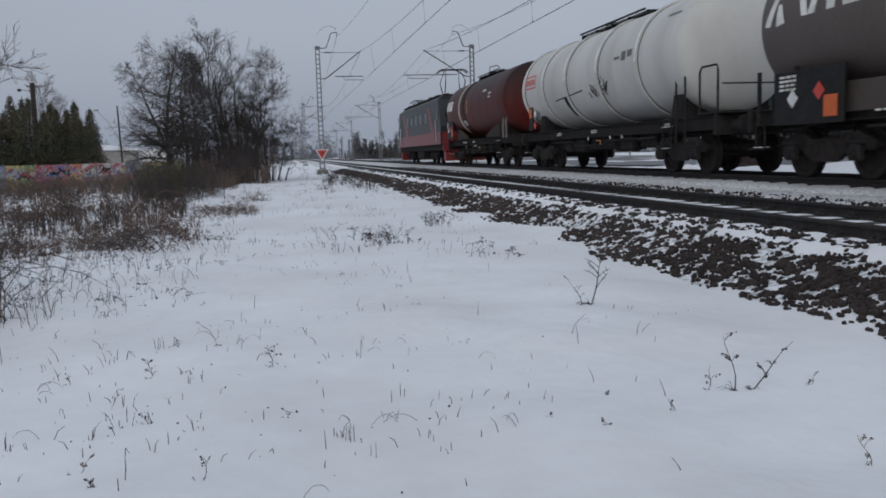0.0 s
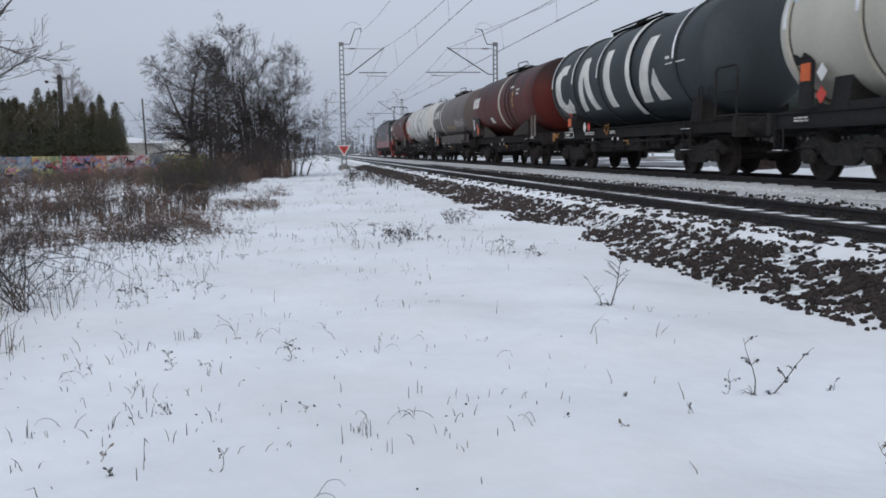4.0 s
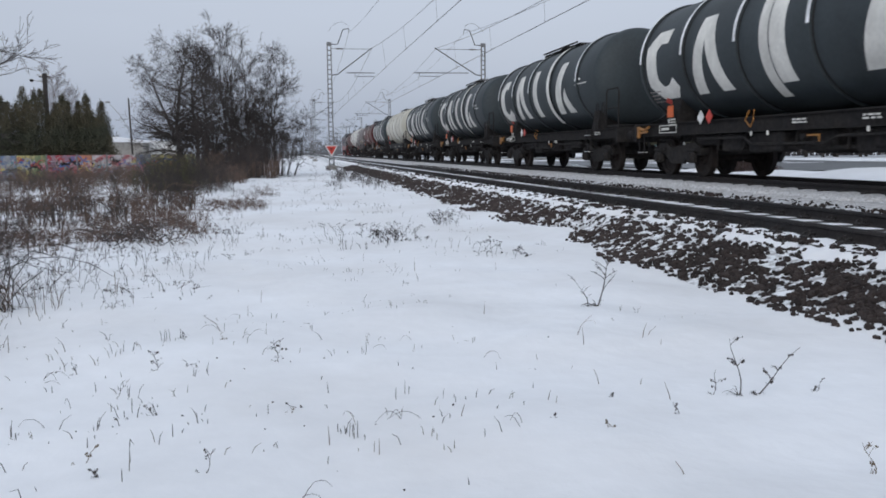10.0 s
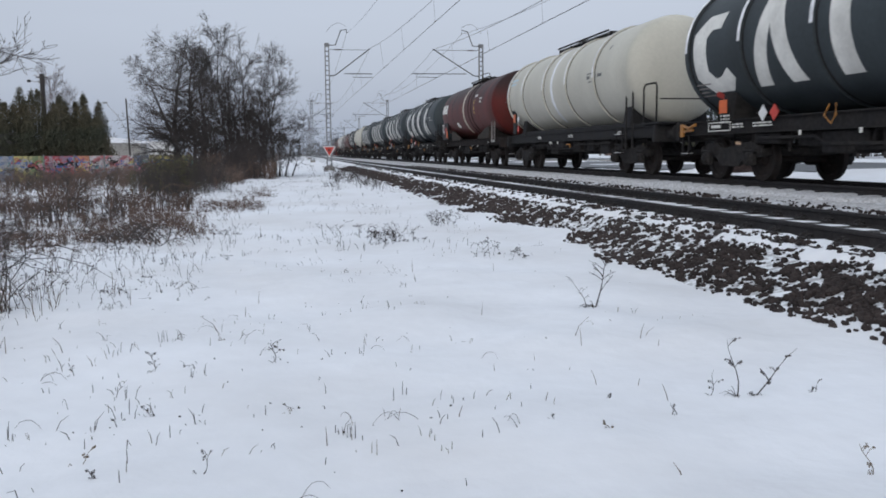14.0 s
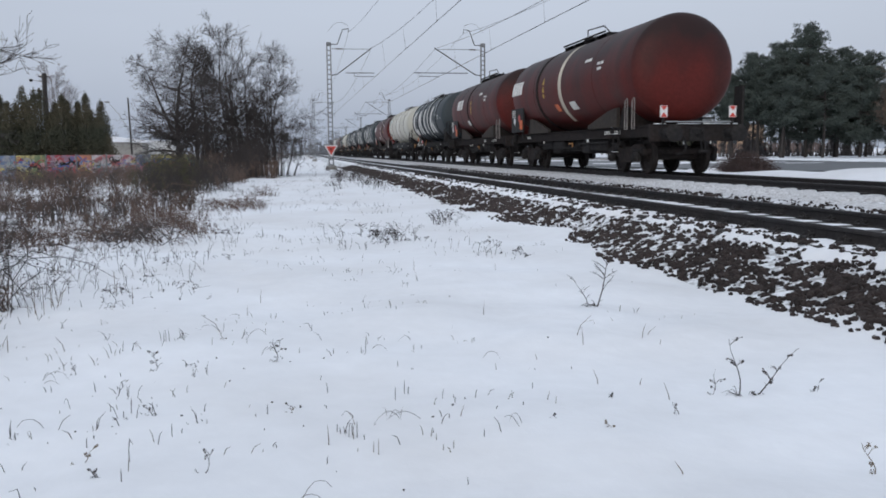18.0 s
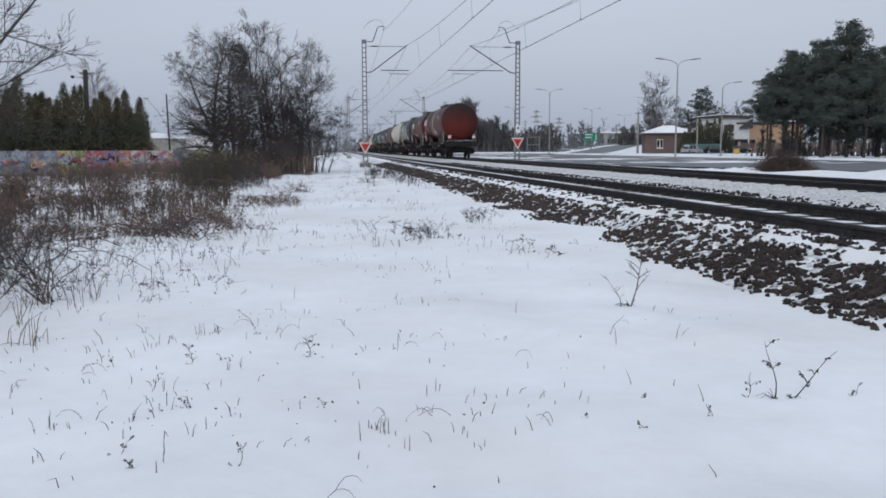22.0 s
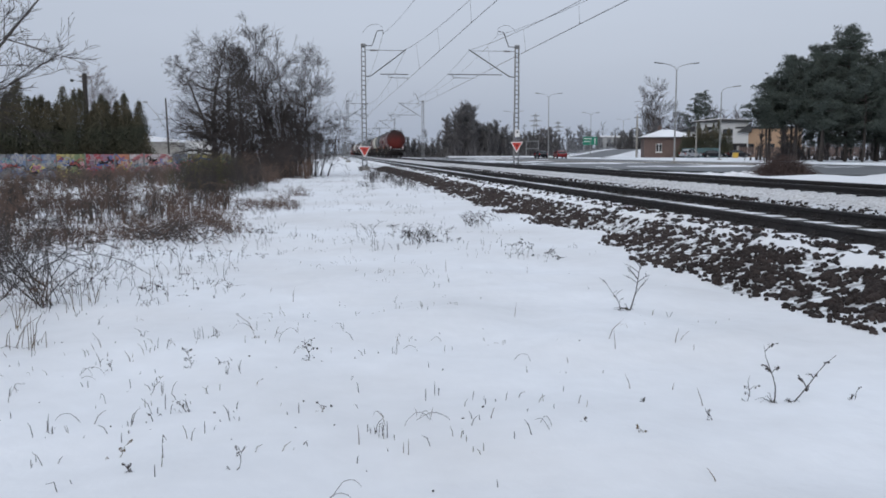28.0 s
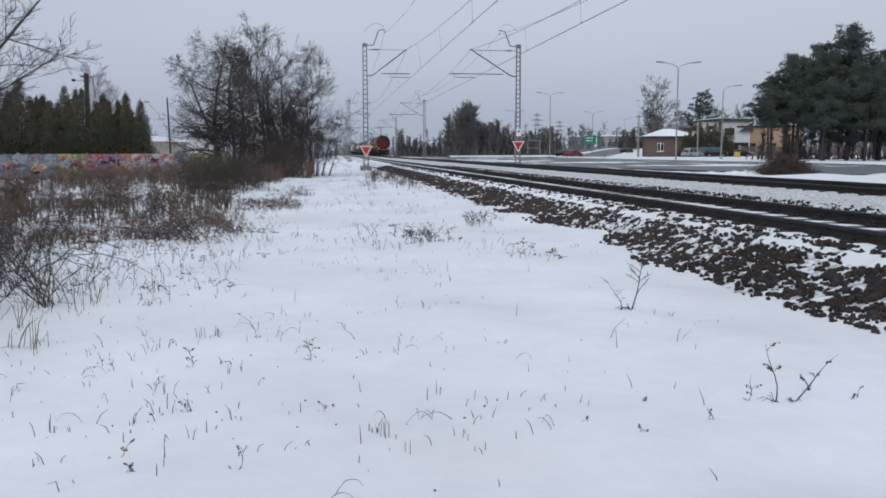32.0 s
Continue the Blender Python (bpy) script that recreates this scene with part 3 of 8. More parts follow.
def mast(side, y, first):
    """A lattice mast with a raking bracket. side: 1 to the near track's left, -1 to the far track's right."""
    x = near_track(y) - 3.5 if side > 0 else far_track(y) + 3.5
    base = ground_z(x, y) - 0.05
    m = thing("catenary_mast", pose(x, y, 0, 0, 0, heading(y)), "grey lattice steel mast with bracket arm for the overhead line", "catenary mast", "masts along the tracks")
    s, top = side, 9.05
    for dx in (-0.16, 0.16):
        g = Shape()
        e = 0.075 if dx > 0 else -0.075
        g.prism([(dx * 0.8, base), (dx * 0.8 + e, base), (dx * 0.55 + e, top), (dx * 0.55, top)], "y", -0.09, 0.09)
        part("channel", g, MAST, m)
    n = 26
    for i in range(n):
        z0 = base + 0.45 + (top - base - 0.7) * i / (n - 1)
        w0 = 0.19 - 0.065 * i / n
        part("batten", Shape().box((0, -0.095, z0), (2 * w0 + 0.04, 0.012, 0.075)), MAST, m)
    part("footing", Shape().box((0, 0, base + 0.12), (0.75, 0.6, 0.5), None, 0.06), CONCRETE, m)
    part("cap", Shape().box((0, 0, top - 0.1), (0.34, 0.26, 0.2), None, 0.03), MAST, m)
    # raking tube, top tie, steady tube
    reach = 3.0 if side > 0 else 3.5
    ARM = FRAME_GREY
    part("raking_tube", Shape().tube([(s * 0.12, 0, 6.75), (s * 0.55, 0, 6.8), (s * (reach + 0.05), 0, 8.68)], 0.038, 6), ARM, m)
    part("top_tie", Shape().tube([(s * 0.1, 0, 8.6), (s * reach * 0.97, 0, 8.6)], 0.016, 5), ARM, m)
    part("insulator", Shape().lathe([(0, 0.02)] + [(0.06 * i + d, r) for i in range(8) for d, r in ((0.01, 0.03), (0.03, 0.075), (0.05, 0.03))] + [(0.5, 0.02)], 8, "x", (0.5 if s > 0 else -1.0, 0, 8.6)), PORCELAIN, m)
    t0, t1, d0, d1 = (1.2, 3.2, 1.8, 3.2) if side > 0 else (1.1, 5.1, 4.7, 3.25)
    part("steady_tube", Shape().tube([(s * t0, 0, 6.92), (s * t1, 0, 6.92)], 0.03, 5), ARM, m)
    part("steady_arm", Shape().tube([(s * d0, 0, 6.9), (s * d0, 0, 6.68), (s * d1, 0, 6.66)], 0.02, 5), ARM, m)
    part("horn_bracket", Shape().tube([(s * 0.1, 0, 8.9), (s * 0.62, 0, 8.92), (s * 1.0, 0, 9.95), (s * 1.42, 0, 10.02), (s * 1.42, 0, 9.75)], 0.034, 6), ARM, m)
    part("jumper", Shape().tube([(s * (-0.02 + 1.42 * u), 0, 9.2 + 1.25 * math.sin(math.pi * (0.12 + 0.62 * u)) ** 0.7) for u in [i / 9 for i in range(10)]], 0.01, 4), WIRE, m)
    if first:
        zc = 1.5 if side > 0 else 1.82
        for k, (r, mat, yo, nm) in enumerate(((0.47, SIGN_WHITE, -0.155, "sign_border"), (0.36, SIGN_RED, -0.172, "sign_face"))):
            pts = [(-r, 0.578 * r), (r, 0.578 * r), (0, -1.155 * r)]
            part(nm, Shape().prism([(a, b + zc) for a, b in pts], "y", yo - 0.01, yo + 0.01), mat, m)
        part("sign_mark", Shape().box((-0.02, -0.186, zc + 0.05), (0.16, 0.006, 0.05)).box((0.04, -0.186, zc + 0.0), (0.05, 0.006, 0.1)).box((-0.02, -0.186, zc - 0.05), (0.13, 0.006, 0.05)), PANEL_DARK, m)
        part("sign_strap", Shape().box((0, -0.13, zc + 0.1), (0.3, 0.05, 0.06)), GALV, m)
        if side < 0:
            part("number_plate", Shape().box((0.03, -0.155, 2.72), (0.36, 0.02, 0.52), None, 0.008), SIGN_WHITE, m)
            part("plate_mark", Shape().box((0.03, -0.17, 2.80), (0.12, 0.006, 0.16)), PANEL_DARK, m)
    return x


for k, y in enumerate(MAST_YS):
    mast(1, y, k == 1)
    mast(-1, y, k == 1)


def overhead_line(track, shift, side):
    """Messenger and contact wire over one track, with droppers, and the wire on the masts' horns."""
    m = thing("overhead_line", Matrix(), "dark overhead contact line with messenger wire and droppers", "overhead wire", "overhead lines")
    mes, con, drop, horn = Shape(), Shape(), Shape(), Shape()
    p_m, p_c, p_h = [], [], []
    for a, b in zip(MAST_YS, MAST_YS[1:]):
        for i in range(20):
            u = i / 20
            y = a + (b - a) * u
            z = 8.68 - 1.1 * 4 * u * (1 - u)
            zig = 0.25 * (1 if MAST_YS.index(a) % 2 else -1) * (1 - 2 * u)
            off = shift + 0.75 * max(0.0, (62 - y) / 65)
            p_m.append((track(y) + off, y, z))
            p_c.append((track(y) + off + zig, y, 6.68))
            px = (near_track(y) - 3.5 + 1.42) if side > 0 else far_track(y) + 3.5 - 1.42
            p_h.append((px + 0.75 * max(0.0, (62 - y) / 65), y, 9.75 - 1.3 * 4 * u * (1 - u)))
            if i and i % 3 == 0:
                drop.tube([(track(y) + off, y, z), (track(y) + off + zig, y, 6.68)], 0.006, 3)
                drop.box((track(y) + off + zig, y, 6.71), (0.03, 0.06, 0.07))
    part("messenger_wire", mes.tube(p_m, 0.014, 4), WIRE, m)
    part("contact_wire", con.tube(p_c, 0.016, 4), WIRE, m)
    part("droppers", drop, WIRE, m)["kind"] = "stuff"
    part("earth_wire", horn.tube(p_h, 0.011, 4), WIRE, m)


overhead_line(near_track, -0.45, 1)
overhead_line(far_track, 0.05, -1)


# ---- the goods train ----
SPEED = 11.2075          # metres a second
TAIL_0 = 32.31 - 19 * SPEED   # where the last headstock is at the start


def shared(fn):
    """Makes a mesh once and hands out the same one after that."""
    made = {}

    def get(*a):
        if a not in made:
            made[a] = fn(*a)
        return made[a]
    return get


@shared
def wheelset_mesh():
    g = Shape()
    g.tube([(-0.95, 0, 0), (0.95, 0, 0)], 0.08, 10)
    for s in (-1, 1):
        c = s * 0.7535
        prof = [(c - 0.068, 0.36), (c - 0.068, 0.455), (c + 0.04, 0.46), (c + 0.05, 0.485), (c + 0.066, 0.485), (c + 0.068, 0.36), (c + 0.02, 0.33), (c + 0.035, 0.16), (c + 0.09, 0.13), (c + 0.09, 0.08),
                (c - 0.09, 0.08), (c - 0.09, 0.13), (c - 0.02, 0.16), (c - 0.03, 0.33), (c - 0.068, 0.36)]
        g.lathe([(c + s * -1 * (a - c), r) for a, r in prof], 28, "x")
    return smooth_angle(g.mesh("wheelset", WHEEL))


@shared
def side_frame_mesh(mat_name):
    g = Shape()
    prof = [(-1.25, 0.50), (-1.25, 0.66), (-0.95, 0.80), (-0.55, 0.80), (-0.38, 0.70), (0.38, 0.70), (0.55, 0.80), (0.95, 0.80), (1.25, 0.66), (1.25, 0.50),
            (0.62, 0.50), (0.42, 0.34), (0.30, 0.30), (-0.30, 0.30), (-0.42, 0.34), (-0.62, 0.50)]
    for s in (-1, 1):
        g.prism(prof, "x", s * 0.97, s * 1.06)
    g.box((0, 0, 0.62), (1.95, 0.5, 0.26), None, 0.04)
    g.box((0, 1.15, 0.6), (1.95, 0.12, 0.16), None, 0.03)
    g.box((0, -1.15, 0.6), (1.95, 0.12, 0.16), None, 0.03)
    g.lathe([(0.75, 0.3), (0.92, 0.24)], 12, "z")
    return g.mesh("bogie", bpy.data.materials[mat_name])


@shared
def axle_box_mesh():
    g = Shape()
    g.box((0, 0, 0), (0.16, 0.30, 0.28), None, 0.04)
    g.lathe([(-0.13, 0.02), (-0.12, 0.10), (-0.06, 0.115), (0, 0.115)], 12, "x")
    g.box((0, 0, 0.17), (0.12, 0.5, 0.07), None, 0.02)
    return g.mesh("axle_box", FRAME)


@shared
def spring_mesh():
    g = Shape()
    pts = [(0.07 * math.cos(a), 0.07 * math.sin(a), 0.17 * a / 31.4) for a in [i * 0.5 for i in range(63)]]
    g.tube(pts, 0.016, 5)
    return g.mesh("spring", FRAME)


@shared
def brake_shoe_mesh():
    return Shape().box((0, 0, 0), (0.09, 0.06, 0.34), None, 0.02).box((0, 0.0, 0.3), (0.04, 0.04, 0.4)).mesh("brake_shoe", FRAME)


def bogie(parent, y, mat_name, wheels):
    ob = part("bogie", side_frame_mesh(mat_name), None, parent, "", False, pose(0, y, 0))
    for a in (-0.9, 0.9):
        w = part("wheelset", wheelset_mesh(), None, ob, "worn steel wheels on one axle", False, pose(0, a, 0.46))
        wheels.append(w)
        for s in (-1, 1):
            part("axle_box", axle_box_mesh(), None, ob, "", False, pose(s * 1.09, a, 0.46, 0, 0, 0 if s < 0 else 180))
            for d in (-0.24, 0.24):
                part("spring", spring_mesh(), None, ob, "", False, pose(s * 1.03, a + d, 0.55))
            part("brake_shoe", brake_shoe_mesh(), None, ob, "", False, pose(s * 0.7535, a - (0.53 if a > 0 else -0.53), 0.5))
    return ob


@shared
def buffer_mesh():
    g = Shape()
    g.lathe([(0, 0.0), (0, 0.17), (0.03, 0.17), (0.04, 0.12), (0.3, 0.115), (0.31, 0.095), (0.55, 0.095), (0.57, 0.225), (0.60, 0.225), (0.62, 0.16), (0.63, 0.0)], 20)
    return smooth_angle(g.mesh("buffer", FRAME))


@shared
def coupling_mesh():
    g = Shape()
    g.tube([(0, 0, 0), (0, 0.28, 0.02), (0, 0.36, 0.09), (0, 0.30, 0.15)], [0.05, 0.04, 0.03, 0.02], 8)
    for s in (-1, 1):
        g.tube([(s * 0.05, 0.25, 0.04), (s * 0.06, 0.40, -0.22), (s * 0.04, 0.40, -0.42)], 0.02, 6)
    g.tube([(-0.12, 0.4, -0.42), (0.12, 0.4, -0.42)], 0.03, 8)
    g.box((0, 0, 0.02), (0.4, 0.06, 0.34), None, 0.02)
    return g.mesh("coupling", FRAME)


@shared
def hose_mesh():
    pts = [(0.02 * i, 0.30 * math.sin(0.35 * i), -0.42 * math.sin(math.pi * i / 18)) for i in range(10)]
    return Shape().tube(pts, 0.028, 7).mesh("brake_hose", FRAME)


def bent_rail(pts, r=0.018):
    return Shape().tube(pts, r, 6)


def on_shell(g, quads, r, zc, side=-1, n=8):
    """Quads in (along, height above the shell's middle, measured round it), wrapped on the shell's left side."""
    for q in quads:
        a, b, c, d = [Vector((p[0], p[1], 0)) for p in q]
        rows = []
        for i in range(n + 1):
            u = i / n
            row = []
            for j in range(4):
                w = j / 3
                p = (a.lerp(b, w)).lerp(d.lerp(c, w), u)
                t = p.y / r
                row.append((side * r * math.cos(t), p.x, zc + r * math.sin(t)))
            rows.append(row)
        g.quad_grid(rows)
    return g


def bar(x0, x1, y0, y1, lean=0.0):
    """An upright bar from height y0 to y1, wide from x0 to x1, its top shifted by lean."""
    return [(x0, y0), (x1, y0), (x1 + lean, y1), (x0 + lean, y1)]


def outline_on_shell(outline, r, zc, side=-1):
    """One flat outline in (along, height round the shell), cut into strips and wrapped on the shell."""
    bm = bmesh.new()
    bm.faces.new([bm.verts.new((p[0], p[1], 0)) for p in outline])
    k = -1.3
    while k < 1.3:
        bmesh.ops.bisect_plane(bm, geom=bm.verts[:] + bm.edges[:] + bm.faces[:], plane_co=(0, k, 0), plane_no=(0, 1, 0))
        k += 0.11
    bmesh.ops.triangulate(bm, faces=bm.faces[:])
    g = Shape()
    bm.verts.index_update()
    for v in bm.verts:
        t = v.co.y / r
        g.v.append((side * r * math.cos(t), v.co.x, zc + r * math.sin(t)))
    g.f = [tuple(v.index for v in f.verts) for f in bm.faces]
    bm.free()
    return g


def big_marks(y_front, late):
    """The broad white shapes of the dark wagons, from the front backwards (along falls). late: the last two stand further back."""
    def at(*pts):
        return [(y_front - a - 0.1, 0.94 * h - 0.22) for a, h in pts]
    d = 0.75 if late else 0.0
    return [at((1.95, 0.98), (1.2, 0.98), (0.70, 0.60), (0.70, -0.45), (1.15, -0.86), (1.95, -0.86), (2.25, -0.55), (2.05, -0.28), (1.75, -0.46), (1.5, -0.5), (1.28, -0.3), (1.28, 0.45), (1.48, 0.62), (1.85, 0.6)),
            at((2.95, -0.86), (3.42, -0.86), (3.74, 0.42), (4.06, -0.86), (4.56, -0.86), (4.06, 1.0), (3.48, 1.0)),
            at((5.55 + d, -0.86), (6.08 + d, -0.86), (6.08 + d, 1.02), (5.55 + d, 1.02)),
            at((7.98 + d, -0.86), (8.58 + d, -0.86), (9.30 + d, 1.02), (8.70 + d, 1.02)),
            at((9.05 + d, -0.86), (9.70 + d, -0.86), (9.28 + d, 0.1), (8.98 + d, -0.3))]


@shared
def diamond_mesh(mat_name):
    return Shape().prism([(-0.16, 0), (0, -0.16), (0.16, 0), (0, 0.16)], "x", -0.006, 0.006).mesh("placard", bpy.data.materials[mat_name])


@shared
def plate_mesh(mat_name, w, h):
    return Shape().box((0, 0, 0), (0.016, w, h), None, 0.004).mesh("plate", bpy.data.materials[mat_name])


@shared
def code_bar_mesh(mat_name, w, h, rows):
    g = Shape()
    rnd = random.Random(int(w * 1000 + h * 77 + rows))
    for r in range(rows):
        y, zz = w / 2, h / 2 - (r + 0.5) * h / rows
        while y > -w / 2 + 0.05:
            k = rnd.uniform(0.04, 0.16)
            k = min(k, y + w / 2)
            g.box((0, y - k / 2, zz), (0.006, k, h / rows * 0.55))
            y -= k + rnd.uniform(0.02, 0.06)
    return g.mesh("lettering", bpy.data.materials[mat_name])


TANK_Z = 2.83


def hazard_board(w, x, y, z, bw, bh, orange=True, dark=True):
    """A dark board with placards on the wagon's left side."""
    b = part("hazard_board", Shape().box((0, 0, 0), (0.05, bw, bh), None, 0.01), PANEL_DARK if dark else FRAME_GREY, w, "black board with hazard placards", False, pose(x, y, z))
    part("placard", diamond_mesh("sign_red"), None, b, "red diamond placard", False, pose(-0.034, -bw * 0.18, bh * 0.08))
    part("placard", diamond_mesh("sign_white"), None, b, "white diamond placard", False, pose(-0.034, bw * 0.2, -bh * 0.02))
    if orange:
        part("orange_plate", plate_mesh("orange_plate", 0.36, 0.36), None, b, "orange hazard plate", False, pose(-0.036, -bw * 0.34, -bh * 0.2))
    part("lettering", code_bar_mesh("white_marking", 0.5, 0.3, 4), None, b, "white lettering bars", False, pose(-0.03, bw * 0.28, bh * 0.28))
    return b


def wagon(kind, length, tail=False, band=None, straps=(7.7, 8.4), caption=0.5, labels=False):
    """A bogie tank wagon; its front is +y, its left side -x, rail level z = 0. Returns the thing and its wheelsets."""
    r = random.Random(int(length * 100) + len(kind))
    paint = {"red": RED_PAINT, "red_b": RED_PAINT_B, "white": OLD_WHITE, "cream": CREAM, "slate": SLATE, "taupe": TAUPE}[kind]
    frame_mat = {"red": FRAME_BROWN, "red_b": FRAME_BROWN, "white": FRAME, "cream": FRAME_GREY, "slate": FRAME, "taupe": FRAME_BROWN}[kind]
    text = {"red": "weathered red-brown tank wagon with a white band", "red_b": "worn sooty red-brown tank wagon with a white band",
            "white": "dirty white ribbed tank wagon with graffiti", "cream": "cream ribbed tank wagon with stiffening rings",
            "slate": "dark slate-grey ribbed tank wagon with big white markings", "taupe": "smooth grey-brown tank wagon with graffiti"}[kind]
    w = thing("tank_wagon", Matrix(), text + (" with tail boards" if tail else " in a train"), "tank wagon", "goods train")
    wheels = []
    half = length / 2
    head = half - 0.62                         # headstock plane
    front = half - 0.95                        # tank's front end
    rear = -half + (1.75 if kind in ("white", "cream", "slate") else 1.15)
    rad = 1.45 if kind != "taupe" else 1.42
    zc = TANK_Z if kind != "taupe" else 2.80
    # the shell, with dished ends
    dish = 0.42
    prof = []
    for i in range(9):
        a = i / 8 * math.pi / 2
        prof.append((rear + dish * (1 - math.cos(a)) if i else rear, rad * math.sin(a) ** 0.75 if i else 0.001))
    n_mid = 10
    for i in range(1, n_mid):
        prof.append((rear + dish + (front - rear - 2 * dish) * i / n_mid, rad))
    for i in range(8, -1, -1):
        a = i / 8 * math.pi / 2
        prof.append((front - dish * (1 - math.cos(a)) if i else front, rad * math.sin(a) ** 0.75 if i else 0.001))
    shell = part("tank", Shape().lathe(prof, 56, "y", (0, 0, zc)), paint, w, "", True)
    span = front - rear
    # rings, weld seams and bands
    if kind in ("white", "cream", "slate"):
        for k in {"white": (0.75, 2.97, 5.35, 8.07, 10.83), "cream": (0.6, 2.7, 5.4, 7.9, 10.5), "slate": (0.55, 2.8, 5.2, 7.7, 10.65)}[kind]:
            y = front - k
            g = Shape().lathe([(y - 0.06, rad - 0.01), (y - 0.05, rad + 0.055), (y + 0.05, rad + 0.055), (y + 0.06, rad - 0.01)], 56, "y", (0, 0, zc))
            part("stiffening_ring", g, paint, shell, "", False)
            # rime over the ring's upper arc, whitened to paint its highlight too
            g = Shape()
            rows = []
            for yy in (y - 0.055, y + 0.055):
                rows.append([((rad + 0.06) * math.cos(a), yy, zc + (rad + 0.06) * math.sin(a)) for a in [radians(48 + 7.0 * i) for i in range(20)]])
            # the ring's shaded edge, painted as a thin dark strip
            part("ring_seam", Shape().lathe([(y - 0.105, rad - 0.01), (y - 0.10, rad + 0.006), (y - 0.062, rad + 0.008), (y - 0.058, rad - 0.01)], 56, "y", (0, 0, zc)), FRAME_GREY if kind != "slate" else FRAME, shell, "dark strip painting the shade beside the ring")
            part("rime", g.quad_grid(rows), RIB_SNOW_HIGHLIGHT, shell, "thin rime and painted highlight on the ring")
    else:
        for k in (0.26, 0.5, 0.74):
            y = front - span * k
            part("weld_seam", Shape().lathe([(y - 0.02, rad - 0.004), (y, rad + 0.006), (y + 0.02, rad - 0.004)], 48, "y", (0, 0, zc)), paint, shell)
        for k in straps:
            y = front - k
            if kind != "taupe":
                part("strap", Shape().lathe([(y - 0.04, rad), (y - 0.035, rad + 0.02), (y + 0.035, rad + 0.02), (y + 0.04, rad)], 48, "y", (0, 0, zc)), FRAME_BROWN, shell)
    band_at = {"red": 6.5, "red_b": None, "cream": 6.35, "slate": 7.7, "taupe": 3.85, "white": None}[kind] if band is None else band
    if band_at:
        y = front - band_at
        wd = 0.16 if kind in ("red", "red_b", "slate") else 0.12
        g = Shape()
        rows = []
        for yy in (y - wd, y + wd):
            rr = rad + (0.062 if kind == "slate" and abs(band_at - 7.7) < 0.1 else 0.006)
            rows.append([(rr * math.cos(a), yy, zc + rr * math.sin(a)) for a in [radians(60 + 5 * i) for i in range(36)]])
        part("white_band", g.quad_grid(rows), {"cream": RIB_SNOW_HIGHLIGHT, "red": AGED_WHITE, "red_b": AGED_WHITE}.get(kind, LETTER), shell, "painted white band round the tank")
    # markings on the shell's left side
    rr = rad + 0.007
    if kind == "slate":
        for outline in big_marks(front, band is not None and band < 7):
            part("mark", outline_on_shell(outline, rr, zc), LETTER, shell, "broad white painted shape")
        g = on_shell(Shape(), [bar(rear + 2.1, rear + 1.86, 0.0, 0.07), bar(rear + 1.7, rear + 1.55, 0.0, 0.07), bar(rear + 2.1, rear + 1.0, -0.13, -0.10)], rr, zc, -1, 2)
        part("lettering", g, LETTER, shell, "small white lettering bars")
        part("red_mark", on_shell(Shape(), [[(front - 1.15, -1.1), (front - 1.4, -0.98), (front - 1.6, -1.12), (front - 1.35, -1.26)]], rr + 0.004, zc, -1, 3), SIGN_RED, shell)
    elif kind in ("red", "red_b"):
        f0 = front - caption
        for q in (bar(f0, f0 - 0.34, 0.0, 0.5, -0.05), bar(f0 - 0.38, f0 - 0.74, 0.0, 0.5, -0.06), bar(f0 - 0.79, f0 - 1.02, 0.0, 0.5, -0.06), bar(f0 - 1.07, f0 - 1.42, 0.0, 0.5, -0.06)):
            part("marking_block", on_shell(Shape(), [q], rr, zc, -1, 3), LETTER, shell, "white painted block")
        y = front - max(straps) - 0.6
        part("warning_marks", on_shell(Shape(), [[(y, 0.15), (y - 0.2, 0.15), (y - 0.11, 0.38), (y - 0.09, 0.38)], [(y, -0.12), (y - 0.2, -0.12), (y - 0.11, 0.11), (y - 0.09, 0.11)], bar(y - 0.03, y - 0.17, -0.32, -0.18)], rr, zc, -1, 3), YELLOW, shell, "yellow warning marks")
        part("lettering", on_shell(Shape(), [bar(rear + 3.0, rear + 2.75, 0.32, 0.40), bar(rear + 2.7, rear + 2.5, 0.32, 0.40), bar(rear + 2.95, rear + 2.6, 0.16, 0.24), bar(rear + 4.2, rear + 3.6, 0.50, 0.60)], rr, zc, -1, 2), LETTER, shell)
        y = front - span * 0.5 + 0.9
        y = front - (band + 0.75 if labels else 4.2)
        part("white_label", on_shell(Shape(), [bar(y, y - 0.6, -0.92, -0.62, 0.1)], rr, zc, -1, 3), LETTER, shell)
        if labels:
            part("red_mark", on_shell(Shape(), [bar(y + 1.55, y + 1.15, -0.9, -0.62, 0.08)], rr, zc, -1, 3), ORANGE, shell, "small orange-red label")
    elif kind == "taupe":
        for q in ([(front - 0.5, -0.02), (front - 0.68, -0.04), (front - 0.92, 0.58), (front - 0.78, 0.58)], [(front - 0.86, -0.06), (front - 1.12, -0.02), (front - 1.0, 0.32), (front - 0.88, 0.34)],
                  bar(front - 1.62, front - 1.80, 0.02, 0.54, 0.16), bar(front - 1.80, front - 1.98, 0.02, 0.54, -0.16), bar(front - 2.3, front - 2.52, 0.02, 0.54), bar(front - 2.72, front - 3.15, 0.02, 0.54)):
            part("marking_block", on_shell(Shape(), [q], rr, zc, -1, 4), LETTER, shell, "white painted block")
        rnd = random.Random(5)
        g = Shape()
        for k in range(70):
            y0, h0 = front - rnd.uniform(8.8, 11.6), rnd.uniform(-0.82, -0.45)
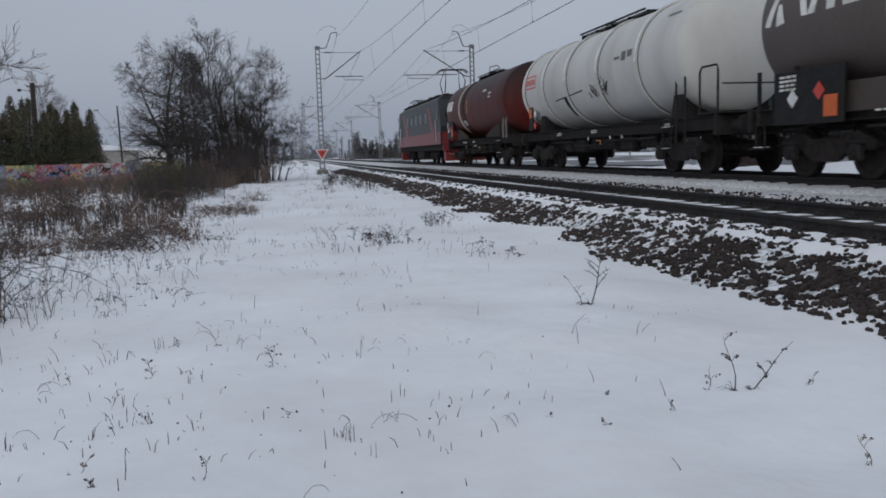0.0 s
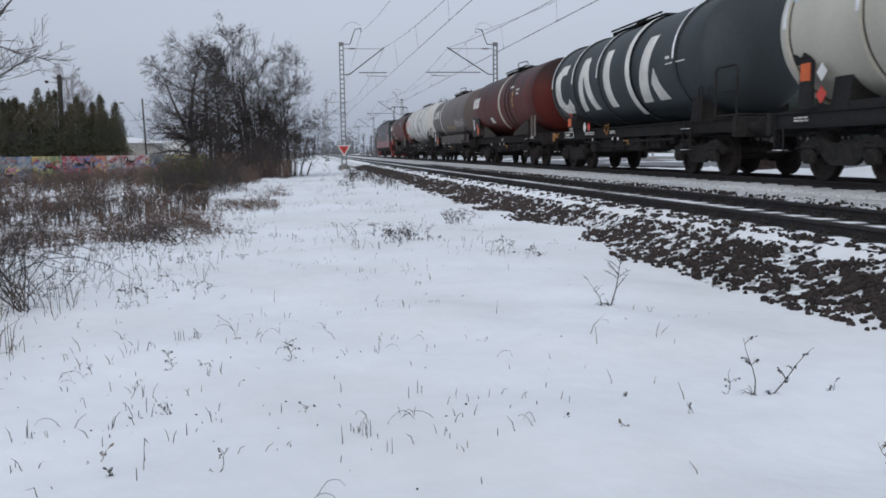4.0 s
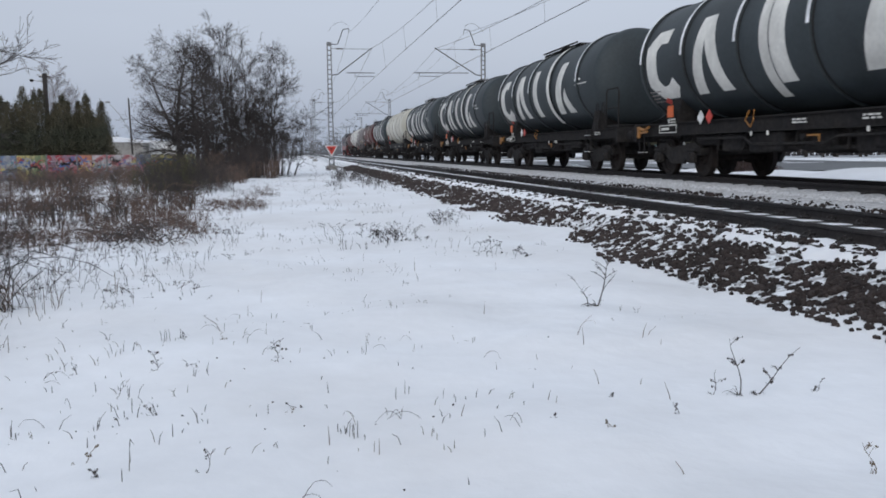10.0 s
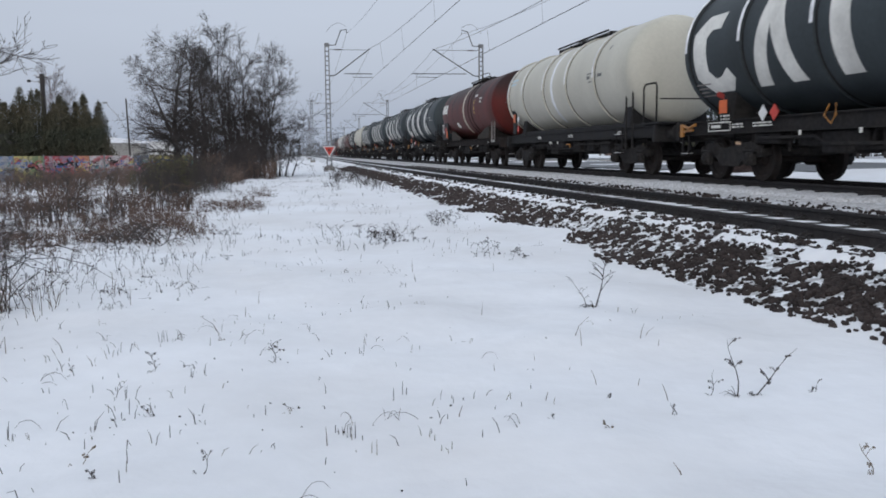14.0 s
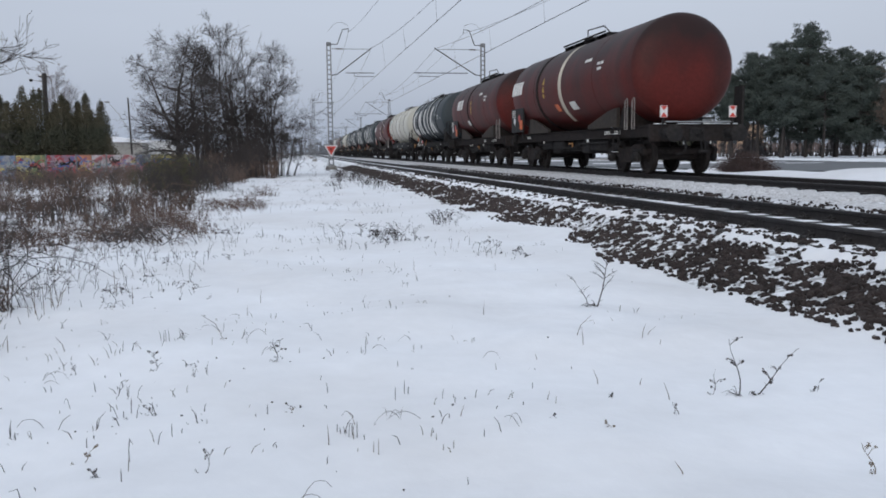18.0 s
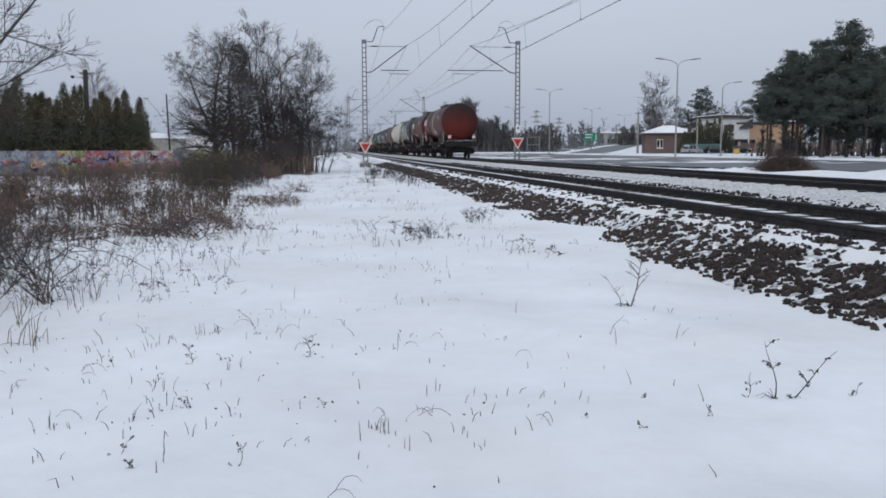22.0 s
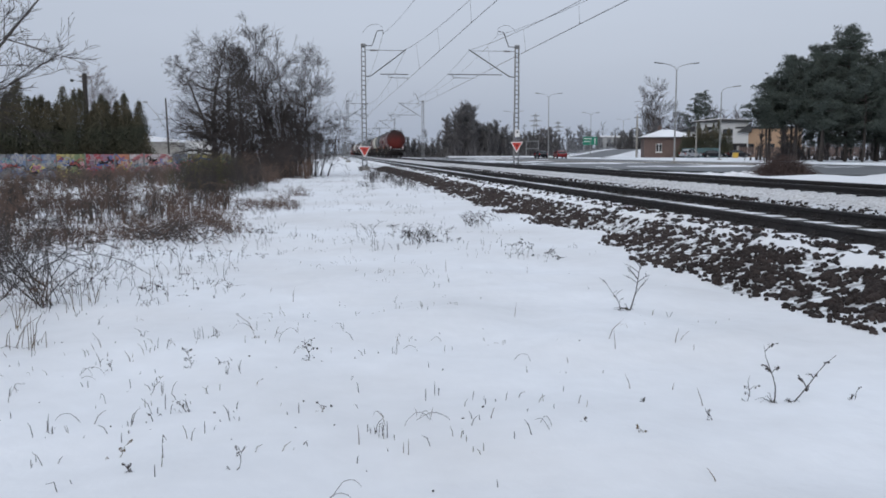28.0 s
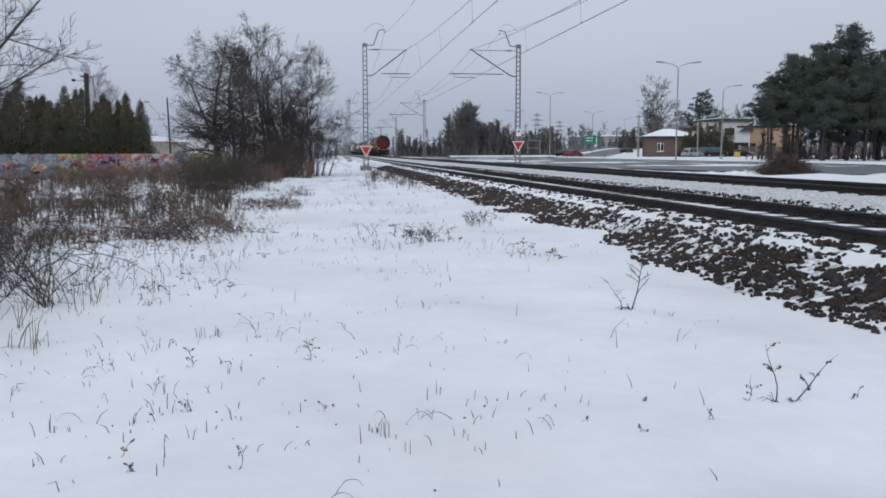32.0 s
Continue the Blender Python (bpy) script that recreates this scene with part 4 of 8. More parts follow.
            on_shell(g, [bar(y0, y0 - 0.035, h0, h0 + rnd.uniform(0.06, 0.24), rnd.uniform(-0.3, 0.3))], rr, zc, -1, 2)
        part("graffiti", g, LETTER, shell, "pale scrawled graffiti")
        g = Shape()
        for k in range(34):
            y0, h0 = front - rnd.uniform(5.8, 8.8), rnd.uniform(-0.95, -0.65)
            on_shell(g, [bar(y0, y0 - 0.04, h0, h0 + rnd.uniform(0.08, 0.25), rnd.uniform(-0.22, 0.22))], rr, zc, -1, 2)
        part("graffiti", g, YELLOW, shell, "yellow scrawled graffiti")
    elif kind == "white":
        part("lettering", on_shell(Shape(), [bar(front - 0.6, front - 2.1, 0.0, 0.05), bar(front - 0.6, front - 2.1, 0.42, 0.47), bar(front - 0.6, front - 0.66, 0.05, 0.42), bar(front - 2.04, front - 2.1, 0.05, 0.42)]
             + [bar(front - 0.75 - 0.21 * q, front - 0.9 - 0.21 * q, 0.13, 0.33) for q in range(6)], rr, zc, -1, 2), SIGN_RED, shell, "red lettering bars in a red frame")
        part("lettering", on_shell(Shape(), [bar(rear + 4.1, rear + 3.7, 0.16, 0.24), bar(rear + 3.6, rear + 3.3, 0.10, 0.34), bar(rear + 3.2, rear + 2.9, 0.16, 0.34), bar(rear + 1.4, rear + 0.7, 0.95, 1.02)], rr, zc, -1, 2), STENCIL, shell)
        rnd = random.Random(9)
        g = Shape()
        for k in range(26):
            y0, h0 = rear + rnd.uniform(4.9, 6.4), rnd.uniform(-0.75, -0.45)
            on_shell(g, [bar(y0, y0 - 0.05, h0, h0 + rnd.uniform(0.1, 0.3), rnd.uniform(-0.3, 0.3))], rr, zc, -1, 2)
        part("graffiti", g, FRAME_GREY, shell, "dark scrawled graffiti")
        # open heating cover along the belly
        part("cover_flap", on_shell(Shape(), [[(front - span * 0.30, -0.62), (front - span * 0.50, -0.46), (front - span * 0.5, -0.42), (front - span * 0.30, -0.58)], bar(front - span * 0.37, front - span * 0.40, -1.3, -0.55, 0.1)], rr, zc, -1, 4), FRAME, shell)
    elif kind == "cream":
        part("pale_stripe", on_shell(Shape(), [bar(front - 0.5, front - 1.6, 0.62, 0.72), bar(front - 0.5, front - 1.5, 0.46, 0.54)], rr, zc, -1, 3), bpy.data.materials.get("pale_blue") or material("pale_blue", (0.42, 0.55, 0.62), 0.5), shell, "faded blue stripe")
        part("lettering", on_shell(Shape(), [bar(rear + 3.4, rear + 2.9, 0.10, 0.13), bar(rear + 3.4, rear + 3.15, -0.04, 0.05), bar(rear + 2.85, rear + 2.62, -0.04, 0.06), bar(rear + 2.5, rear + 2.15, -0.03, 0.06), bar(rear + 3.3, rear + 2.7, -0.14, -0.11), bar(rear + 2.0, rear + 1.9, 0.72, 0.86)], rr, zc, -1, 2), STENCIL, shell)
        g = Shape()
        on_shell(g, [[(front - 0.55, -0.62), (front - 0.75, -0.5), (front - 0.95, -0.62), (front - 0.75, -0.74)], [(front - 0.85, -0.62), (front - 1.05, -0.5), (front - 1.25, -0.62), (front - 1.05, -0.74)]], rr, zc, -1, 2)
        part("mark", g, FRAME_GREY, shell)
    # walkway, hatch and rails on top
    top = zc + rad
    y0, y1 = (front - span * (0.68 if kind in ("white", "cream") else 0.62), front - span * 0.30)
    walkway = part("walkway", Shape().box((0, (y0 + y1) / 2, top + 0.09), (0.7, y1 - y0, 0.03), None, 0.01), GALV if kind in ("white", "cream") else FRAME_GREY, w, "dark steel walkway on top")
    for s in (-1, 1):
        part("kick_rail", Shape().tube([(s * 0.45, y0, top + 0.12), (s * 0.45, y1, top + 0.12)], 0.03, 6), FRAME, walkway)
    for k in range(5):
        y = y0 + (y1 - y0) * k / 4
        part("bracket", Shape().box((0, y, top + 0.02), (0.8, 0.06, 0.14)), FRAME, walkway)
    if kind in ("red", "red_b", "taupe"):
        part("guard_rail", bent_rail([(-0.45, y0 + 1.6, top + 0.1), (-0.45, y0 + 1.6, top + 0.36), (-0.45, y0 + 0.1, top + 0.30), (-0.45, y0 - 0.4, top + 0.05)], 0.02), FRAME, walkway)
    hatch = part("manhole", Shape().lathe([(top - 0.05, 0.3), (top + 0.16, 0.3), (top + 0.18, 0.33), (top + 0.2, 0.33), (top + 0.23, 0.2), (top + 0.24, 0.001)], 20, "z", (0, front - span * 0.44, 0)), FRAME, w)
    part("valve", Shape().lathe([(top, 0.07), (top + 0.2, 0.07), (top + 0.22, 0.03), (top + 0.3, 0.03)], 10, "z", (0.2, front - span * 0.5, 0)), FRAME, w)
    # underframe: sole bars, centre sill, cross members, headstocks
    for s in (-1, 1):
        g = Shape()
        if kind == "cream":
            g.prism([(-head, 1.02), (-head, 1.30), (-head + 2.6, 1.42), (head - 2.6, 1.42), (head, 1.30), (head, 1.02)], "x", s * 1.12, s * 1.02)
        else:
            g.box((s * 1.05, 0, 1.14), (0.09, 2 * head, 0.30), None, 0.02)
        g.box((s * 1.10, 0, 1.28), (0.14, 2 * head, 0.025))
        g.box((s * 1.10, 0, 1.00), (0.14, 2 * head, 0.025))
        sb = part("sole_bar", g, frame_mat, w)
        if s < 0:
            rnd = random.Random(int(length * 31))
            for k in range(3):
                part("lettering", code_bar_mesh("white_marking", 0.45, 0.11, 2), None, sb, "white lettering bars", False, pose(-1.185, rnd.uniform(-head + 1, head - 1), 1.15))
            for k in range(3):
                part("plate", plate_mesh("white_marking", 0.07, 0.09), None, sb, "small white label", False, pose(-1.19, rnd.uniform(-2.8, 2.8), 0.95))
    part("centre_sill", Shape().box((0, 0, 1.12), (0.5, 2 * head, 0.36), None, 0.03), frame_mat, w)
    g = Shape()
    for k in range(7):
        g.box((0, -head + 2 * head * (k + 0.5) / 7, 1.14), (2.1, 0.12, 0.2))
    part("cross_members", g, frame_mat, w)
    for s in (-1, 1):
        hs = part("headstock", Shape().box((0, s * (head - 0.06), 1.08), (2.55, 0.14, 0.44), None, 0.02), frame_mat, w)
        for sx in (-1, 1):
            part("buffer", buffer_mesh(), None, hs, "", False, pose(sx * 0.875, s * head, 1.06, 0, 0, 0 if s > 0 else 180))
        part("coupling", coupling_mesh(), None, hs, "", False, pose(0, s * (head + 0.02), 1.02, 0, 0, 0 if s > 0 else 180))
        part("brake_hose", hose_mesh(), None, hs, "", False, pose(-0.35, s * (head + 0.02), 0.95, 0, 0, 0 if s > 0 else 180))
    # saddles and supports under the shell
    pivot = half - 2.75
    for y in (-pivot, pivot):
        g = Shape()
        arc = [(rad * math.cos(radians(a)), zc + rad * math.sin(radians(a))) for a in range(-138, -41, 8)]
        g.prism([(-1.15, 1.28)] + [(x * 0.995, z) for x, z in arc] + [(1.15, 1.28)], "y", y - 0.25, y + 0.25)
        part("saddle", g, frame_mat, w)
    if kind in ("red", "red_b"):
        for s in (-1, 1):
            g = Shape()
            yy = s * (pivot - 0.3)
            e = -s
            g.prism([(yy, 1.3), (yy, 1.85), (yy + e * 0.7, 1.78), (yy + e * 2.4, 1.40), (yy + e * 2.4, 1.3)], "x", -1.22, -1.12)
            part("support_plate", g, PLATE_BROWN, w, "dark grey-brown sloping support plate")
            g = Shape()
            g.prism([(yy, 1.3), (yy, 1.85), (yy + e * 0.7, 1.78), (yy + e * 2.4, 1.40), (yy + e * 2.4, 1.3)], "x", 1.12, 1.22)
            part("support_plate", g, PLATE_BROWN, w, "dark grey-brown sloping support plate")
    if kind == "taupe":
        for s in (-1, 1):
            part("skirt", Shape().box((s * 1.17, 0, 1.38), (0.04, 2 * head - 1.6, 0.50), None, 0.01), TAUPE_DARK, w, "grey-brown side skirt")
    # brake gear, tanks and pipes between the bogies
    part("air_tank", Shape().lathe([(-0.9, 0.001), (-0.85, 0.2), (-0.75, 0.24), (0.75, 0.24), (0.85, 0.2), (0.9, 0.001)], 16, "y", (0.3, 0.9, 0.78)), FRAME, w, "", True)
    part("brake_cylinder", Shape().lathe([(-0.4, 0.001), (-0.4, 0.2), (0.2, 0.2), (0.3, 0.1), (0.7, 0.05)], 14, "y", (-0.4, -0.9, 0.8)), FRAME, w, "", True)
    part("brake_rod", Shape().tube([(0, -pivot + 0.4, 0.72), (0, pivot - 0.4, 0.72)], 0.03, 6), FRAME, w)
    part("outlet_valve", Shape().lathe([(0.55, 0.12), (0.62, 0.17), (0.68, 0.17), (0.72, 0.1), (1.4, 0.1)], 12, "z", (0, 0.1, 0)).tube([(-1.1, 0.1, 0.85), (1.1, 0.1, 0.85)], 0.075, 8), FRAME, w)
    part("equipment_box", Shape().box((-0.75, 1.6, 0.78), (0.6, 0.9, 0.42), None, 0.04), FRAME, w)
    part("equipment_box", Shape().box((-0.85, -2.1, 0.82), (0.4, 0.6, 0.36), None, 0.04), FRAME, w)
    rnd = random.Random(int(length * 57))
    y = -pivot + 1.5
    while y < pivot - 1.7:
        ln, hh = rnd.uniform(0.35, 1.1), rnd.uniform(0.22, 0.44)
        part("brake_box", Shape().box((-0.86 + rnd.uniform(-0.1, 0.1), y + ln / 2, 0.99 - hh / 2), (0.34, ln, hh), None, 0.04), FRAME, w)
        part("hanger", Shape().tube([(-1.0, y + ln + 0.1, 1.05), (-1.02, y + ln + 0.16, 0.62 + 0.1 * rnd.random()), (-0.7, y + ln + 0.2, 0.6)], 0.028, 5), FRAME, w)
        y += ln + rnd.uniform(0.25, 0.7)
    part("side_pipe", Shape().tube([(-1.12, -pivot + 1.2, 0.88), (-1.12, -1.0, 0.86), (-1.12, -0.6, 0.74), (-1.12, 1.8, 0.74), (-1.12, 2.1, 0.88), (-1.12, pivot - 1.2, 0.88)], 0.03, 5), FRAME, w)
    for s in (-1, 1):
        part("truss_rod", Shape().tube([(s * 0.95, -pivot + 1.3, 1.0), (s * 0.95, -1.4, 0.66), (s * 0.95, 1.4, 0.66), (s * 0.95, pivot - 1.3, 1.0)], 0.04, 6), FRAME, w)
        part("brake_pipe", Shape().tube([(s * 0.62, -head + 0.2, 0.9), (s * 0.62, head - 0.2, 0.9)], 0.03, 6), FRAME, w)
    for d in (-1.4, 1.4):
        part("truss_post", Shape().box((0, d, 0.84), (1.95, 0.09, 0.34)), FRAME, w)
    part("brake_lever", Shape().box((-1.2, -0.4, 0.88), (0.03, 0.36, 0.035)).tube([(-1.2, -0.56, 0.89), (-1.2, -0.57, 0.76)], 0.018, 6), AMBER, w, "amber brake lever")
    # end platform, handrails and ladders
    if kind in ("white", "cream"):
        y = -head + 0.3
        part("platform", Shape().box((0, y, 1.34), (2.5, 1.1, 0.05), None, 0.01), frame_mat, w)
        for s in (-1, 1):
            part("handrail", bent_rail([(s * 1.2, -head + 0.05, 1.3), (s * 1.2, -head + 0.05, 2.25), (s * 1.2, -head + 0.12, 2.35), (s * 1.2, -head + 0.75, 2.35), (s * 1.2, -head + 0.85, 2.25), (s * 1.2, -head + 0.85, 1.3)], 0.025), FRAME, w)
            part("handrail", bent_rail([(s * 1.25, -head + 1.45, 0.7), (s * 1.25, -head + 1.45, 2.3), (s * 1.25, -head + 1.5, 2.4), (s * 1.25, -head + 1.85, 2.4), (s * 1.25, -head + 1.9, 2.3), (s * 1.25, -head + 1.9, 0.7)], 0.025), FRAME, w)
        part("end_rail", bent_rail([(-1.1, -head + 0.05, 1.95), (1.1, -head + 0.05, 1.95)], 0.02), FRAME, w)
    else:
        for y in (-head + 1.25, -head + 1.75):
            part("handrail", bent_rail([(-1.25, y, 1.2), (-1.25, y, 2.0), (-1.22, y - 0.08, 2.06), (-1.25, y - 0.16, 2.0), (-1.25, y - 0.16, 1.2)], 0.014), DULL_WHITE if kind in ("red", "red_b") else FRAME, w)
    lad = part("ladder", Shape().tube([(-1.28, -head + 2.1, 0.55), (-1.28, -head + 2.1, 1.3)], 0.02, 6).tube([(-1.28, -head + 2.5, 0.55), (-1.28, -head + 2.5, 1.3)], 0.02, 6), FRAME, w)
    for k in range(3):
        rung = part("rung", Shape().box((-1.28, -head + 2.3, 0.58 + 0.25 * k), (0.14, 0.4, 0.03)), FRAME, lad)
        if k != 1:
            part("tread_snow", Shape().box((-1.30, -head + 2.3, 0.602 + 0.25 * k), (0.12, 0.36, 0.014), None, 0.004), RIB_SNOW_HIGHLIGHT, w, "thin snow on the tread")
    for s in (-1, 1):
        part("step", Shape().box((s * 1.15, head - 0.35, 0.55), (0.2, 0.35, 0.04)).tube([(s * 1.2, head - 0.2, 0.55), (s * 1.2, head - 0.2, 1.0)], 0.02, 5).tube([(s * 1.2, head - 0.5, 0.55), (s * 1.2, head - 0.5, 1.0)], 0.02, 5), FRAME, w)
        part("tread_snow", Shape().box((s * 1.17, head - 0.35, 0.577), (0.16, 0.3, 0.014), None, 0.004), RIB_SNOW_HIGHLIGHT, w, "thin snow on the tread")
        part("shunter_grip", bent_rail([(s * 1.15, head + 0.08, 1.0), (s * 1.15, head + 0.2, 0.9), (s * 0.6, head + 0.2, 0.9), (s * 0.6, head + 0.08, 1.0)], 0.018), AMBER if kind == "slate" else FRAME, w, "amber grip rail" if kind == "slate" else "")
    # placard boards
    if kind in ("red", "red_b", "taupe"):
        hazard_board(w, -1.34, front - (1.72 if kind == "taupe" else 0.75), 1.44 if kind == "taupe" else 1.86, 2.0 if kind == "taupe" else 1.8, 0.95)
        for d in (0.1, 1.3):
            part("board_post", Shape().box((-1.28, front - d, 1.5), (0.06, 0.06, 1.0)), FRAME, w)
    elif kind in ("cream", "white"):
        b = part("hazard_board", Shape().box((0, 0, 0), (0.05, 0.42, 0.85), None, 0.01), PANEL_DARK, w, "black board with hazard placards", False, pose(-1.3, front - 1.05, 1.78))
        part("orange_plate", plate_mesh("orange_plate", 0.30, 0.32), None, b, "orange hazard plate", False, pose(-0.034, 0, 0.2))
        part("placard", diamond_mesh("sign_white"), None, w, "white diamond placard", False, pose(-1.3, front - 1.5, 1.95))
        part("placard", diamond_mesh("sign_red"), None, w, "red diamond placard", False, pose(-1.3, front - 1.5, 1.55))
    else:
        part("orange_plate", plate_mesh("orange_plate", 0.32, 0.28), None, w, "orange hazard plate", False, pose(-1.27, front - 1.85, 1.56))
        part("placard", diamond_mesh("sign_white"), None, w, "white diamond placard", False, pose(-1.24, front - 3.35, 1.36))
        part("placard", diamond_mesh("sign_red"), None, w, "red diamond placard", False, pose(-1.24, front - 3.75, 1.36))
        part("lettering", code_bar_mesh("white_marking", 0.36, 0.2, 3), None, w, "white lettering bars", False, pose(-1.22, front - 1.85, 1.30))
        for k in range(4):
            part("marking_bar", on_shell(Shape(), [bar(front - 0.62, front - 1.25 + 0.12 * (k % 3), -0.80 - 0.1 * k, -0.765 - 0.1 * k)], rr, zc, -1, 2), DULL_WHITE, shell, "small white lettering bar")
        part("number_frame", Shape().box((-1.19, front - 1.55, 1.235), (0.008, 0.95, 0.02)).box((-1.19, front - 1.55, 1.06), (0.008, 0.95, 0.02)).box((-1.19, front - 1.08, 1.147), (0.008, 0.02, 0.19)).box((-1.19, front - 2.02, 1.147), (0.008, 0.02, 0.19)).box((-1.19, front - 1.4, 1.15), (0.008, 0.4, 0.06)), LETTER, w, "white-framed lettering panel")
        part("handbrake_gear", Shape().box((-1.27, head - 0.30, 1.10), (0.06, 0.16, 0.3), None, 0.02).tube([(-1.27, head - 0.36, 1.2), (-1.30, head - 0.7, 1.14), (-1.28, head - 0.95, 1.22)], 0.035, 6).tube([(-1.27, head - 0.4, 1.08), (-1.30, head - 0.9, 1.1)], 0.028, 6), AMBER, w, "amber coupling gear at the corner")
        part("end_handrail", bent_rail([(-1.2, -head + 0.08, 1.3), (-1.2, -head + 0.08, 2.3), (-1.2, -head + 0.16, 2.4), (-1.2, -head + 0.95, 2.4), (-1.2, -head + 1.03, 2.3), (-1.2, -head + 1.03, 1.3)], 0.024), FRAME, w)
        part("end_handrail", bent_rail([(-1.2, -head + 0.08, 1.85), (-1.2, -head + 1.03, 1.85)], 0.02), FRAME, w)
        part("platform", Shape().box((0, -head + 0.5, 1.34), (2.4, 0.9, 0.05), None, 0.01), frame_mat, w)
        part("hose_loop", Shape().tube([(-1.25, front - 5.45, 1.42), (-1.3, front - 5.38, 1.22), (-1.28, front - 5.55, 1.08), (-1.3, front - 5.7, 1.22), (-1.25, front - 5.62, 1.42)], 0.016, 6), AMBER, w, "orange hose loop under the tank")
    for y in (-pivot, pivot):
        bogie(w, y, frame_mat.name if frame_mat is not FRAME_GREY else "underframe_grime", wheels)
    if tail:
        for s in (-1, 1):
            b = part("tail_board", Shape().box((s * 0.95, -head - 0.1, 1.62), (0.2, 0.02, 0.30), None, 0.004), SIGN_WHITE, w, "white tail board with red marks")
            part("tail_mark", Shape().prism([(s * 0.95 - 0.09, 1.76), (s * 0.95 + 0.09, 1.76), (s * 0.95, 1.64)], "y", -head - 0.118, -head - 0.112).prism([(s * 0.95 - 0.09, 1.48), (s * 0.95 + 0.09, 1.48), (s * 0.95, 1.60)], "y", -head - 0.118, -head - 0.112), SIGN_RED, b, "red triangles")
            part("lamp_bracket", Shape().box((s * 0.95, -head - 0.06, 1.4), (0.05, 0.05, 0.3)), FRAME, w)
        part("end_ladder", Shape().box((1.32, -head + 0.25, 1.7), (0.06, 0.45, 1.2), None, 0.01), FRAME, w, "dark end board")
        part("end_rail", bent_rail([(-0.9, -head - 0.12, 1.36), (0.9, -head - 0.12, 1.36)], 0.02), GALV, w, "bright worn end step")
        for d, ln in ((-1.0, 0.3), (-0.2, 0.6), (0.7, 0.9)):
            part("beam_snow", Shape().box((d, -head + 0.02, 1.312), (ln, 0.13, 0.02), None, 0.006), RIB_SNOW_HIGHLIGHT, w, "line of snow on the buffer beam")
    return w, wheels


FRONTS = (227.3, 212.4, 196.3, 181.4, 166.6, 151.7, 136.6, 121.0, 105.6, 90.4, 74.2, 58.9, 42.9, 27.0, 13.5, -1.55)
KINDS = ("red_b", "white", "taupe", "red", "slate", "cream", "slate", "slate", "slate", "slate", "red", "cream", "slate", "red_b", "red_b")
EXTRA = {0: dict(band=3.6, straps=(4.4, 4.8)), 9: dict(band=6.2), 13: dict(straps=(4.7, 4.85), caption=2.0), 14: dict(band=6.45, labels=True, straps=(3.75, 3.9), caption=0.3)}
TRAIN = []       # thing, distance of its middle ahead of the tail, its wheelsets
for i, kind in enumerate(KINDS):
    a, b = FRONTS[i] + 0.95, FRONTS[i + 1] + 0.95
    ob, wheels = wagon(kind, a - b, i == len(KINDS) - 1, **EXTRA.get(i, {}))
    TRAIN.append((ob, (a + b) / 2, wheels))


# ---- the locomotive ----
LOCO_DARK = material("loco_dark_grey", (0.019, 0.021, 0.025), 0.45, vary=0.15, dirt=(0.010, 0.010, 0.011), amount=0.6, dirt_scale=0.8)
LOCO_RED = material("loco_red", (0.19, 0.022, 0.020), 0.4, vary=0.1, dirt=(0.12, 0.02, 0.02), amount=0.5, dirt_scale=1.0)


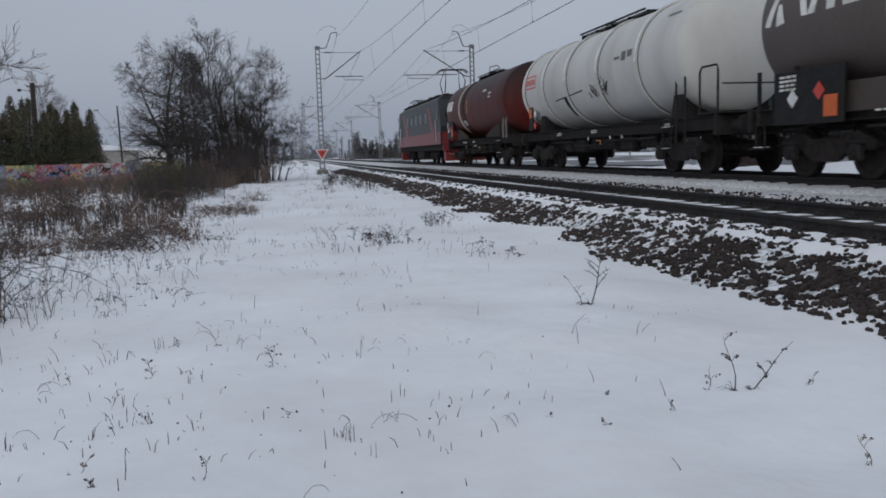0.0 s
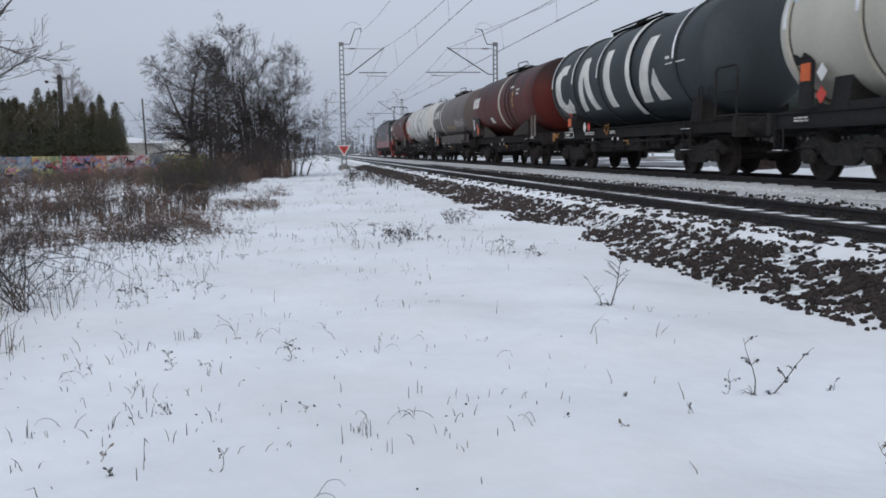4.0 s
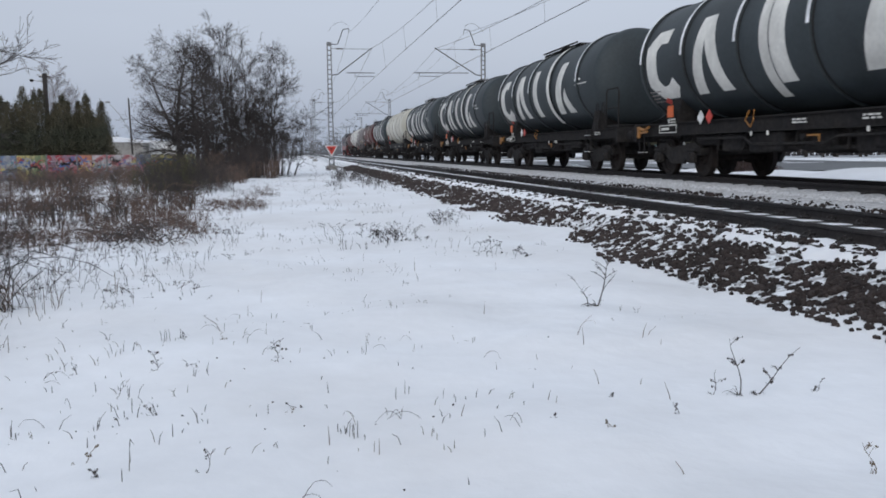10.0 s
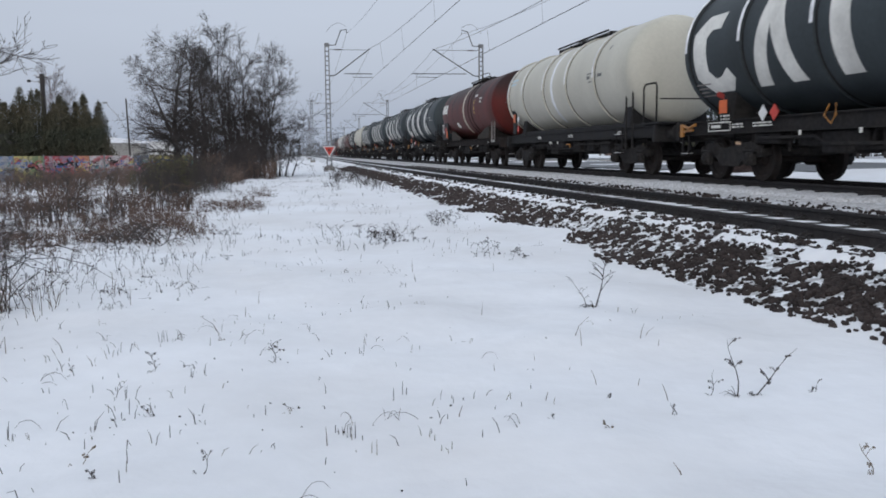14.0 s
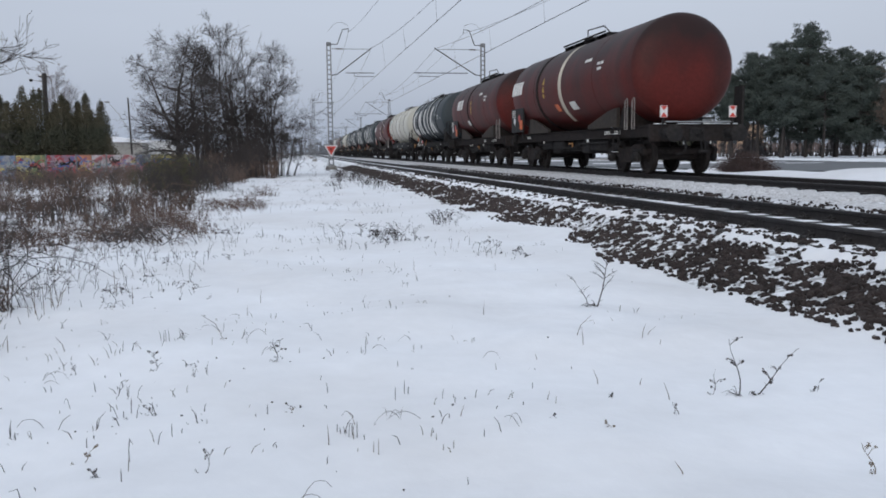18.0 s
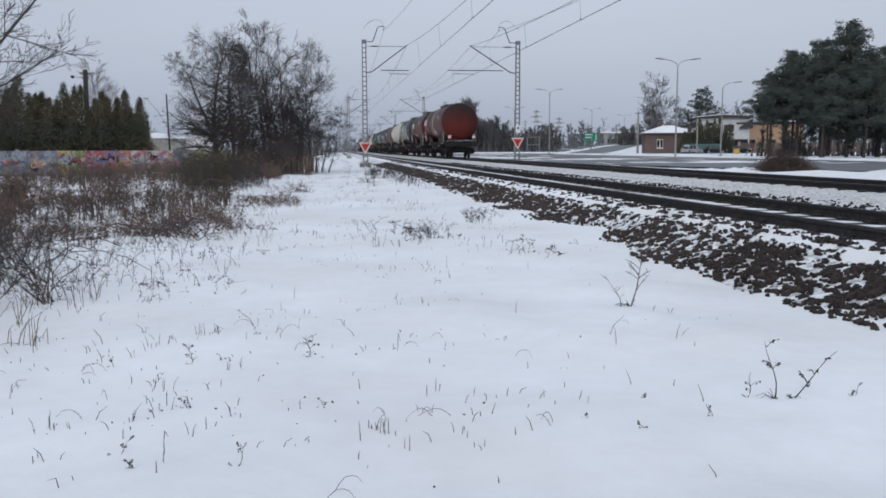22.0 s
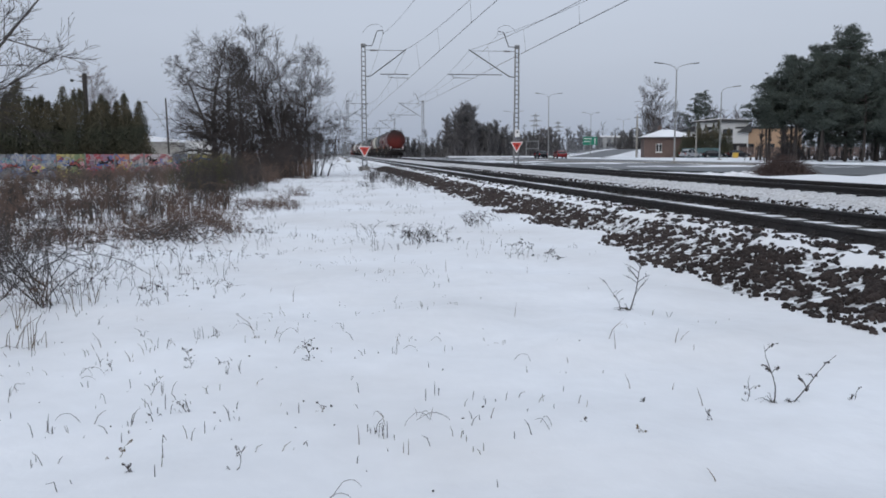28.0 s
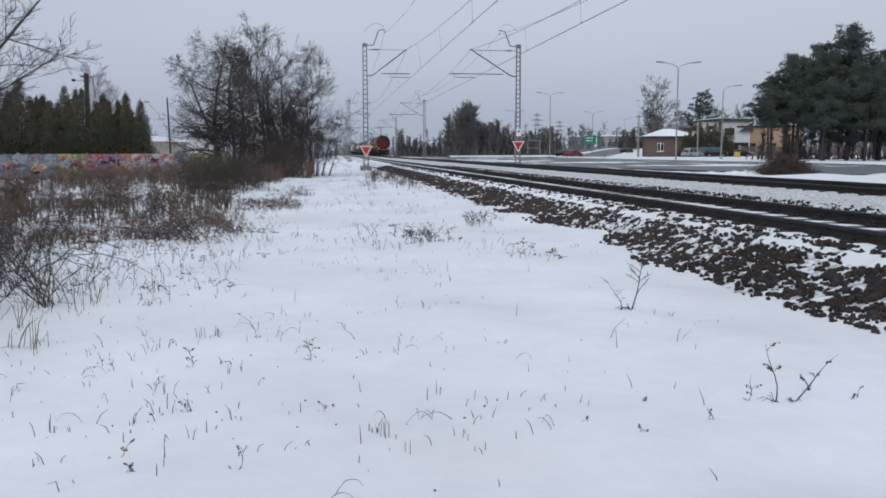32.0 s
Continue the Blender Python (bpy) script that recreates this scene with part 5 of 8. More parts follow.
def locomotive(length):
    """A boxy electric locomotive with two cabs; its front is +y."""
    lo = thing("locomotive", Matrix(), "dark grey and red electric locomotive with raised pantograph", "locomotive", "goods train")
    wheels = []
    h = length / 2 - 0.65
    side = [(-h, 1.15), (-h, 2.2), (-h + 0.42, 3.25), (-h + 0.7, 3.72), (h - 0.7, 3.72), (h - 0.42, 3.25), (h, 2.2), (h, 1.15)]
    part("body", Shape().prism(side, "x", -1.45, 1.45), LOCO_DARK, lo)
    part("roof", Shape().prism([(-1.4, 3.725), (-1.1, 3.95), (1.1, 3.95), (1.4, 3.725)], "y", -h + 0.8, h - 0.8), LOCO_DARK, lo)
    for s in (-1, 1):
        part("red_band", Shape().box((s * 1.455, 0, 1.52), (0.02, 2 * h - 0.05, 0.72)), LOCO_RED, lo, "red lower band")
        for yy in (-h * 0.62, h * 0.55):
            part("red_flash", Shape().prism([(yy - 1.5, 1.8), (yy - 0.4, 1.8), (yy + 0.95, 3.4), (yy + 0.3, 3.4)], "x", s * 1.452, s * 1.468), LOCO_RED, lo, "slanting red stripe")
        for k in range(5):
            part("side_window", Shape().box((s * 1.455, -h * 0.45 + h * 0.22 * k, 2.85), (0.03, 0.8, 0.62), None, 0.01), GLASS_DARK, lo)
        for e in (-1, 1):
            part("cab_door", Shape().box((s * 1.46, e * (h - 1.75), 2.2), (0.02, 0.62, 1.8), None, 0.01), LOCO_DARK, lo)
            part("cab_window", Shape().box((s * 1.46, e * (h - 1.0), 2.85), (0.03, 0.6, 0.6), None, 0.01), GLASS_DARK, lo)
            part("door_rail", Shape().tube([(s * 1.5, e * (h - 1.38), 1.3), (s * 1.5, e * (h - 1.38), 2.6)], 0.018, 5), LETTER, lo)
    for e in (-1, 1):
        tilt = Matrix.Rotation(-e * 0.38, 3, "X")
        for s in (-1, 1):
            part("windscreen", Shape().box((s * 0.62, e * (h - 0.20), 2.75), (1.0, 0.04, 0.75), tilt, 0.01), GLASS_DARK, lo)
            part("head_lamp", Shape().lathe([(0, 0.001), (0.02, 0.12), (0.06, 0.12)], 14, "y", (s * 1.05, e * (h + 0.01) - (0.03 if e > 0 else 0.03), 1.55)), LOCO_DARK, lo)
        part("red_nose", Shape().box((0, e * (h + 0.012), 1.5), (2.7, 0.03, 0.7)), LOCO_RED, lo, "red lower nose")
        hs = part("headstock", Shape().box((0, e * (h + 0.02), 1.0), (2.7, 0.2, 0.5), None, 0.03), LOCO_RED, lo, "red buffer beam")
        for s in (-1, 1):
            part("buffer", buffer_mesh(), None, hs, "", False, pose(s * 0.875, e * (h + 0.1), 1.06, 0, 0, 0 if e > 0 else 180))
        part("coupling", coupling_mesh(), None, hs, "", False, pose(0, e * (h + 0.14), 1.02, 0, 0, 0 if e > 0 else 180))
        part("plough", Shape().prism([(e * (h - 0.2), 0.2), (e * (h + 0.35), 0.2), (e * (h + 0.2), 0.72), (e * (h - 0.2), 0.72)], "x", -1.25, 1.25), LOCO_RED, lo)
    part("underframe", Shape().box((0, 0, 0.98), (2.6, 2 * h - 0.1, 0.36), None, 0.03), FRAME, lo)
    part("equipment_box", Shape().box((0, 0, 0.62), (2.4, 2.6, 0.6), None, 0.05), FRAME, lo)
    for y in (-h * 0.55, h * 0.55):
        bogie(lo, y, "underframe_grime", wheels)
    # roof gear
    for k in range(5):
        part("roof_insulator", Shape().lathe([(3.93, 0.05), (3.98, 0.1), (4.02, 0.05), (4.07, 0.1), (4.12, 0.05), (4.2, 0.04)], 10, "z", (0.4 if k % 2 else -0.4, -h * 0.5 + h * 0.25 * k, 0)), PORCELAIN, lo)
    part("bus_bar", Shape().tube([(0.4, -h * 0.7, 4.22), (0.4, h * 0.7, 4.22)], 0.03, 5).tube([(-0.4, -h * 0.7, 4.22), (-0.4, h * 0.7, 4.22)], 0.03, 5), FRAME, lo)
    for s in (-1, 1):
        part("roof_rail", Shape().box((s * 1.15, 0, 4.0), (0.08, 2 * h - 3.2, 0.12), None, 0.02), FRAME, lo)
        for k in range(6):
            part("roof_vent", Shape().box((s * 0.85, -h * 0.62 + h * 0.25 * k, 4.03), (0.5, 0.7, 0.2 + 0.08 * (k % 2)), None, 0.04), FRAME, lo)
    part("roof_box", Shape().box((0, 0.4, 4.08), (1.3, 3.0, 0.28), None, 0.04), FRAME, lo)
    for y, up in ((-h * 0.62, True), (h * 0.62, False)):
        top = 5.62 if up else 4.5
        mid = 0.5 * (4.2 + top)
        pan = part("pantograph", Shape().box((0, y, 4.12), (1.5, 1.6, 0.08), None, 0.02), FRAME, lo, "raised diamond pantograph" if up else "folded pantograph")
        for s in (-1, 1):
            spread = 0.95 if up else 1.2
            part("lower_arm", Shape().tube([(s * 0.55, y - 0.35, 4.2), (s * 0.6, y - spread, mid)], 0.03, 5).tube([(s * 0.55, y + 0.35, 4.2), (s * 0.6, y + spread, mid)], 0.03, 5), FRAME, pan)
            part("upper_arm", Shape().tube([(s * 0.6, y - spread, mid), (s * 0.45, y - 0.2, top)], 0.022, 5).tube([(s * 0.6, y + spread, mid), (s * 0.45, y + 0.2, top)], 0.022, 5), FRAME, pan)
        for d in (-0.22, 0.22):
            part("contact_strip", Shape().tube([(-0.95, y + d, top - 0.16), (-0.7, y + d, top + 0.03), (0.7, y + d, top + 0.03), (0.95, y + d, top - 0.16)], 0.035, 6), FRAME, pan)
    return lo, wheels


GLASS_DARK = material("cab_glass", (0.012, 0.013, 0.016), 0.25, spec=0.3, vary=0.05)
ob, wheels = locomotive(19.4)
TRAIN.append((ob, FRONTS[0] + 0.95 + 9.7, wheels))
for ob, ahead, wheels in TRAIN:
    for o in ob.children_recursive:
        if o.name.split(".")[0] in ("lettering", "graffiti", "warning_marks", "cross_members", "red_mark", "white_label"):
            o["kind"] = "stuff"


# ---- road beyond the tracks ----
ROAD_Z = 0.30
def road_edge(y):
    return 16.9 - 5.7 * soft_step(46, 64, y) + 0.006 * max(0, y - 66) + 0.42 * max(0.0, 44 - y) * soft_step(-12, 10, y)


road = Shape()
road.quad_grid([[(x, y, ROAD_Z + 0.012 * lump(x, y, 0.2)) for x in [road_edge(y) + (38.3 - road_edge(y)) * q / 5 for q in range(6)]] for y in [-20 + 6.0 * i for i in range(45)]])
tagged(part("road", road, ASPHALT, smooth=True), "wide wet grey asphalt road with slush", "road", kind="structure")


kerb = Shape()
kerb.quad_grid([[(30.5 - 12.5 * u + d, 64 + 50 * u + 4 * u * (1 - u), ROAD_Z + h) for d, h in ((-0.12, 0.0), (-0.1, 0.12), (0.1, 0.12), (0.12, 0.0))] for u in [i / 20 for i in range(21)]])
tagged(part("kerb", kerb, CONCRETE, smooth=False), "low concrete kerb dividing the lanes", "kerb", kind="structure")


def ramp_line(u):
    return 42 + 66 * u ** 1.05, 165 + 150 * u, 0.32 + 2.3 * soft_step(0.0, 0.75, u)


ramp = Shape()
ramp.quad_grid([[(ramp_line(i / 30)[0] + dx, ramp_line(i / 30)[1] - dx * 0.4, ramp_line(i / 30)[2]) for dx in (-4.2, 0, 4.2)] for i in range(31)])
tagged(part("ramp_road", ramp, ASPHALT, smooth=True), "asphalt ramp climbing away past the crossing", "road", kind="structure")
for sg in (-1, 1):
    g = Shape()
    rows = []
    for i in range(31):
        x, y, z = ramp_line(i / 30)
        rows.append([(x + sg * d, y - sg * d * 0.4, max(0.1, zz)) for d, zz in ((4.1, z - 0.02), (4.5, z + 0.16), (5.8, z + 0.14), (10, z * 0.55), (16, 0.12))])
    tagged(part("verge", g.quad_grid(rows), SNOW, smooth=True), "snowy verge beside the ramp", "verge", kind="structure")
for k in range(9):
    x, y, z = ramp_line(0.1 + 0.1 * k)
    t = thing("guard_rail", pose(x - 4.6, y + 1.9, z, 0, 0, -24), "galvanised guard rail beside the ramp", "guard rail", "guard rails")
    part("beam", Shape().box((0, 0, 0.65), (0.06, 15.5, 0.3), None, 0.02), GALV, t)
    for j in range(5):
        part("post", Shape().box((0.06, -7 + 3.5 * j, 0.3), (0.08, 0.1, 0.8)), GALV, t)
hall = thing("warehouse", pose(116, 345, 3.2, 0, 0, -10), "distant low grey warehouse with a snowy roof", "warehouse")
part("wall", Shape().box((0, 0, 0.6), (36, 10, 8.2), None, 0.05), GALV, hall)
part("roof", Shape().box((0, 0, 4.9), (37, 11, 0.5), None, 0.1), SNOW, hall, "snow-covered roof")
for k in range(6):
    part("door", Shape().box((-14 + 5.5 * k, -5.05, 0.6), (3.2, 0.1, 3.4)), FRAME_GREY, hall)
far_bank = Shape()
far_bank.quad_grid([[(x, 198 + d, 0.28 + h + 0.1 * lump(x, d, 0.2)) for x in [20 + 3.0 * i for i in range(14)]] for d, h in ((0, 0), (1.5, 0.3), (5, 0.35), (8, 0.0))])
tagged(part("verge", far_bank, SNOW, smooth=True), "snowy verge at the far side of the crossing", "verge", kind="structure")
pavement = Shape()
pavement.quad_grid([[(x, y, z + 0.02 * lump(x, y, 0.5)) for x, z in ((38.3, 0.29), (38.45, 0.42), (42, 0.43), (44.0, 0.38), (62.0, 0.36), (120.0, 0.36))] for y in [20 + 4.0 * i for i in range(40)]])
tagged(part("pavement", pavement, SNOW_ROAD, smooth=True), "trodden snowy pavement and yard beside the road", "pavement", kind="structure")


# ---- plants ----
def grow(rnd, g, p, d, length, radius, level, spec):
    """One branch and those that spring from it. spec: twigs per branch, droop, spread, least radius, sides."""
    kids, droop, spread, least, wig = spec
    n = 5 if level < 2 else 3
    pts, rads, q, v = [p.copy()], [radius], p.copy(), d.copy()
    for i in range(n):
        v = (v + Vector((rnd.gauss(0, wig), rnd.gauss(0, wig), rnd.gauss(0, wig) + droop))).normalized()
        q = q + v * (length / n)
        pts.append(q.copy())
        rads.append(max(least * 0.8, radius * (1 - 0.75 * (i + 1) / n)))
    g.tube(pts, rads, 6 if level == 0 else (4 if level == 1 else 3), False)
    if level >= len(kids):
        return
    for k in range(kids[level]):
        u = rnd.uniform(0.25 if level == 0 else 0.15, 1.0)
        i = min(n - 1, int(u * n))
        b = pts[i].lerp(pts[i + 1], u * n - i)
        side = Vector((rnd.gauss(0, 1), rnd.gauss(0, 1), rnd.gauss(0, 0.5)))
        axis = (pts[i + 1] - pts[i]).normalized()
        side = (side - axis * side.dot(axis)).normalized()
        nd = (axis * rnd.uniform(0.55, 1.0) + side * spread * rnd.uniform(0.6, 1.2)).normalized()
        grow(rnd, g, b, nd, length * rnd.uniform(0.34, 0.62) * (1.15 - 0.45 * u), max(least, rads[i] * rnd.uniform(0.4, 0.6)), level + 1, spec)


def bare_tree(x, y, height, seed, label, kids=(13, 7, 6), radius=0.11, spread=0.75, lean=(0, 0), least=0.009, stems=1, droop=0.04, wig=0.12, group="bare trees", name="bare_tree", shoots=0, twig=None):
    z = ground_z(x, y) - 0.08
    t = thing(name, pose(x, y, z), label, "tree", group)
    rnd = random.Random(seed)
    trunk, crown = Shape(), Shape()
    for s in range(stems):
        a = rnd.uniform(0, 6.28)
        off = Vector((math.cos(a), math.sin(a), 0)) * (0.0 if stems == 1 else rnd.uniform(0.1, 0.5))
        d = Vector((lean[0] + rnd.gauss(0, 0.05 if stems == 1 else 0.16), lean[1] + rnd.gauss(0, 0.05 if stems == 1 else 0.16), 1)).normalized()
        pts, rads, q, v = [off], [radius * 1.15], off.copy(), d.copy()
        h = height * (1 if s == 0 else rnd.uniform(0.7, 0.98))
        n = 9
        for i in range(n):
            v = (v + Vector((rnd.gauss(0, 0.07), rnd.gauss(0, 0.07), 0.06))).normalized()
            q = q + v * (h / n)
            pts.append(q.copy())
            rads.append(max(least, radius * (1 - 0.93 * ((i + 1) / n) ** 0.8)))
        trunk.tube(pts, rads, 8, True)
        for k in range(kids[0]):
            u = rnd.uniform(0.18, 1.0)
            i = min(n - 1, int(u * n))
            b = pts[i].lerp(pts[i + 1], u * n - i)
            a = rnd.uniform(0, 6.28)
            side = Vector((math.cos(a), math.sin(a), 0))
            nd = (side * spread + Vector((0, 0, rnd.uniform(0.35, 1.0)))).normalized()
            grow(rnd, crown, b, nd, h * rnd.uniform(0.22, 0.42) * (1.25 - 0.75 * u), max(least * 1.5, rads[i] * rnd.uniform(0.35, 0.6)), 1, (kids, droop, spread, least, wig))
    # long straight water shoots standing over the crown
    for k in range(shoots):
        a = rnd.uniform(0, 6.28)
        b = Vector((math.cos(a) * 0.16 * height * rnd.random() + lean[0] * height * 0.8, math.sin(a) * 0.16 * height * rnd.random(), height * rnd.uniform(0.68, 0.9)))
        ln = height * rnd.uniform(0.14, 0.27)
        e = b + Vector((rnd.gauss(0, 0.16) * ln, rnd.gauss(0, 0.16) * ln, ln))
        crown.tube([b, b.lerp(e, 0.5) + Vector((rnd.gauss(0, 0.03), 0, 0)), e], [least * 1.5, least * 1.2, least * 0.7], 3, False)
        for q in range(4):
            c = b.lerp(e, rnd.uniform(0.1, 0.8))
            crown.tube([c, c + Vector((rnd.gauss(0, 0.3), rnd.gauss(0, 0.3), rnd.uniform(0.3, 0.8))) * ln * 0.35], [least, least * 0.6], 3, False)
    part("trunk", trunk, BARK, t, "", True)
    part("crown", crown, twig or TWIG, t, "bare dark twigs" if twig is None else "pale hazy twigs")
    return t


GROVE = "scrubby bare tree with a dense crown of fine grey-brown twigs"
FRUIT = "gnarled bare fruit tree with a dense drooping crown"
bare_tree(-7.40, 45.0, 7.1, 11, FRUIT, (36, 10, 8), 0.16, 1.05, (-0.03, 0), 0.0057, 2, -0.03, 0.17, "thicket trees", shoots=9)
bare_tree(-6.60, 46.5, 7.2, 12, FRUIT, (31, 10, 8), 0.14, 0.95, (0.0, 0), 0.0057, 2, -0.02, 0.16, "thicket trees", shoots=8)
bare_tree(-5.30, 48.0, 7.4, 13, GROVE, (14, 9, 7), 0.11, 0.6, (0.0, 0), 0.0058, 3, 0.05, 0.11, "thicket trees", shoots=7)
bare_tree(-4.50, 47.0, 7.4, 14, GROVE, (13, 9, 7), 0.10, 0.6, (0.03, 0), 0.0058, 3, 0.05, 0.11, "thicket trees", shoots=6)
bare_tree(-3.70, 49.0, 6.1, 15, GROVE, (12, 9, 7), 0.08, 0.65, (0.03, 0), 0.0058, 3, 0.05, 0.11, "thicket trees")
bare_tree(-3.00, 50.0, 7.0, 16, "slender bare birch-like tree with fine twigs", (28, 9, 8), 0.07, 0.9, (0.06, 0), 0.0052, 1, 0.02, 0.10, "thicket trees", shoots=3)
bare_tree(-6.00, 44.0, 4.8, 17, GROVE, (11, 9, 7), 0.07, 0.75, (0, 0), 0.0058, 3, 0.04, 0.12, "thicket trees")
bare_tree(-4.20, 46.0, 4.4, 18, GROVE, (11, 9, 7), 0.06, 0.85, (0.04, 0), 0.0058, 3, 0.04, 0.12, "thicket trees")
bare_tree(-2.90, 47.5, 4.2, 19, GROVE, (15, 9, 8), 0.05, 1.0, (0.14, 0), 0.0062, 3, 0.02, 0.12, "thicket trees")
bare_tree(-2.30, 48.5, 3.6, 20, "low bare tree with long twigs reaching out sideways", (16, 8, 6), 0.045, 1.3, (0.28, 0), 0.0058, 2, 0.03, 0.10, "thicket trees")


def thicket(name, label, mat, count, place, tall, seed, lean=0.25, r=0.006, group=""):
    """Stalks and brush that nobody could count."""
    rnd = random.Random(seed)
    g = Shape()
    made = 0
    while made < count:
        x, y, k = place(rnd)
        if k < rnd.random():
            continue
        made += 1
        h = rnd.uniform(*tall)
        z = ground_z(x, y) - 0.04
        a = rnd.uniform(0, 6.28)
        dx, dy = math.cos(a) * lean * h * rnd.random(), math.sin(a) * lean * h * rnd.random()
        p = [(x, y, z), (x + dx * 0.35, y + dy * 0.35, z + h * 0.55), (x + dx, y + dy, z + h * rnd.uniform(0.85, 1.0))]
        g.tube(p, [r, r * 0.8, r * 0.35], 3, False)
        if h > 0.3:
            for k2 in range(rnd.randint(2, 6)):
                u = rnd.uniform(0.3, 0.95)
                b = Vector(p[0]).lerp(Vector(p[2]), u)
                s = Vector((rnd.gauss(0, 1), rnd.gauss(0, 1), rnd.gauss(0.5, 0.6))).normalized() * h * rnd.uniform(0.15, 0.4)
                g.tube([b, b + s], [r * 0.6, r * 0.25], 3, False)
    return tagged(part(name, g, mat), label, "dry plants", group, "stuff")


def scrub_density(x, y):
    return 0.55 + 1.3 * lump(x, y, 0.22, 21) + 0.6 * lump(x, y, 0.8, 3)


def scrub_edge(y):
    return -2.9 - 0.028 * y + 0.9 * lump(0, y, 0.3, 8)


def scrub_place(rnd):
    y = rnd.uniform(18, 50)
    x = scrub_edge(y) - rnd.random() ** 1.2 * (5 + 0.42 * y)
    return x, y, scrub_density(x, y) * soft_step(16, 24, y + 0.9 * (scrub_edge(y) - x))


def grove_place(rnd):
    y = rnd.gauss(46.5, 2.2)
    x = rnd.gauss(-4.7, 1.2)
    return x, y, 1.0


def olive_place(rnd):
    return rnd.gauss(-5.2, 0.42), rnd.gauss(29, 1.2), 1.0


def edge_place(rnd):
    y = 3 + rnd.random() ** 1.2 * 36
    x = rnd.uniform(-9, 2.6 - 0.02 * y)
    k = 0.10 + 0.9 * soft_step(0.5, -4.0, x + 0.02 * y) ** 2 + 0.25 * lump(x, y, 0.5, 31)
    return x, y, k * min(1, 9 / y + 0.2)


def near_place(rnd):
    y = 2.4 + rnd.random() * 13
    x = rnd.uniform(-0.75, 0.45) * y
    d = near_track(y) - x
    if d < 2.9:
        return x, y, 0
    return x, y, (0.35 + 0.9 * lump(x, y, 0.7, 41)) * (0.3 + 0.7 * soft_step(0.22, -0.15, x / y))


def brush(name, label, mat, count, place, tall, seed, stems=(4, 8), r=0.004, arch=0.7, leaves=0.3, leaf=0.012):
    """Tangled shrubs: arching stems, side twigs and a few dead leaves."""
    rnd = random.Random(seed)
    g = Shape()

    def strip(p, q, w):
        d = q - p
        sd = d.cross(Vector((rnd.gauss(0, 0.3), 1, rnd.gauss(0, 0.3))))
        sd = sd.normalized() * w if sd.length > 1e-6 else Vector((w, 0, 0))
        n0 = len(g.v)
        g.v.extend([tuple(p - sd), tuple(p + sd), tuple(q + sd * 0.3), tuple(q - sd * 0.3)])
        g.f.append((n0, n0 + 1, n0 + 2, n0 + 3))

    made = 0
    while made < count:
        x, y, k = place(rnd)
        if k < rnd.random():
            continue
        made += 1
        z = ground_z(x, y) - 0.04
        size = rnd.uniform(*tall)
        for s in range(rnd.randint(*stems)):
            h = size * rnd.uniform(0.55, 1.05)
            a = rnd.uniform(0, 6.28)
            o = arch * h * rnd.uniform(0.15, 1.1)
            up = Vector((math.cos(a) * o, math.sin(a) * o, 0))
            b = Vector((x + rnd.gauss(0, 0.12), y + rnd.gauss(0, 0.12), z))
            droop = rnd.uniform(0.0, 0.55)
            pts = [b, b + up * 0.22 + Vector((0, 0, h * 0.48)), b + up * 0.6 + Vector((rnd.gauss(0, 0.04), 0, h * 0.86)), b + up * 1.1 + Vector((rnd.gauss(0, 0.06), 0, h * (1.0 - droop * 0.5)))]
            g.tube(pts, [r, r * 0.85, r * 0.6, r * 0.3], 3, False)
            for q in range(rnd.randint(4, 8)):
                u = rnd.uniform(0.15, 0.98) * 3
                i = min(2, int(u))
                c = pts[i].lerp(pts[i + 1], u - i)
                e = c + ((pts[i + 1] - pts[i]).normalized() * 0.6 + Vector((rnd.gauss(0, 0.7), rnd.gauss(0, 0.7), rnd.gauss(0.2, 0.5)))) * h * rnd.uniform(0.12, 0.3)
                strip(c, e, r * 0.6)
                for j in range(rnd.randint(1, 3)):
                    c2 = c.lerp(e, rnd.uniform(0.3, 0.95))
                    e2 = c2 + Vector((rnd.gauss(0, 1), rnd.gauss(0, 1), rnd.gauss(0.3, 0.8))) * h * rnd.uniform(0.04, 0.11)
                    strip(c2, e2, r * 0.45)
                    if rnd.random() < leaves:
                        strip(e2, e2 + Vector((rnd.gauss(0, 1), rnd.gauss(0, 1), rnd.gauss(-0.6, 0.6))).normalized() * leaf * 1.6, leaf * 0.6)
    return tagged(part(name, g, mat), label, "brush", "", "stuff")


def band_place(rnd):
    y = rnd.uniform(15, 47)
    x = scrub_edge(y) + 0.1 - rnd.random() ** 1.15 * (4.5 + 0.42 * y)
    return x, y, (0.45 + 1.5 * lump(x, y, 0.2, 21) + 0.5 * lump(x, y, 0.7, 3)) * soft_step(9, 25, y + 0.9 * (scrub_edge(y) - x))


def low_place(rnd):
    y = rnd.uniform(7.0, 26)
    x = scrub_edge(y) + 1.7 - rnd.random() * (2.2 + 0.42 * y)
    return x, y, (0.25 + 1.3 * lump(x, y, 0.35, 26)) * soft_step(8.5, 12.0, y - (x + 0.36 * y + 0.4) * (-1.5 if x < -0.36 * y - 0.4 else 0.0))


def fade_place(rnd):
    """Where the scrub thins out into the field."""
    y = rnd.uniform(7.0, 18.0)
    x = scrub_edge(y) + 2.2 - abs(rnd.gauss(0, 1.0)) * (1.6 + 0.16 * y)
    return x, y, 0.45 + 1.1 * lump(x, y, 0.6, 29)


def corner_place(rnd):
    x, y = -3.9 + rnd.gauss(0, 0.55), 8.6 + rnd.gauss(0, 1.1)
    return x, y, 1.0 if x < -0.345 * y - 0.05 else 0.0


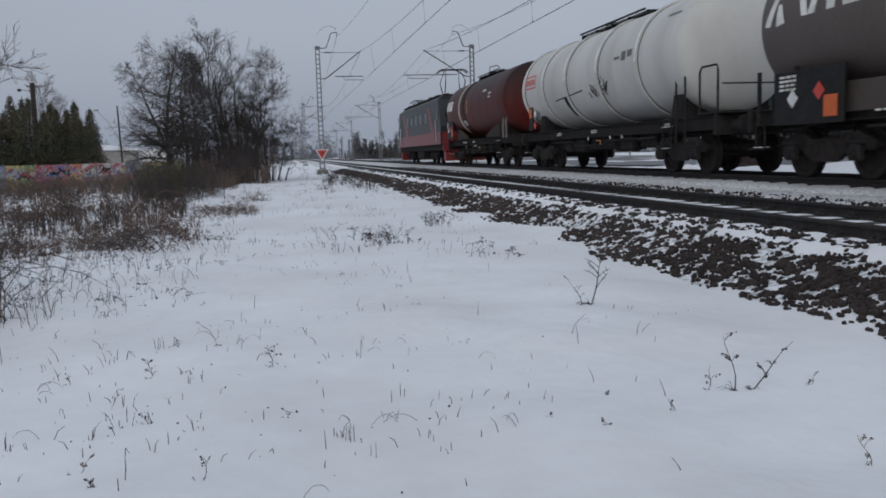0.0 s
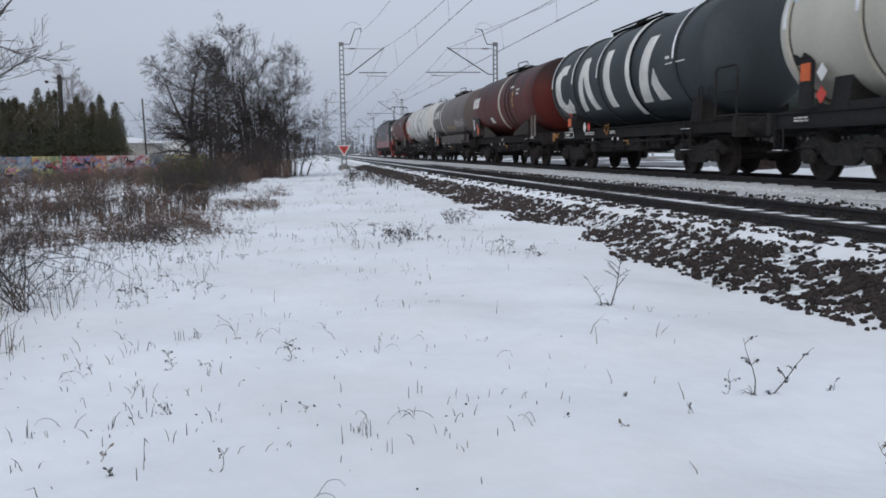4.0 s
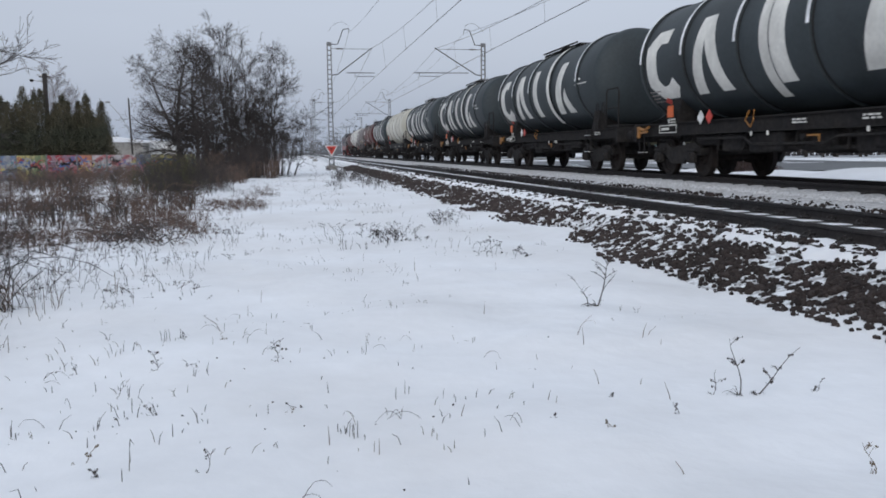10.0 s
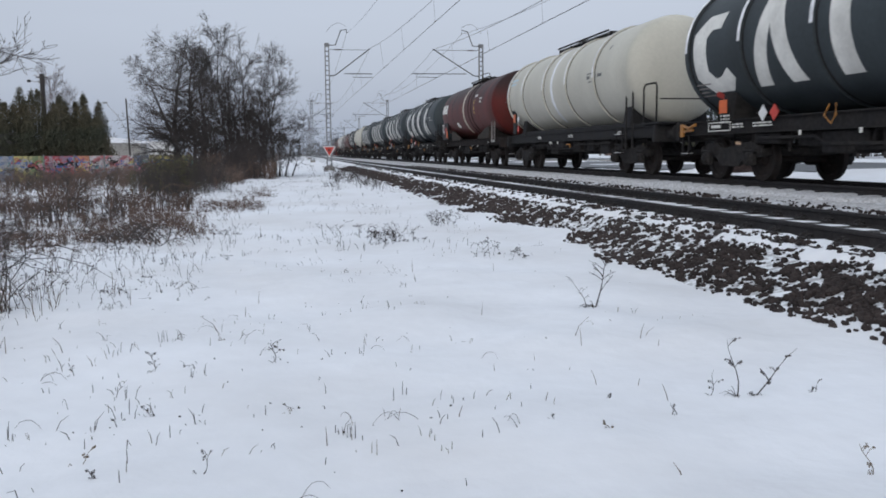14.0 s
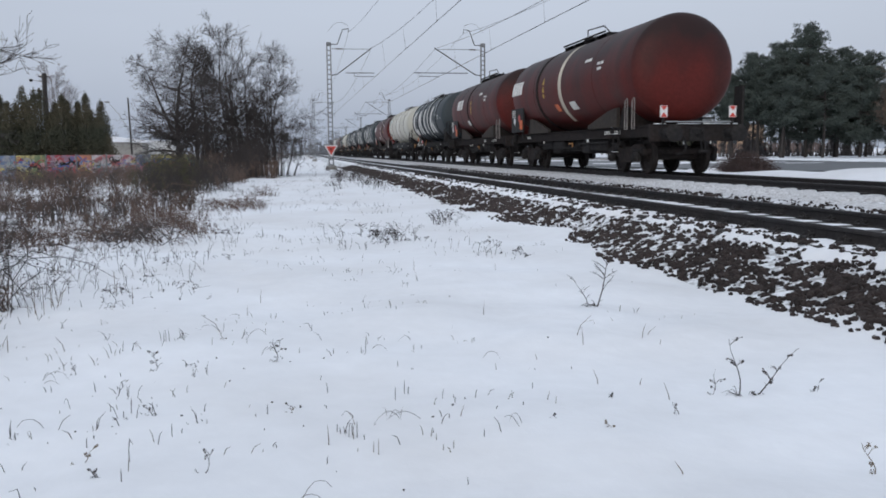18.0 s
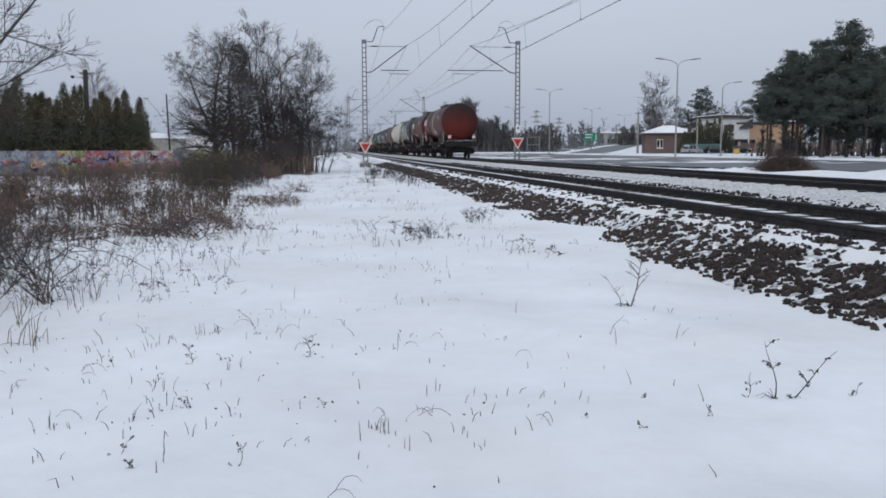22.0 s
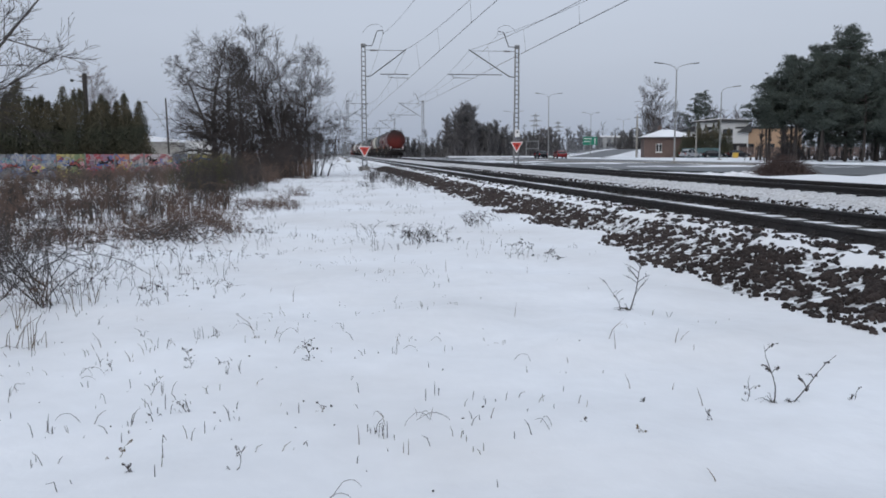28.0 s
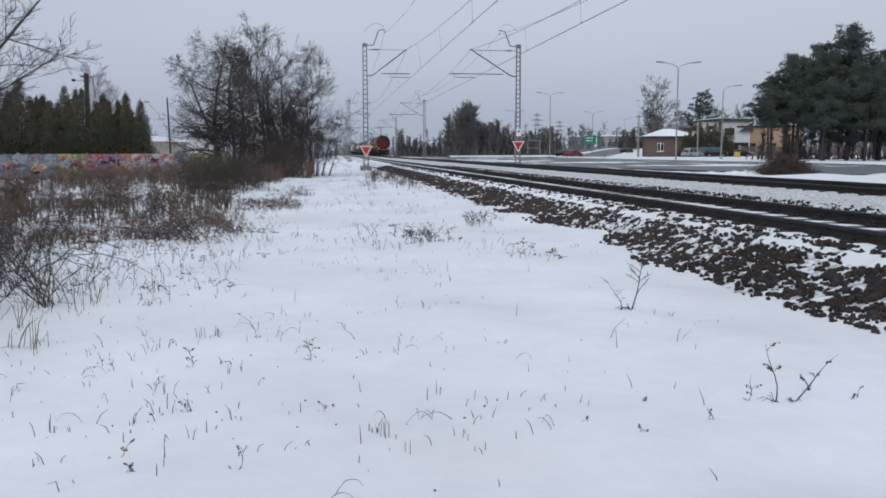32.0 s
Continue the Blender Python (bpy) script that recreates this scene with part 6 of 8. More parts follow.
def foot_place(rnd):
    x, y = -2.75 + rnd.gauss(0, 0.2), 6.2 + rnd.gauss(0, 0.5)
    return x, y, 1.0 if x < -0.385 * y - 0.05 else 0.0


def tall_place(rnd):
    return rnd.gauss(-4.6, 0.9), rnd.gauss(27.5, 2.2), 1.0


def left_place(rnd):
    y = rnd.uniform(12, 26)
    return -0.36 * y - 0.4 - abs(rnd.gauss(0, 1.6)), y, 0.6 + lump(y, y, 0.4, 6)


def edge_grove(rnd):
    return rnd.uniform(-7.4, -2.6), rnd.gauss(43.5, 1.8), 1.0


brush("dry_scrub", "dense brown tangle of dry brush standing in snow", TWIG_RED, 310, band_place, (0.3, 0.9), 3, (5, 8), 0.0085, 0.75, 0.4, 0.02)
brush("dark_scrub", "dark twiggy brush in the scrub", BARK, 140, band_place, (0.3, 1.05), 33, (4, 7), 0.0085, 0.7, 0.2, 0.018)
thicket("dry_stalks", "upright dead brown stalks standing in the scrub", TWIG, 1100, band_place, (0.3, 0.85), 40, 0.22, 0.0062)
thicket("dry_scrub", "tall straw-coloured dry grass in the scrub", STRAW, 900, scrub_place, (0.2, 0.5), 4, 0.9, 0.005)
brush("dark_scrub", "tall dark brush at the scrub's edge", BARK, 42, tall_place, (0.7, 1.5), 37, (5, 9), 0.006, 0.5, 0.2, 0.018)
brush("dry_scrub", "thick brown brush where the field ends", TWIG_RED, 44, left_place, (0.35, 0.85), 38, (5, 8), 0.006, 0.75, 0.4, 0.016)
brush("dark_scrub", "dark bramble canes where the field ends", BARK, 22, left_place, (0.35, 0.95), 39, (4, 8), 0.0065, 0.8, 0.3, 0.014)
brush("low_scrub", "low dry brown weeds and twigs poking through snow", TWIG_RED, 800, low_place, (0.08, 0.40), 9, (3, 7), 0.003, 0.9, 0.4, 0.012)
thicket("dry_stalks", "thin dark stalks where the scrub thins out", BARK, 620, fade_place, (0.05, 0.26), 42, 0.6, 0.0028)
brush("low_scrub", "sparse dark weeds where the scrub thins out", TWIG, 130, fade_place, (0.06, 0.3), 43, (2, 5), 0.0026, 0.9, 0.3, 0.01)
brush("brambles", "dark bramble thicket with dead leaves at the scrub's edge", BARK, 17, corner_place, (0.45, 0.95), 34, (7, 12), 0.0036, 0.9, 0.6, 0.013)
brush("brambles", "small bramble tangle with dead leaves in snow", TWIG_RED, 9, foot_place, (0.15, 0.42), 35, (4, 8), 0.003, 0.9, 0.6, 0.012)
brush("undergrowth", "dark twiggy undergrowth round the thicket trees", TWIG, 112, grove_place, (1.1, 3.3), 5, (5, 9), 0.008, 0.4, 0.1, 0.02)
brush("undergrowth", "brown brush at the foot of the thicket trees", TWIG_RED, 40, edge_grove, (0.6, 1.5), 36, (6, 10), 0.007, 0.5, 0.3, 0.02)
thicket("olive_shrub", "olive-green broom shrub in the scrub", OLIVE, 420, olive_place, (0.35, 1.3), 6, 0.35, 0.008)
thicket("dry_stalks", "thin dry stalks at the scrub's edge", TWIG_RED, 900, edge_place, (0.05, 0.2), 7, 0.8, 0.003)


def tufts(name, label, mat, count, seed, place, blades, tall, r, wide=0.05):
    rnd = random.Random(seed)
    g = Shape()
    made = 0
    while made < count:
        x, y, k = place(rnd)
        if k < rnd.random():
            continue
        made += 1
        for b in range(rnd.randint(*blades)):
            h = rnd.uniform(*tall)
            a = rnd.uniform(0, 6.28)
            x0, y0 = x + rnd.gauss(0, wide), y + rnd.gauss(0, wide)
            z = ground_z(x0, y0) - 0.01
            o = rnd.random() ** 1.6 * h
            bend = rnd.random() < 0.14
            p = [(x0, y0, z), (x0 + math.cos(a) * o * 0.4, y0 + math.sin(a) * o * 0.4, z + h * 0.7),
                 (x0 + math.cos(a) * o * (1.6 if bend else 1.0), y0 + math.sin(a) * o * (1.6 if bend else 1.0), z + h * (0.55 if bend else 1.0))]
            g.tube(p, [r, r * 0.9, r * 0.4], 3, False)
    return tagged(part(name, g, mat), label, "grass", "", "stuff")


tufts("grass_tufts", "short dry grass blades poking through the snow", GRASS, 170, 51, near_place, (1, 3), (0.012, 0.06), 0.0020)
tufts("grass_tufts", "dark stubs of stalks poking through the snow", BARK, 340, 56, near_place, (1, 2), (0.012, 0.075), 0.0023, 0.03)
tufts("grass_tufts", "dry straw blades poking through the snow", STRAW, 60, 52, near_place, (1, 3), (0.02, 0.08), 0.0018)
tufts("grass_tufts", "dark dense grass clumps poking through the snow", BARK, 80, 55, near_place, (4, 9), (0.012, 0.085), 0.0021, 0.04)


def bent_blades(count, seed):
    """Long blades that snow has bent over, both ends near the ground."""
    rnd = random.Random(seed)
    g = Shape()
    made = 0
    while made < count:
        x, y, k = near_place(rnd)
        if k < rnd.random():
            continue
        made += 1
        for b in range(rnd.choice((1, 1, 2, 3))):
            a, ln, h = rnd.gauss(0, 0.7) + (math.pi if rnd.random() < 0.5 else 0), rnd.uniform(0.05, 0.18), rnd.uniform(0.02, 0.06)
            x0, y0 = x + rnd.gauss(0, 0.04), y + rnd.gauss(0, 0.04)
            z = ground_z(x0, y0) - 0.01
            g.tube([(x0 + math.cos(a) * ln * u, y0 + math.sin(a) * ln * u, z + 4 * h * u * (1 - rnd.uniform(0.85, 0.95) * u)) for u in (0, 0.2, 0.4, 0.6, 0.8, 1.0)], [0.0015, 0.0015, 0.0014, 0.0013, 0.0011, 0.0008], 3, False)
    return tagged(part("bent_grass", g, TWIG), "dry blades bent over into the snow", "grass", "", "stuff")


def crumbs(count, seed):
    """Dead leaves and seed heads lying on the snow."""
    rnd = random.Random(seed)
    g = Shape()
    made = 0
    while made < count:
        x, y, k = near_place(rnd)
        if k < rnd.random():
            continue
        made += 1
        r = rnd.uniform(0.002, 0.0065)
        z = ground_z(x, y) + r * 0.3
        g.box((x, y, z), (r * rnd.uniform(1, 2.6), r * rnd.uniform(1, 2), r * rnd.uniform(0.6, 1.6)), Matrix.Rotation(rnd.uniform(0, 3), 3, "Z") @ Matrix.Rotation(rnd.uniform(0, 3), 3, "Y"), r * 0.25)
    return tagged(part("plant_crumbs", g, TWIG), "dead leaf crumbs and seed heads on the snow", "plant litter", "", "stuff")


bent_blades(60, 57)
crumbs(170, 58)


def field_place(rnd):
    y = 11 + rnd.random() * 45
    x = rnd.uniform(-2.6 - 0.03 * y, near_track(y) - 2.9)
    return x, y, 0.3 + 0.9 * lump(x, y, 0.4, 44)


tufts("grass_tufts", "dry grass scattered over the snowy field", TWIG, 300, 53, field_place, (1, 5), (0.03, 0.12), 0.0035, 0.12)


def bush_by_mast(rnd):
    y = rnd.choice((30, 36, 40, 46, 58)) + rnd.gauss(0, 1.2)
    return near_track(y) - 3.6 + rnd.gauss(0, 0.5), y, 1.0


WEED_SPOTS = ((1.5, 33.0), (2.05, 28.5), (2.05, 15.0), (0.95, 11.7), (2.1, 10.1), (0.7, 12.6), (0.0, 31.0))


def weed_spot(rnd):
    x, y = rnd.choice(WEED_SPOTS)
    return x + rnd.gauss(0, 0.14), y + rnd.gauss(0, 0.2), 1.0


brush("dry_weeds", "small dark dry weeds scattered over the snowy field", BARK, 30, weed_spot, (0.1, 0.34), 44, (3, 6), 0.0032, 0.9, 0.5, 0.012)
brush("dry_stalks", "low dry weeds beside the ballast", TWIG, 46, bush_by_mast, (0.2, 0.65), 8, (3, 7), 0.006, 0.7, 0.3, 0.015)


def stalk(name, x, y, height, seed, label, side, lean=(0.1, 0), r=0.006, mat=TWIG):
    """A lone woody stalk with side twigs."""
    t = thing(name, pose(x, y, ground_z(x, y) - 0.03), label, "sapling", "lone stalks")
    rnd = random.Random(seed)
    stem, twigs = Shape(), Shape()
    pts = [Vector((lean[0] * height * u ** 1.4 + 0.02 * math.sin(5 * u), lean[1] * height * u, height * u)) for u in [i / 6 for i in range(7)]]
    stem.tube(pts, [r * (1.0 - 0.75 * i / 6) for i in range(7)], 6)
    for k in range(side):
        u = rnd.uniform(0.2, 0.95)
        i = min(5, int(u * 6))
        b = pts[i].lerp(pts[i + 1], u * 6 - i)
        a = 0.2 * rnd.gauss(0, 1) + (0 if k % 2 else math.pi)
        d = Vector((math.cos(a), math.sin(a), rnd.uniform(0.5, 1.3))).normalized()
        q = b + d * height * rnd.uniform(0.12, 0.36)
        twigs.tube([b, b.lerp(q, 0.5) + Vector((0, 0, 0.01)), q], [r * 0.5, r * 0.4, r * 0.2], 4)
        if name == "dead_weed" and rnd.random() < 0.75:
            for j in range(3):
                c = b.lerp(q, rnd.uniform(0.6, 1.05)) + Vector((rnd.gauss(0, r), rnd.gauss(0, r), rnd.gauss(0, r)))
                twigs.box(tuple(c), (r * rnd.uniform(1.2, 2.8), r * rnd.uniform(1.2, 2.4), r * rnd.uniform(1.5, 3.2)), Matrix.Rotation(rnd.uniform(0, 3), 3, "Y"), r * 0.4)
        for j in range(2):
            c = b.lerp(q, rnd.uniform(0.4, 0.9))
            twigs.tube([c, c + Vector((rnd.gauss(0, 1), rnd.gauss(0, 1), rnd.uniform(0.2, 1))).normalized() * height * 0.07], [r * 0.3, r * 0.15], 3)
    for k in range(9 if height > 0.2 else 3):
        a = rnd.uniform(0, 6.28)
        e = Vector((math.cos(a), math.sin(a), rnd.uniform(0.2, 1.4))).normalized() * height * rnd.uniform(0.08, 0.3)
        twigs.tube([(0, 0, 0.03), tuple(e * 0.6 + Vector((0, 0, 0.03))), tuple(e)], [r * 0.5, r * 0.4, r * 0.2], 3)
    part("stem", stem, mat, t)
    part("twig_spray", twigs, mat, t)["kind"] = "stuff"
    return t


stalk("sapling", 2.10, 6.50, 0.50, 61, "thin bare sapling standing in the snow", 12, (0.28, 0))
stalk("sapling", 2.02, 6.50, 0.26, 62, "thin bare sapling standing in the snow", 6, (-0.35, 0), 0.004)
stalk("dead_weed", 2.06, 4.02, 0.33, 63, "dead brown weed stalk with curled seed heads", 5, (-0.12, 0), 0.004)
stalk("dead_weed", 2.14, 4.00, 0.27, 64, "dead brown weed stalk with curled seed heads", 8, (0.95, 0), 0.004)
stalk("dead_weed", 1.92, 4.05, 0.16, 65, "dead brown weed stalk with curled seed heads", 3, (0.3, 0), 0.003)
stalk("dead_weed", -0.36, 5.10, 0.17, 66, "dead brown weed stalk in the snow", 6, (0.1, 0), 0.0035)
stalk("dead_weed", 2.45, 4.0, 0.09, 67, "small dead weed in the snow", 3, (0.9, 0), 0.003)

for k, (x, y, h, lean, n) in enumerate(((-0.92, 3.25, 0.06, 0.3, 7), (-1.06, 3.5, 0.10, 1.1, 4), (-0.53, 3.24, 0.12, 0.7, 3), (-0.89, 4.08, 0.09, 0.2, 4), (-0.24, 4.05, 0.05, 1.2, 3), (-0.17, 4.15, 0.05, -1.0, 3), (0.98, 3.68, 0.05, 0.8, 4), (1.19, 3.5, 0.06, 0.2, 3),
                                      (1.60, 3.74, 0.09, 0.1, 3), (1.38, 4.05, 0.05, 0.5, 4), (2.08, 2.95, 0.16, -0.2, 6), (-1.50, 4.99, 0.10, 0.4, 5), (-1.05, 5.02, 0.15, 0.2, 8), (-0.75, 5.7, 0.08, 0.3, 5))):
    stalk("dead_weed", x, y, h, 610 + k, "small dead brown weed in the snow", n, (lean, 0), 0.0028, STRAW if k % 3 == 1 else TWIG)

# fallen brush and bramble arches at the scrub's edge
rnd = random.Random(71)
g = Shape()
for k in range(46):
    x, y = -2.75 + rnd.gauss(0, 0.35), 12.4 + rnd.gauss(0, 0.5)
    a = rnd.gauss(0.0, 0.5) + (math.pi if rnd.random() < 0.5 else 0)
    ln = rnd.uniform(0.3, 0.8)
    z = ground_z(x, y)
    hh = rnd.uniform(0.05, 0.3)
    g.tube([(x + math.cos(a) * ln * u, y + math.sin(a) * ln * 0.8 * u + 0.05 * math.sin(5 * u + k), z + 0.02 + 4 * hh * u * (1 - 0.92 * u)) for u in [i / 5 for i in range(6)]], [0.006, 0.0056, 0.005, 0.004, 0.003, 0.002], 4)
tagged(part("fallen_branches", g, TWIG), "tangle of fallen dark branches lying in snow", "branches", "", "stuff")
g = Shape()
for k in range(60):
    x, y = -4.4 + rnd.gauss(0, 0.9), 7.8 + rnd.gauss(0, 1.1)
    if x > -0.33 * y - 0.35:
        continue
    a = rnd.uniform(-0.9, 0.9)
    ln, h = rnd.uniform(0.4, 1.3), rnd.uniform(0.25, 0.75)
    z = ground_z(x, y) - 0.03
    pts = [(x + math.cos(a) * ln * u, y + math.sin(a) * ln * u, z + 4 * h * u * (1 - 0.86 * u)) for u in [i / 6 for i in range(7)]]
    g.tube(pts, [0.0045, 0.0043, 0.004, 0.0035, 0.003, 0.0025, 0.0015], 4)
tagged(part("brambles", g, TWIG), "arching dark bramble canes in snow", "brambles", "", "stuff")
g = Shape()
for k in range(22):
    x, y = -2.62 + rnd.gauss(0, 0.07), 7.1 + rnd.gauss(0, 0.12)
    a = rnd.gauss(math.pi, 0.55) if k % 5 else rnd.gauss(0.2, 0.4)
    ln, h = rnd.uniform(0.5, 1.5) * (1 if k % 5 else 0.45), rnd.uniform(0.25, 0.62)
    z = ground_z(x, y) - 0.03
    pts = [Vector((x + math.cos(a) * ln * u, y + math.sin(a) * ln * u, z + 4 * h * u * (1 - 0.8 * u))) for u in [i / 7 for i in range(8)]]
    pts = [p + Vector((rnd.gauss(0, 0.03), rnd.gauss(0, 0.03), rnd.gauss(0, 0.02))) if 0 < i < 7 else p for i, p in enumerate(pts)]
    g.tube(pts, [0.0042, 0.004, 0.0037, 0.0033, 0.0029, 0.0024, 0.0019, 0.0012], 4)
    for q in range(15):
        i = rnd.randint(1, 6)
        e = pts[i] + Vector((rnd.gauss(0, 0.7), rnd.gauss(0, 0.7), rnd.gauss(0.5, 0.5))).normalized() * rnd.uniform(0.06, 0.24)
        g.tube([pts[i], pts[i].lerp(e, 0.5) + Vector((rnd.gauss(0, 0.015), 0, 0.01)), e], [0.0022, 0.0018, 0.0011], 3, False)
tagged(part("brambles", g, BARK), "arching dark bramble canes springing from one root", "brambles", "", "stuff")
tufts("grass_tufts", "dry straw tufts under the brambles", STRAW, 90, 54, lambda q: (-4.0 + q.gauss(0, 0.8), 7.0 + q.gauss(0, 0.9), 1.0), (3, 7), (0.08, 0.3), 0.003)

# ---- tree whose limbs reach in from the side ----
tree = thing("bare_tree", pose(-9.3, 15.6, ground_z(-9.3, 15.6) - 0.1), "bare tree with long spreading limbs at the field's edge", "tree", "bare trees")
rnd = random.Random(91)
trunk, crown = Shape(), Shape()
trunk.tube([(0, 0, 0), (0.25, 0, 1.1), (0.8, -0.1, 2.0), (1.1, -0.1, 3.2), (1.3, 0, 5.0), (1.4, 0, 6.6)], [0.2, 0.17, 0.15, 0.11, 0.07, 0.03], 9)
for b, e, r in (((0.7, -0.1, 1.75), (4.2, -0.6, 4.2), 0.055), ((0.85, -0.1, 2.1), (3.3, -0.4, 4.6), 0.045), ((0.95, -0.1, 2.6), (2.6, -0.5, 5.2), 0.04), ((1.0, -0.1, 2.9), (1.9, 0.6, 5.8), 0.035),
                ((1.15, -0.05, 3.6), (3.4, 0.5, 5.2), 0.04), ((0.9, -0.1, 2.3), (3.9, 0.9, 3.3), 0.03), ((1.2, 0, 4.2), (-0.6, 0.5, 6.4), 0.035), ((0.6, 0, 1.8), (-1.2, -0.6, 3.8), 0.04)):
    b, e = Vector(b), Vector(e)
    pts = [b.lerp(e, u) + Vector((0, 0, -0.45 * math.sin(math.pi * u) * (e.x - b.x) / 3.5 + 0.05 * math.sin(9 * u))) for u in [i / 8 for i in range(9)]]
    crown.tube(pts, [r * (1 - 0.82 * i / 8) for i in range(9)], 6, False)
    for k in range(17):
        u = rnd.uniform(0.12, 1.0)
        i = min(7, int(u * 8))
        c = pts[i].lerp(pts[i + 1], u * 8 - i)
        d = ((pts[i + 1] - pts[i]).normalized() + Vector((rnd.gauss(0, 0.45), rnd.gauss(0, 0.4), rnd.gauss(0.25, 0.5)))).normalized()
        grow(rnd, crown, c, d, rnd.uniform(0.7, 1.7) * (1.15 - 0.4 * u), max(0.007, r * 0.38 * (1 - 0.5 * u)), 2, ((0, 0, 6, 4), 0.03, 0.7, 0.0045, 0.10))
part("trunk", trunk, BARK, tree, "", True)
part("crown", crown, TWIG, tree, "bare spreading limbs and twigs")



# ---- fence, hedge and yards beyond the scrub ----
FENCE_Y = 62.0
fence = thing("concrete_fence", pose(0, FENCE_Y, 0), "concrete panel fence covered in colourful graffiti", "fence")
GRAFF = [material("graffiti_" + nm, c, 0.7, vary=0.25, dirt=d, amount=0.9, dirt_scale=2.4, spread=0.09, fine=3) for nm, c, d in (
    ("blue", (0.092, 0.126, 0.202), (0.202, 0.202, 0.210)), ("grey", (0.143, 0.147, 0.160), (0.067, 0.084, 0.126)), ("yellow", (0.311, 0.269, 0.101), (0.084, 0.092, 0.084)),
    ("red", (0.244, 0.038, 0.050), (0.151, 0.109, 0.151)), ("orange", (0.302, 0.134, 0.084), (0.210, 0.071, 0.063)), ("pale", (0.302, 0.286, 0.294), (0.252, 0.067, 0.076)), ("green", (0.101, 0.134, 0.067), (0.252, 0.218, 0.109)))]
PANELS = "pale blue grey blue grey blue yellow green red red orange pale pale pale grey yellow yellow green".split()
NAMES = ["blue", "grey", "yellow", "red", "orange", "pale", "green"]
FENCE_POST = material("fence_post", (0.13, 0.135, 0.14), 0.85, vary=0.2, dirt=(0.08, 0.08, 0.085), amount=0.6)
x0 = -27.4
for k, nm in enumerate(PANELS):
    g0 = ground_z(x0 + 0.5, FENCE_Y)
    for row in range(4):
        mat = GRAFF[NAMES.index(nm)]
        part("panel", Shape().box((x0 + 0.5, 0, -0.26 + 0.43 * row), (0.97, 0.06, 0.42), None, 0.012), mat, fence)
    if k % 2 == 0:
        part("post", Shape().box((x0, 0, 0.32), (0.10, 0.12, 2.0), None, 0.02), FENCE_POST, fence)
    x0 += 1.0


INK = {"white": material("ink_white", (0.25, 0.25, 0.26), 0.6), "black": PANEL_DARK, "blue": material("ink_blue", (0.05, 0.09, 0.24), 0.6), "red": material("ink_red", (0.26, 0.05, 0.05), 0.6), "pink": material("ink_pink", (0.42, 0.16, 0.22), 0.6), "yellow": material("ink_yellow", (0.45, 0.38, 0.10), 0.6), "teal": material("ink_teal", (0.06, 0.20, 0.22), 0.6)}
rnd = random.Random(83)
inks = "white black blue white black red black yellow white pink blue black white teal red white black blue".split()
for k in range(110):
    g = Shape()
    xc, zc = -27.0 + 18.6 * (k + 0.5) / 110 + rnd.gauss(0, 0.2), rnd.uniform(0.05, 0.95)
    w, h = rnd.uniform(0.2, 0.7), rnd.uniform(0.2, 0.42)
    ph, n = rnd.uniform(0, 6), rnd.uniform(1.2, 3.4)
    pts = [(xc - w + 2 * w * u + 0.16 * math.sin(9 * u * n + ph), -0.036 - 0.0007 * (k % 7), zc + h * math.sin(6.28 * n * u + ph) * (0.6 + 0.4 * math.sin(5 * u + k))) for u in [i / 26 for i in range(27)]]
    thick = rnd.choice((0.015, 0.02, 0.03, 0.045))
    rows = []
    for i, p in enumerate(pts):
        q0, q1 = pts[max(0, i - 1)], pts[min(26, i + 1)]
        d = Vector((q1[0] - q0[0], 0, q1[2] - q0[2]))
        nn = Vector((-d.z, 0, d.x)).normalized() * thick if d.length > 1e-6 else Vector((0, 0, thick))
        rows.append([(p[0] - nn.x, p[1], p[2] - nn.z), (p[0] + nn.x, p[1], p[2] + nn.z)])
    g.quad_grid(rows)
    part("graffiti_tag", g, INK[inks[k % len(inks)]], fence)


def spray(rnd, g, c, size, n, flat=0.5, thin=1.0, fine=1.0):
    """A clump of needle sprays: small slanting triangles about a point."""
    for k in range(n):
        d = Vector((rnd.gauss(0, 1), rnd.gauss(0, 1), rnd.gauss(0.15, flat)))
        d.normalize()
        p = c + d * size * rnd.random() ** 0.5
        e = (d + Vector((rnd.gauss(0, 0.5), rnd.gauss(0, 0.5), rnd.gauss(0.2, 0.4)))).normalized() * size * fine * rnd.uniform(0.25, 0.55)
        s = d.cross(Vector((rnd.gauss(0, 1), rnd.gauss(0, 1), rnd.gauss(0, 1)))).normalized() * size * fine * rnd.uniform(0.06, 0.16) * thin
        n0 = len(g.v)
        g.v.extend([tuple(p - s), tuple(p + s), tuple(p + e)])
        g.f.append((n0, n0 + 1, n0 + 2))


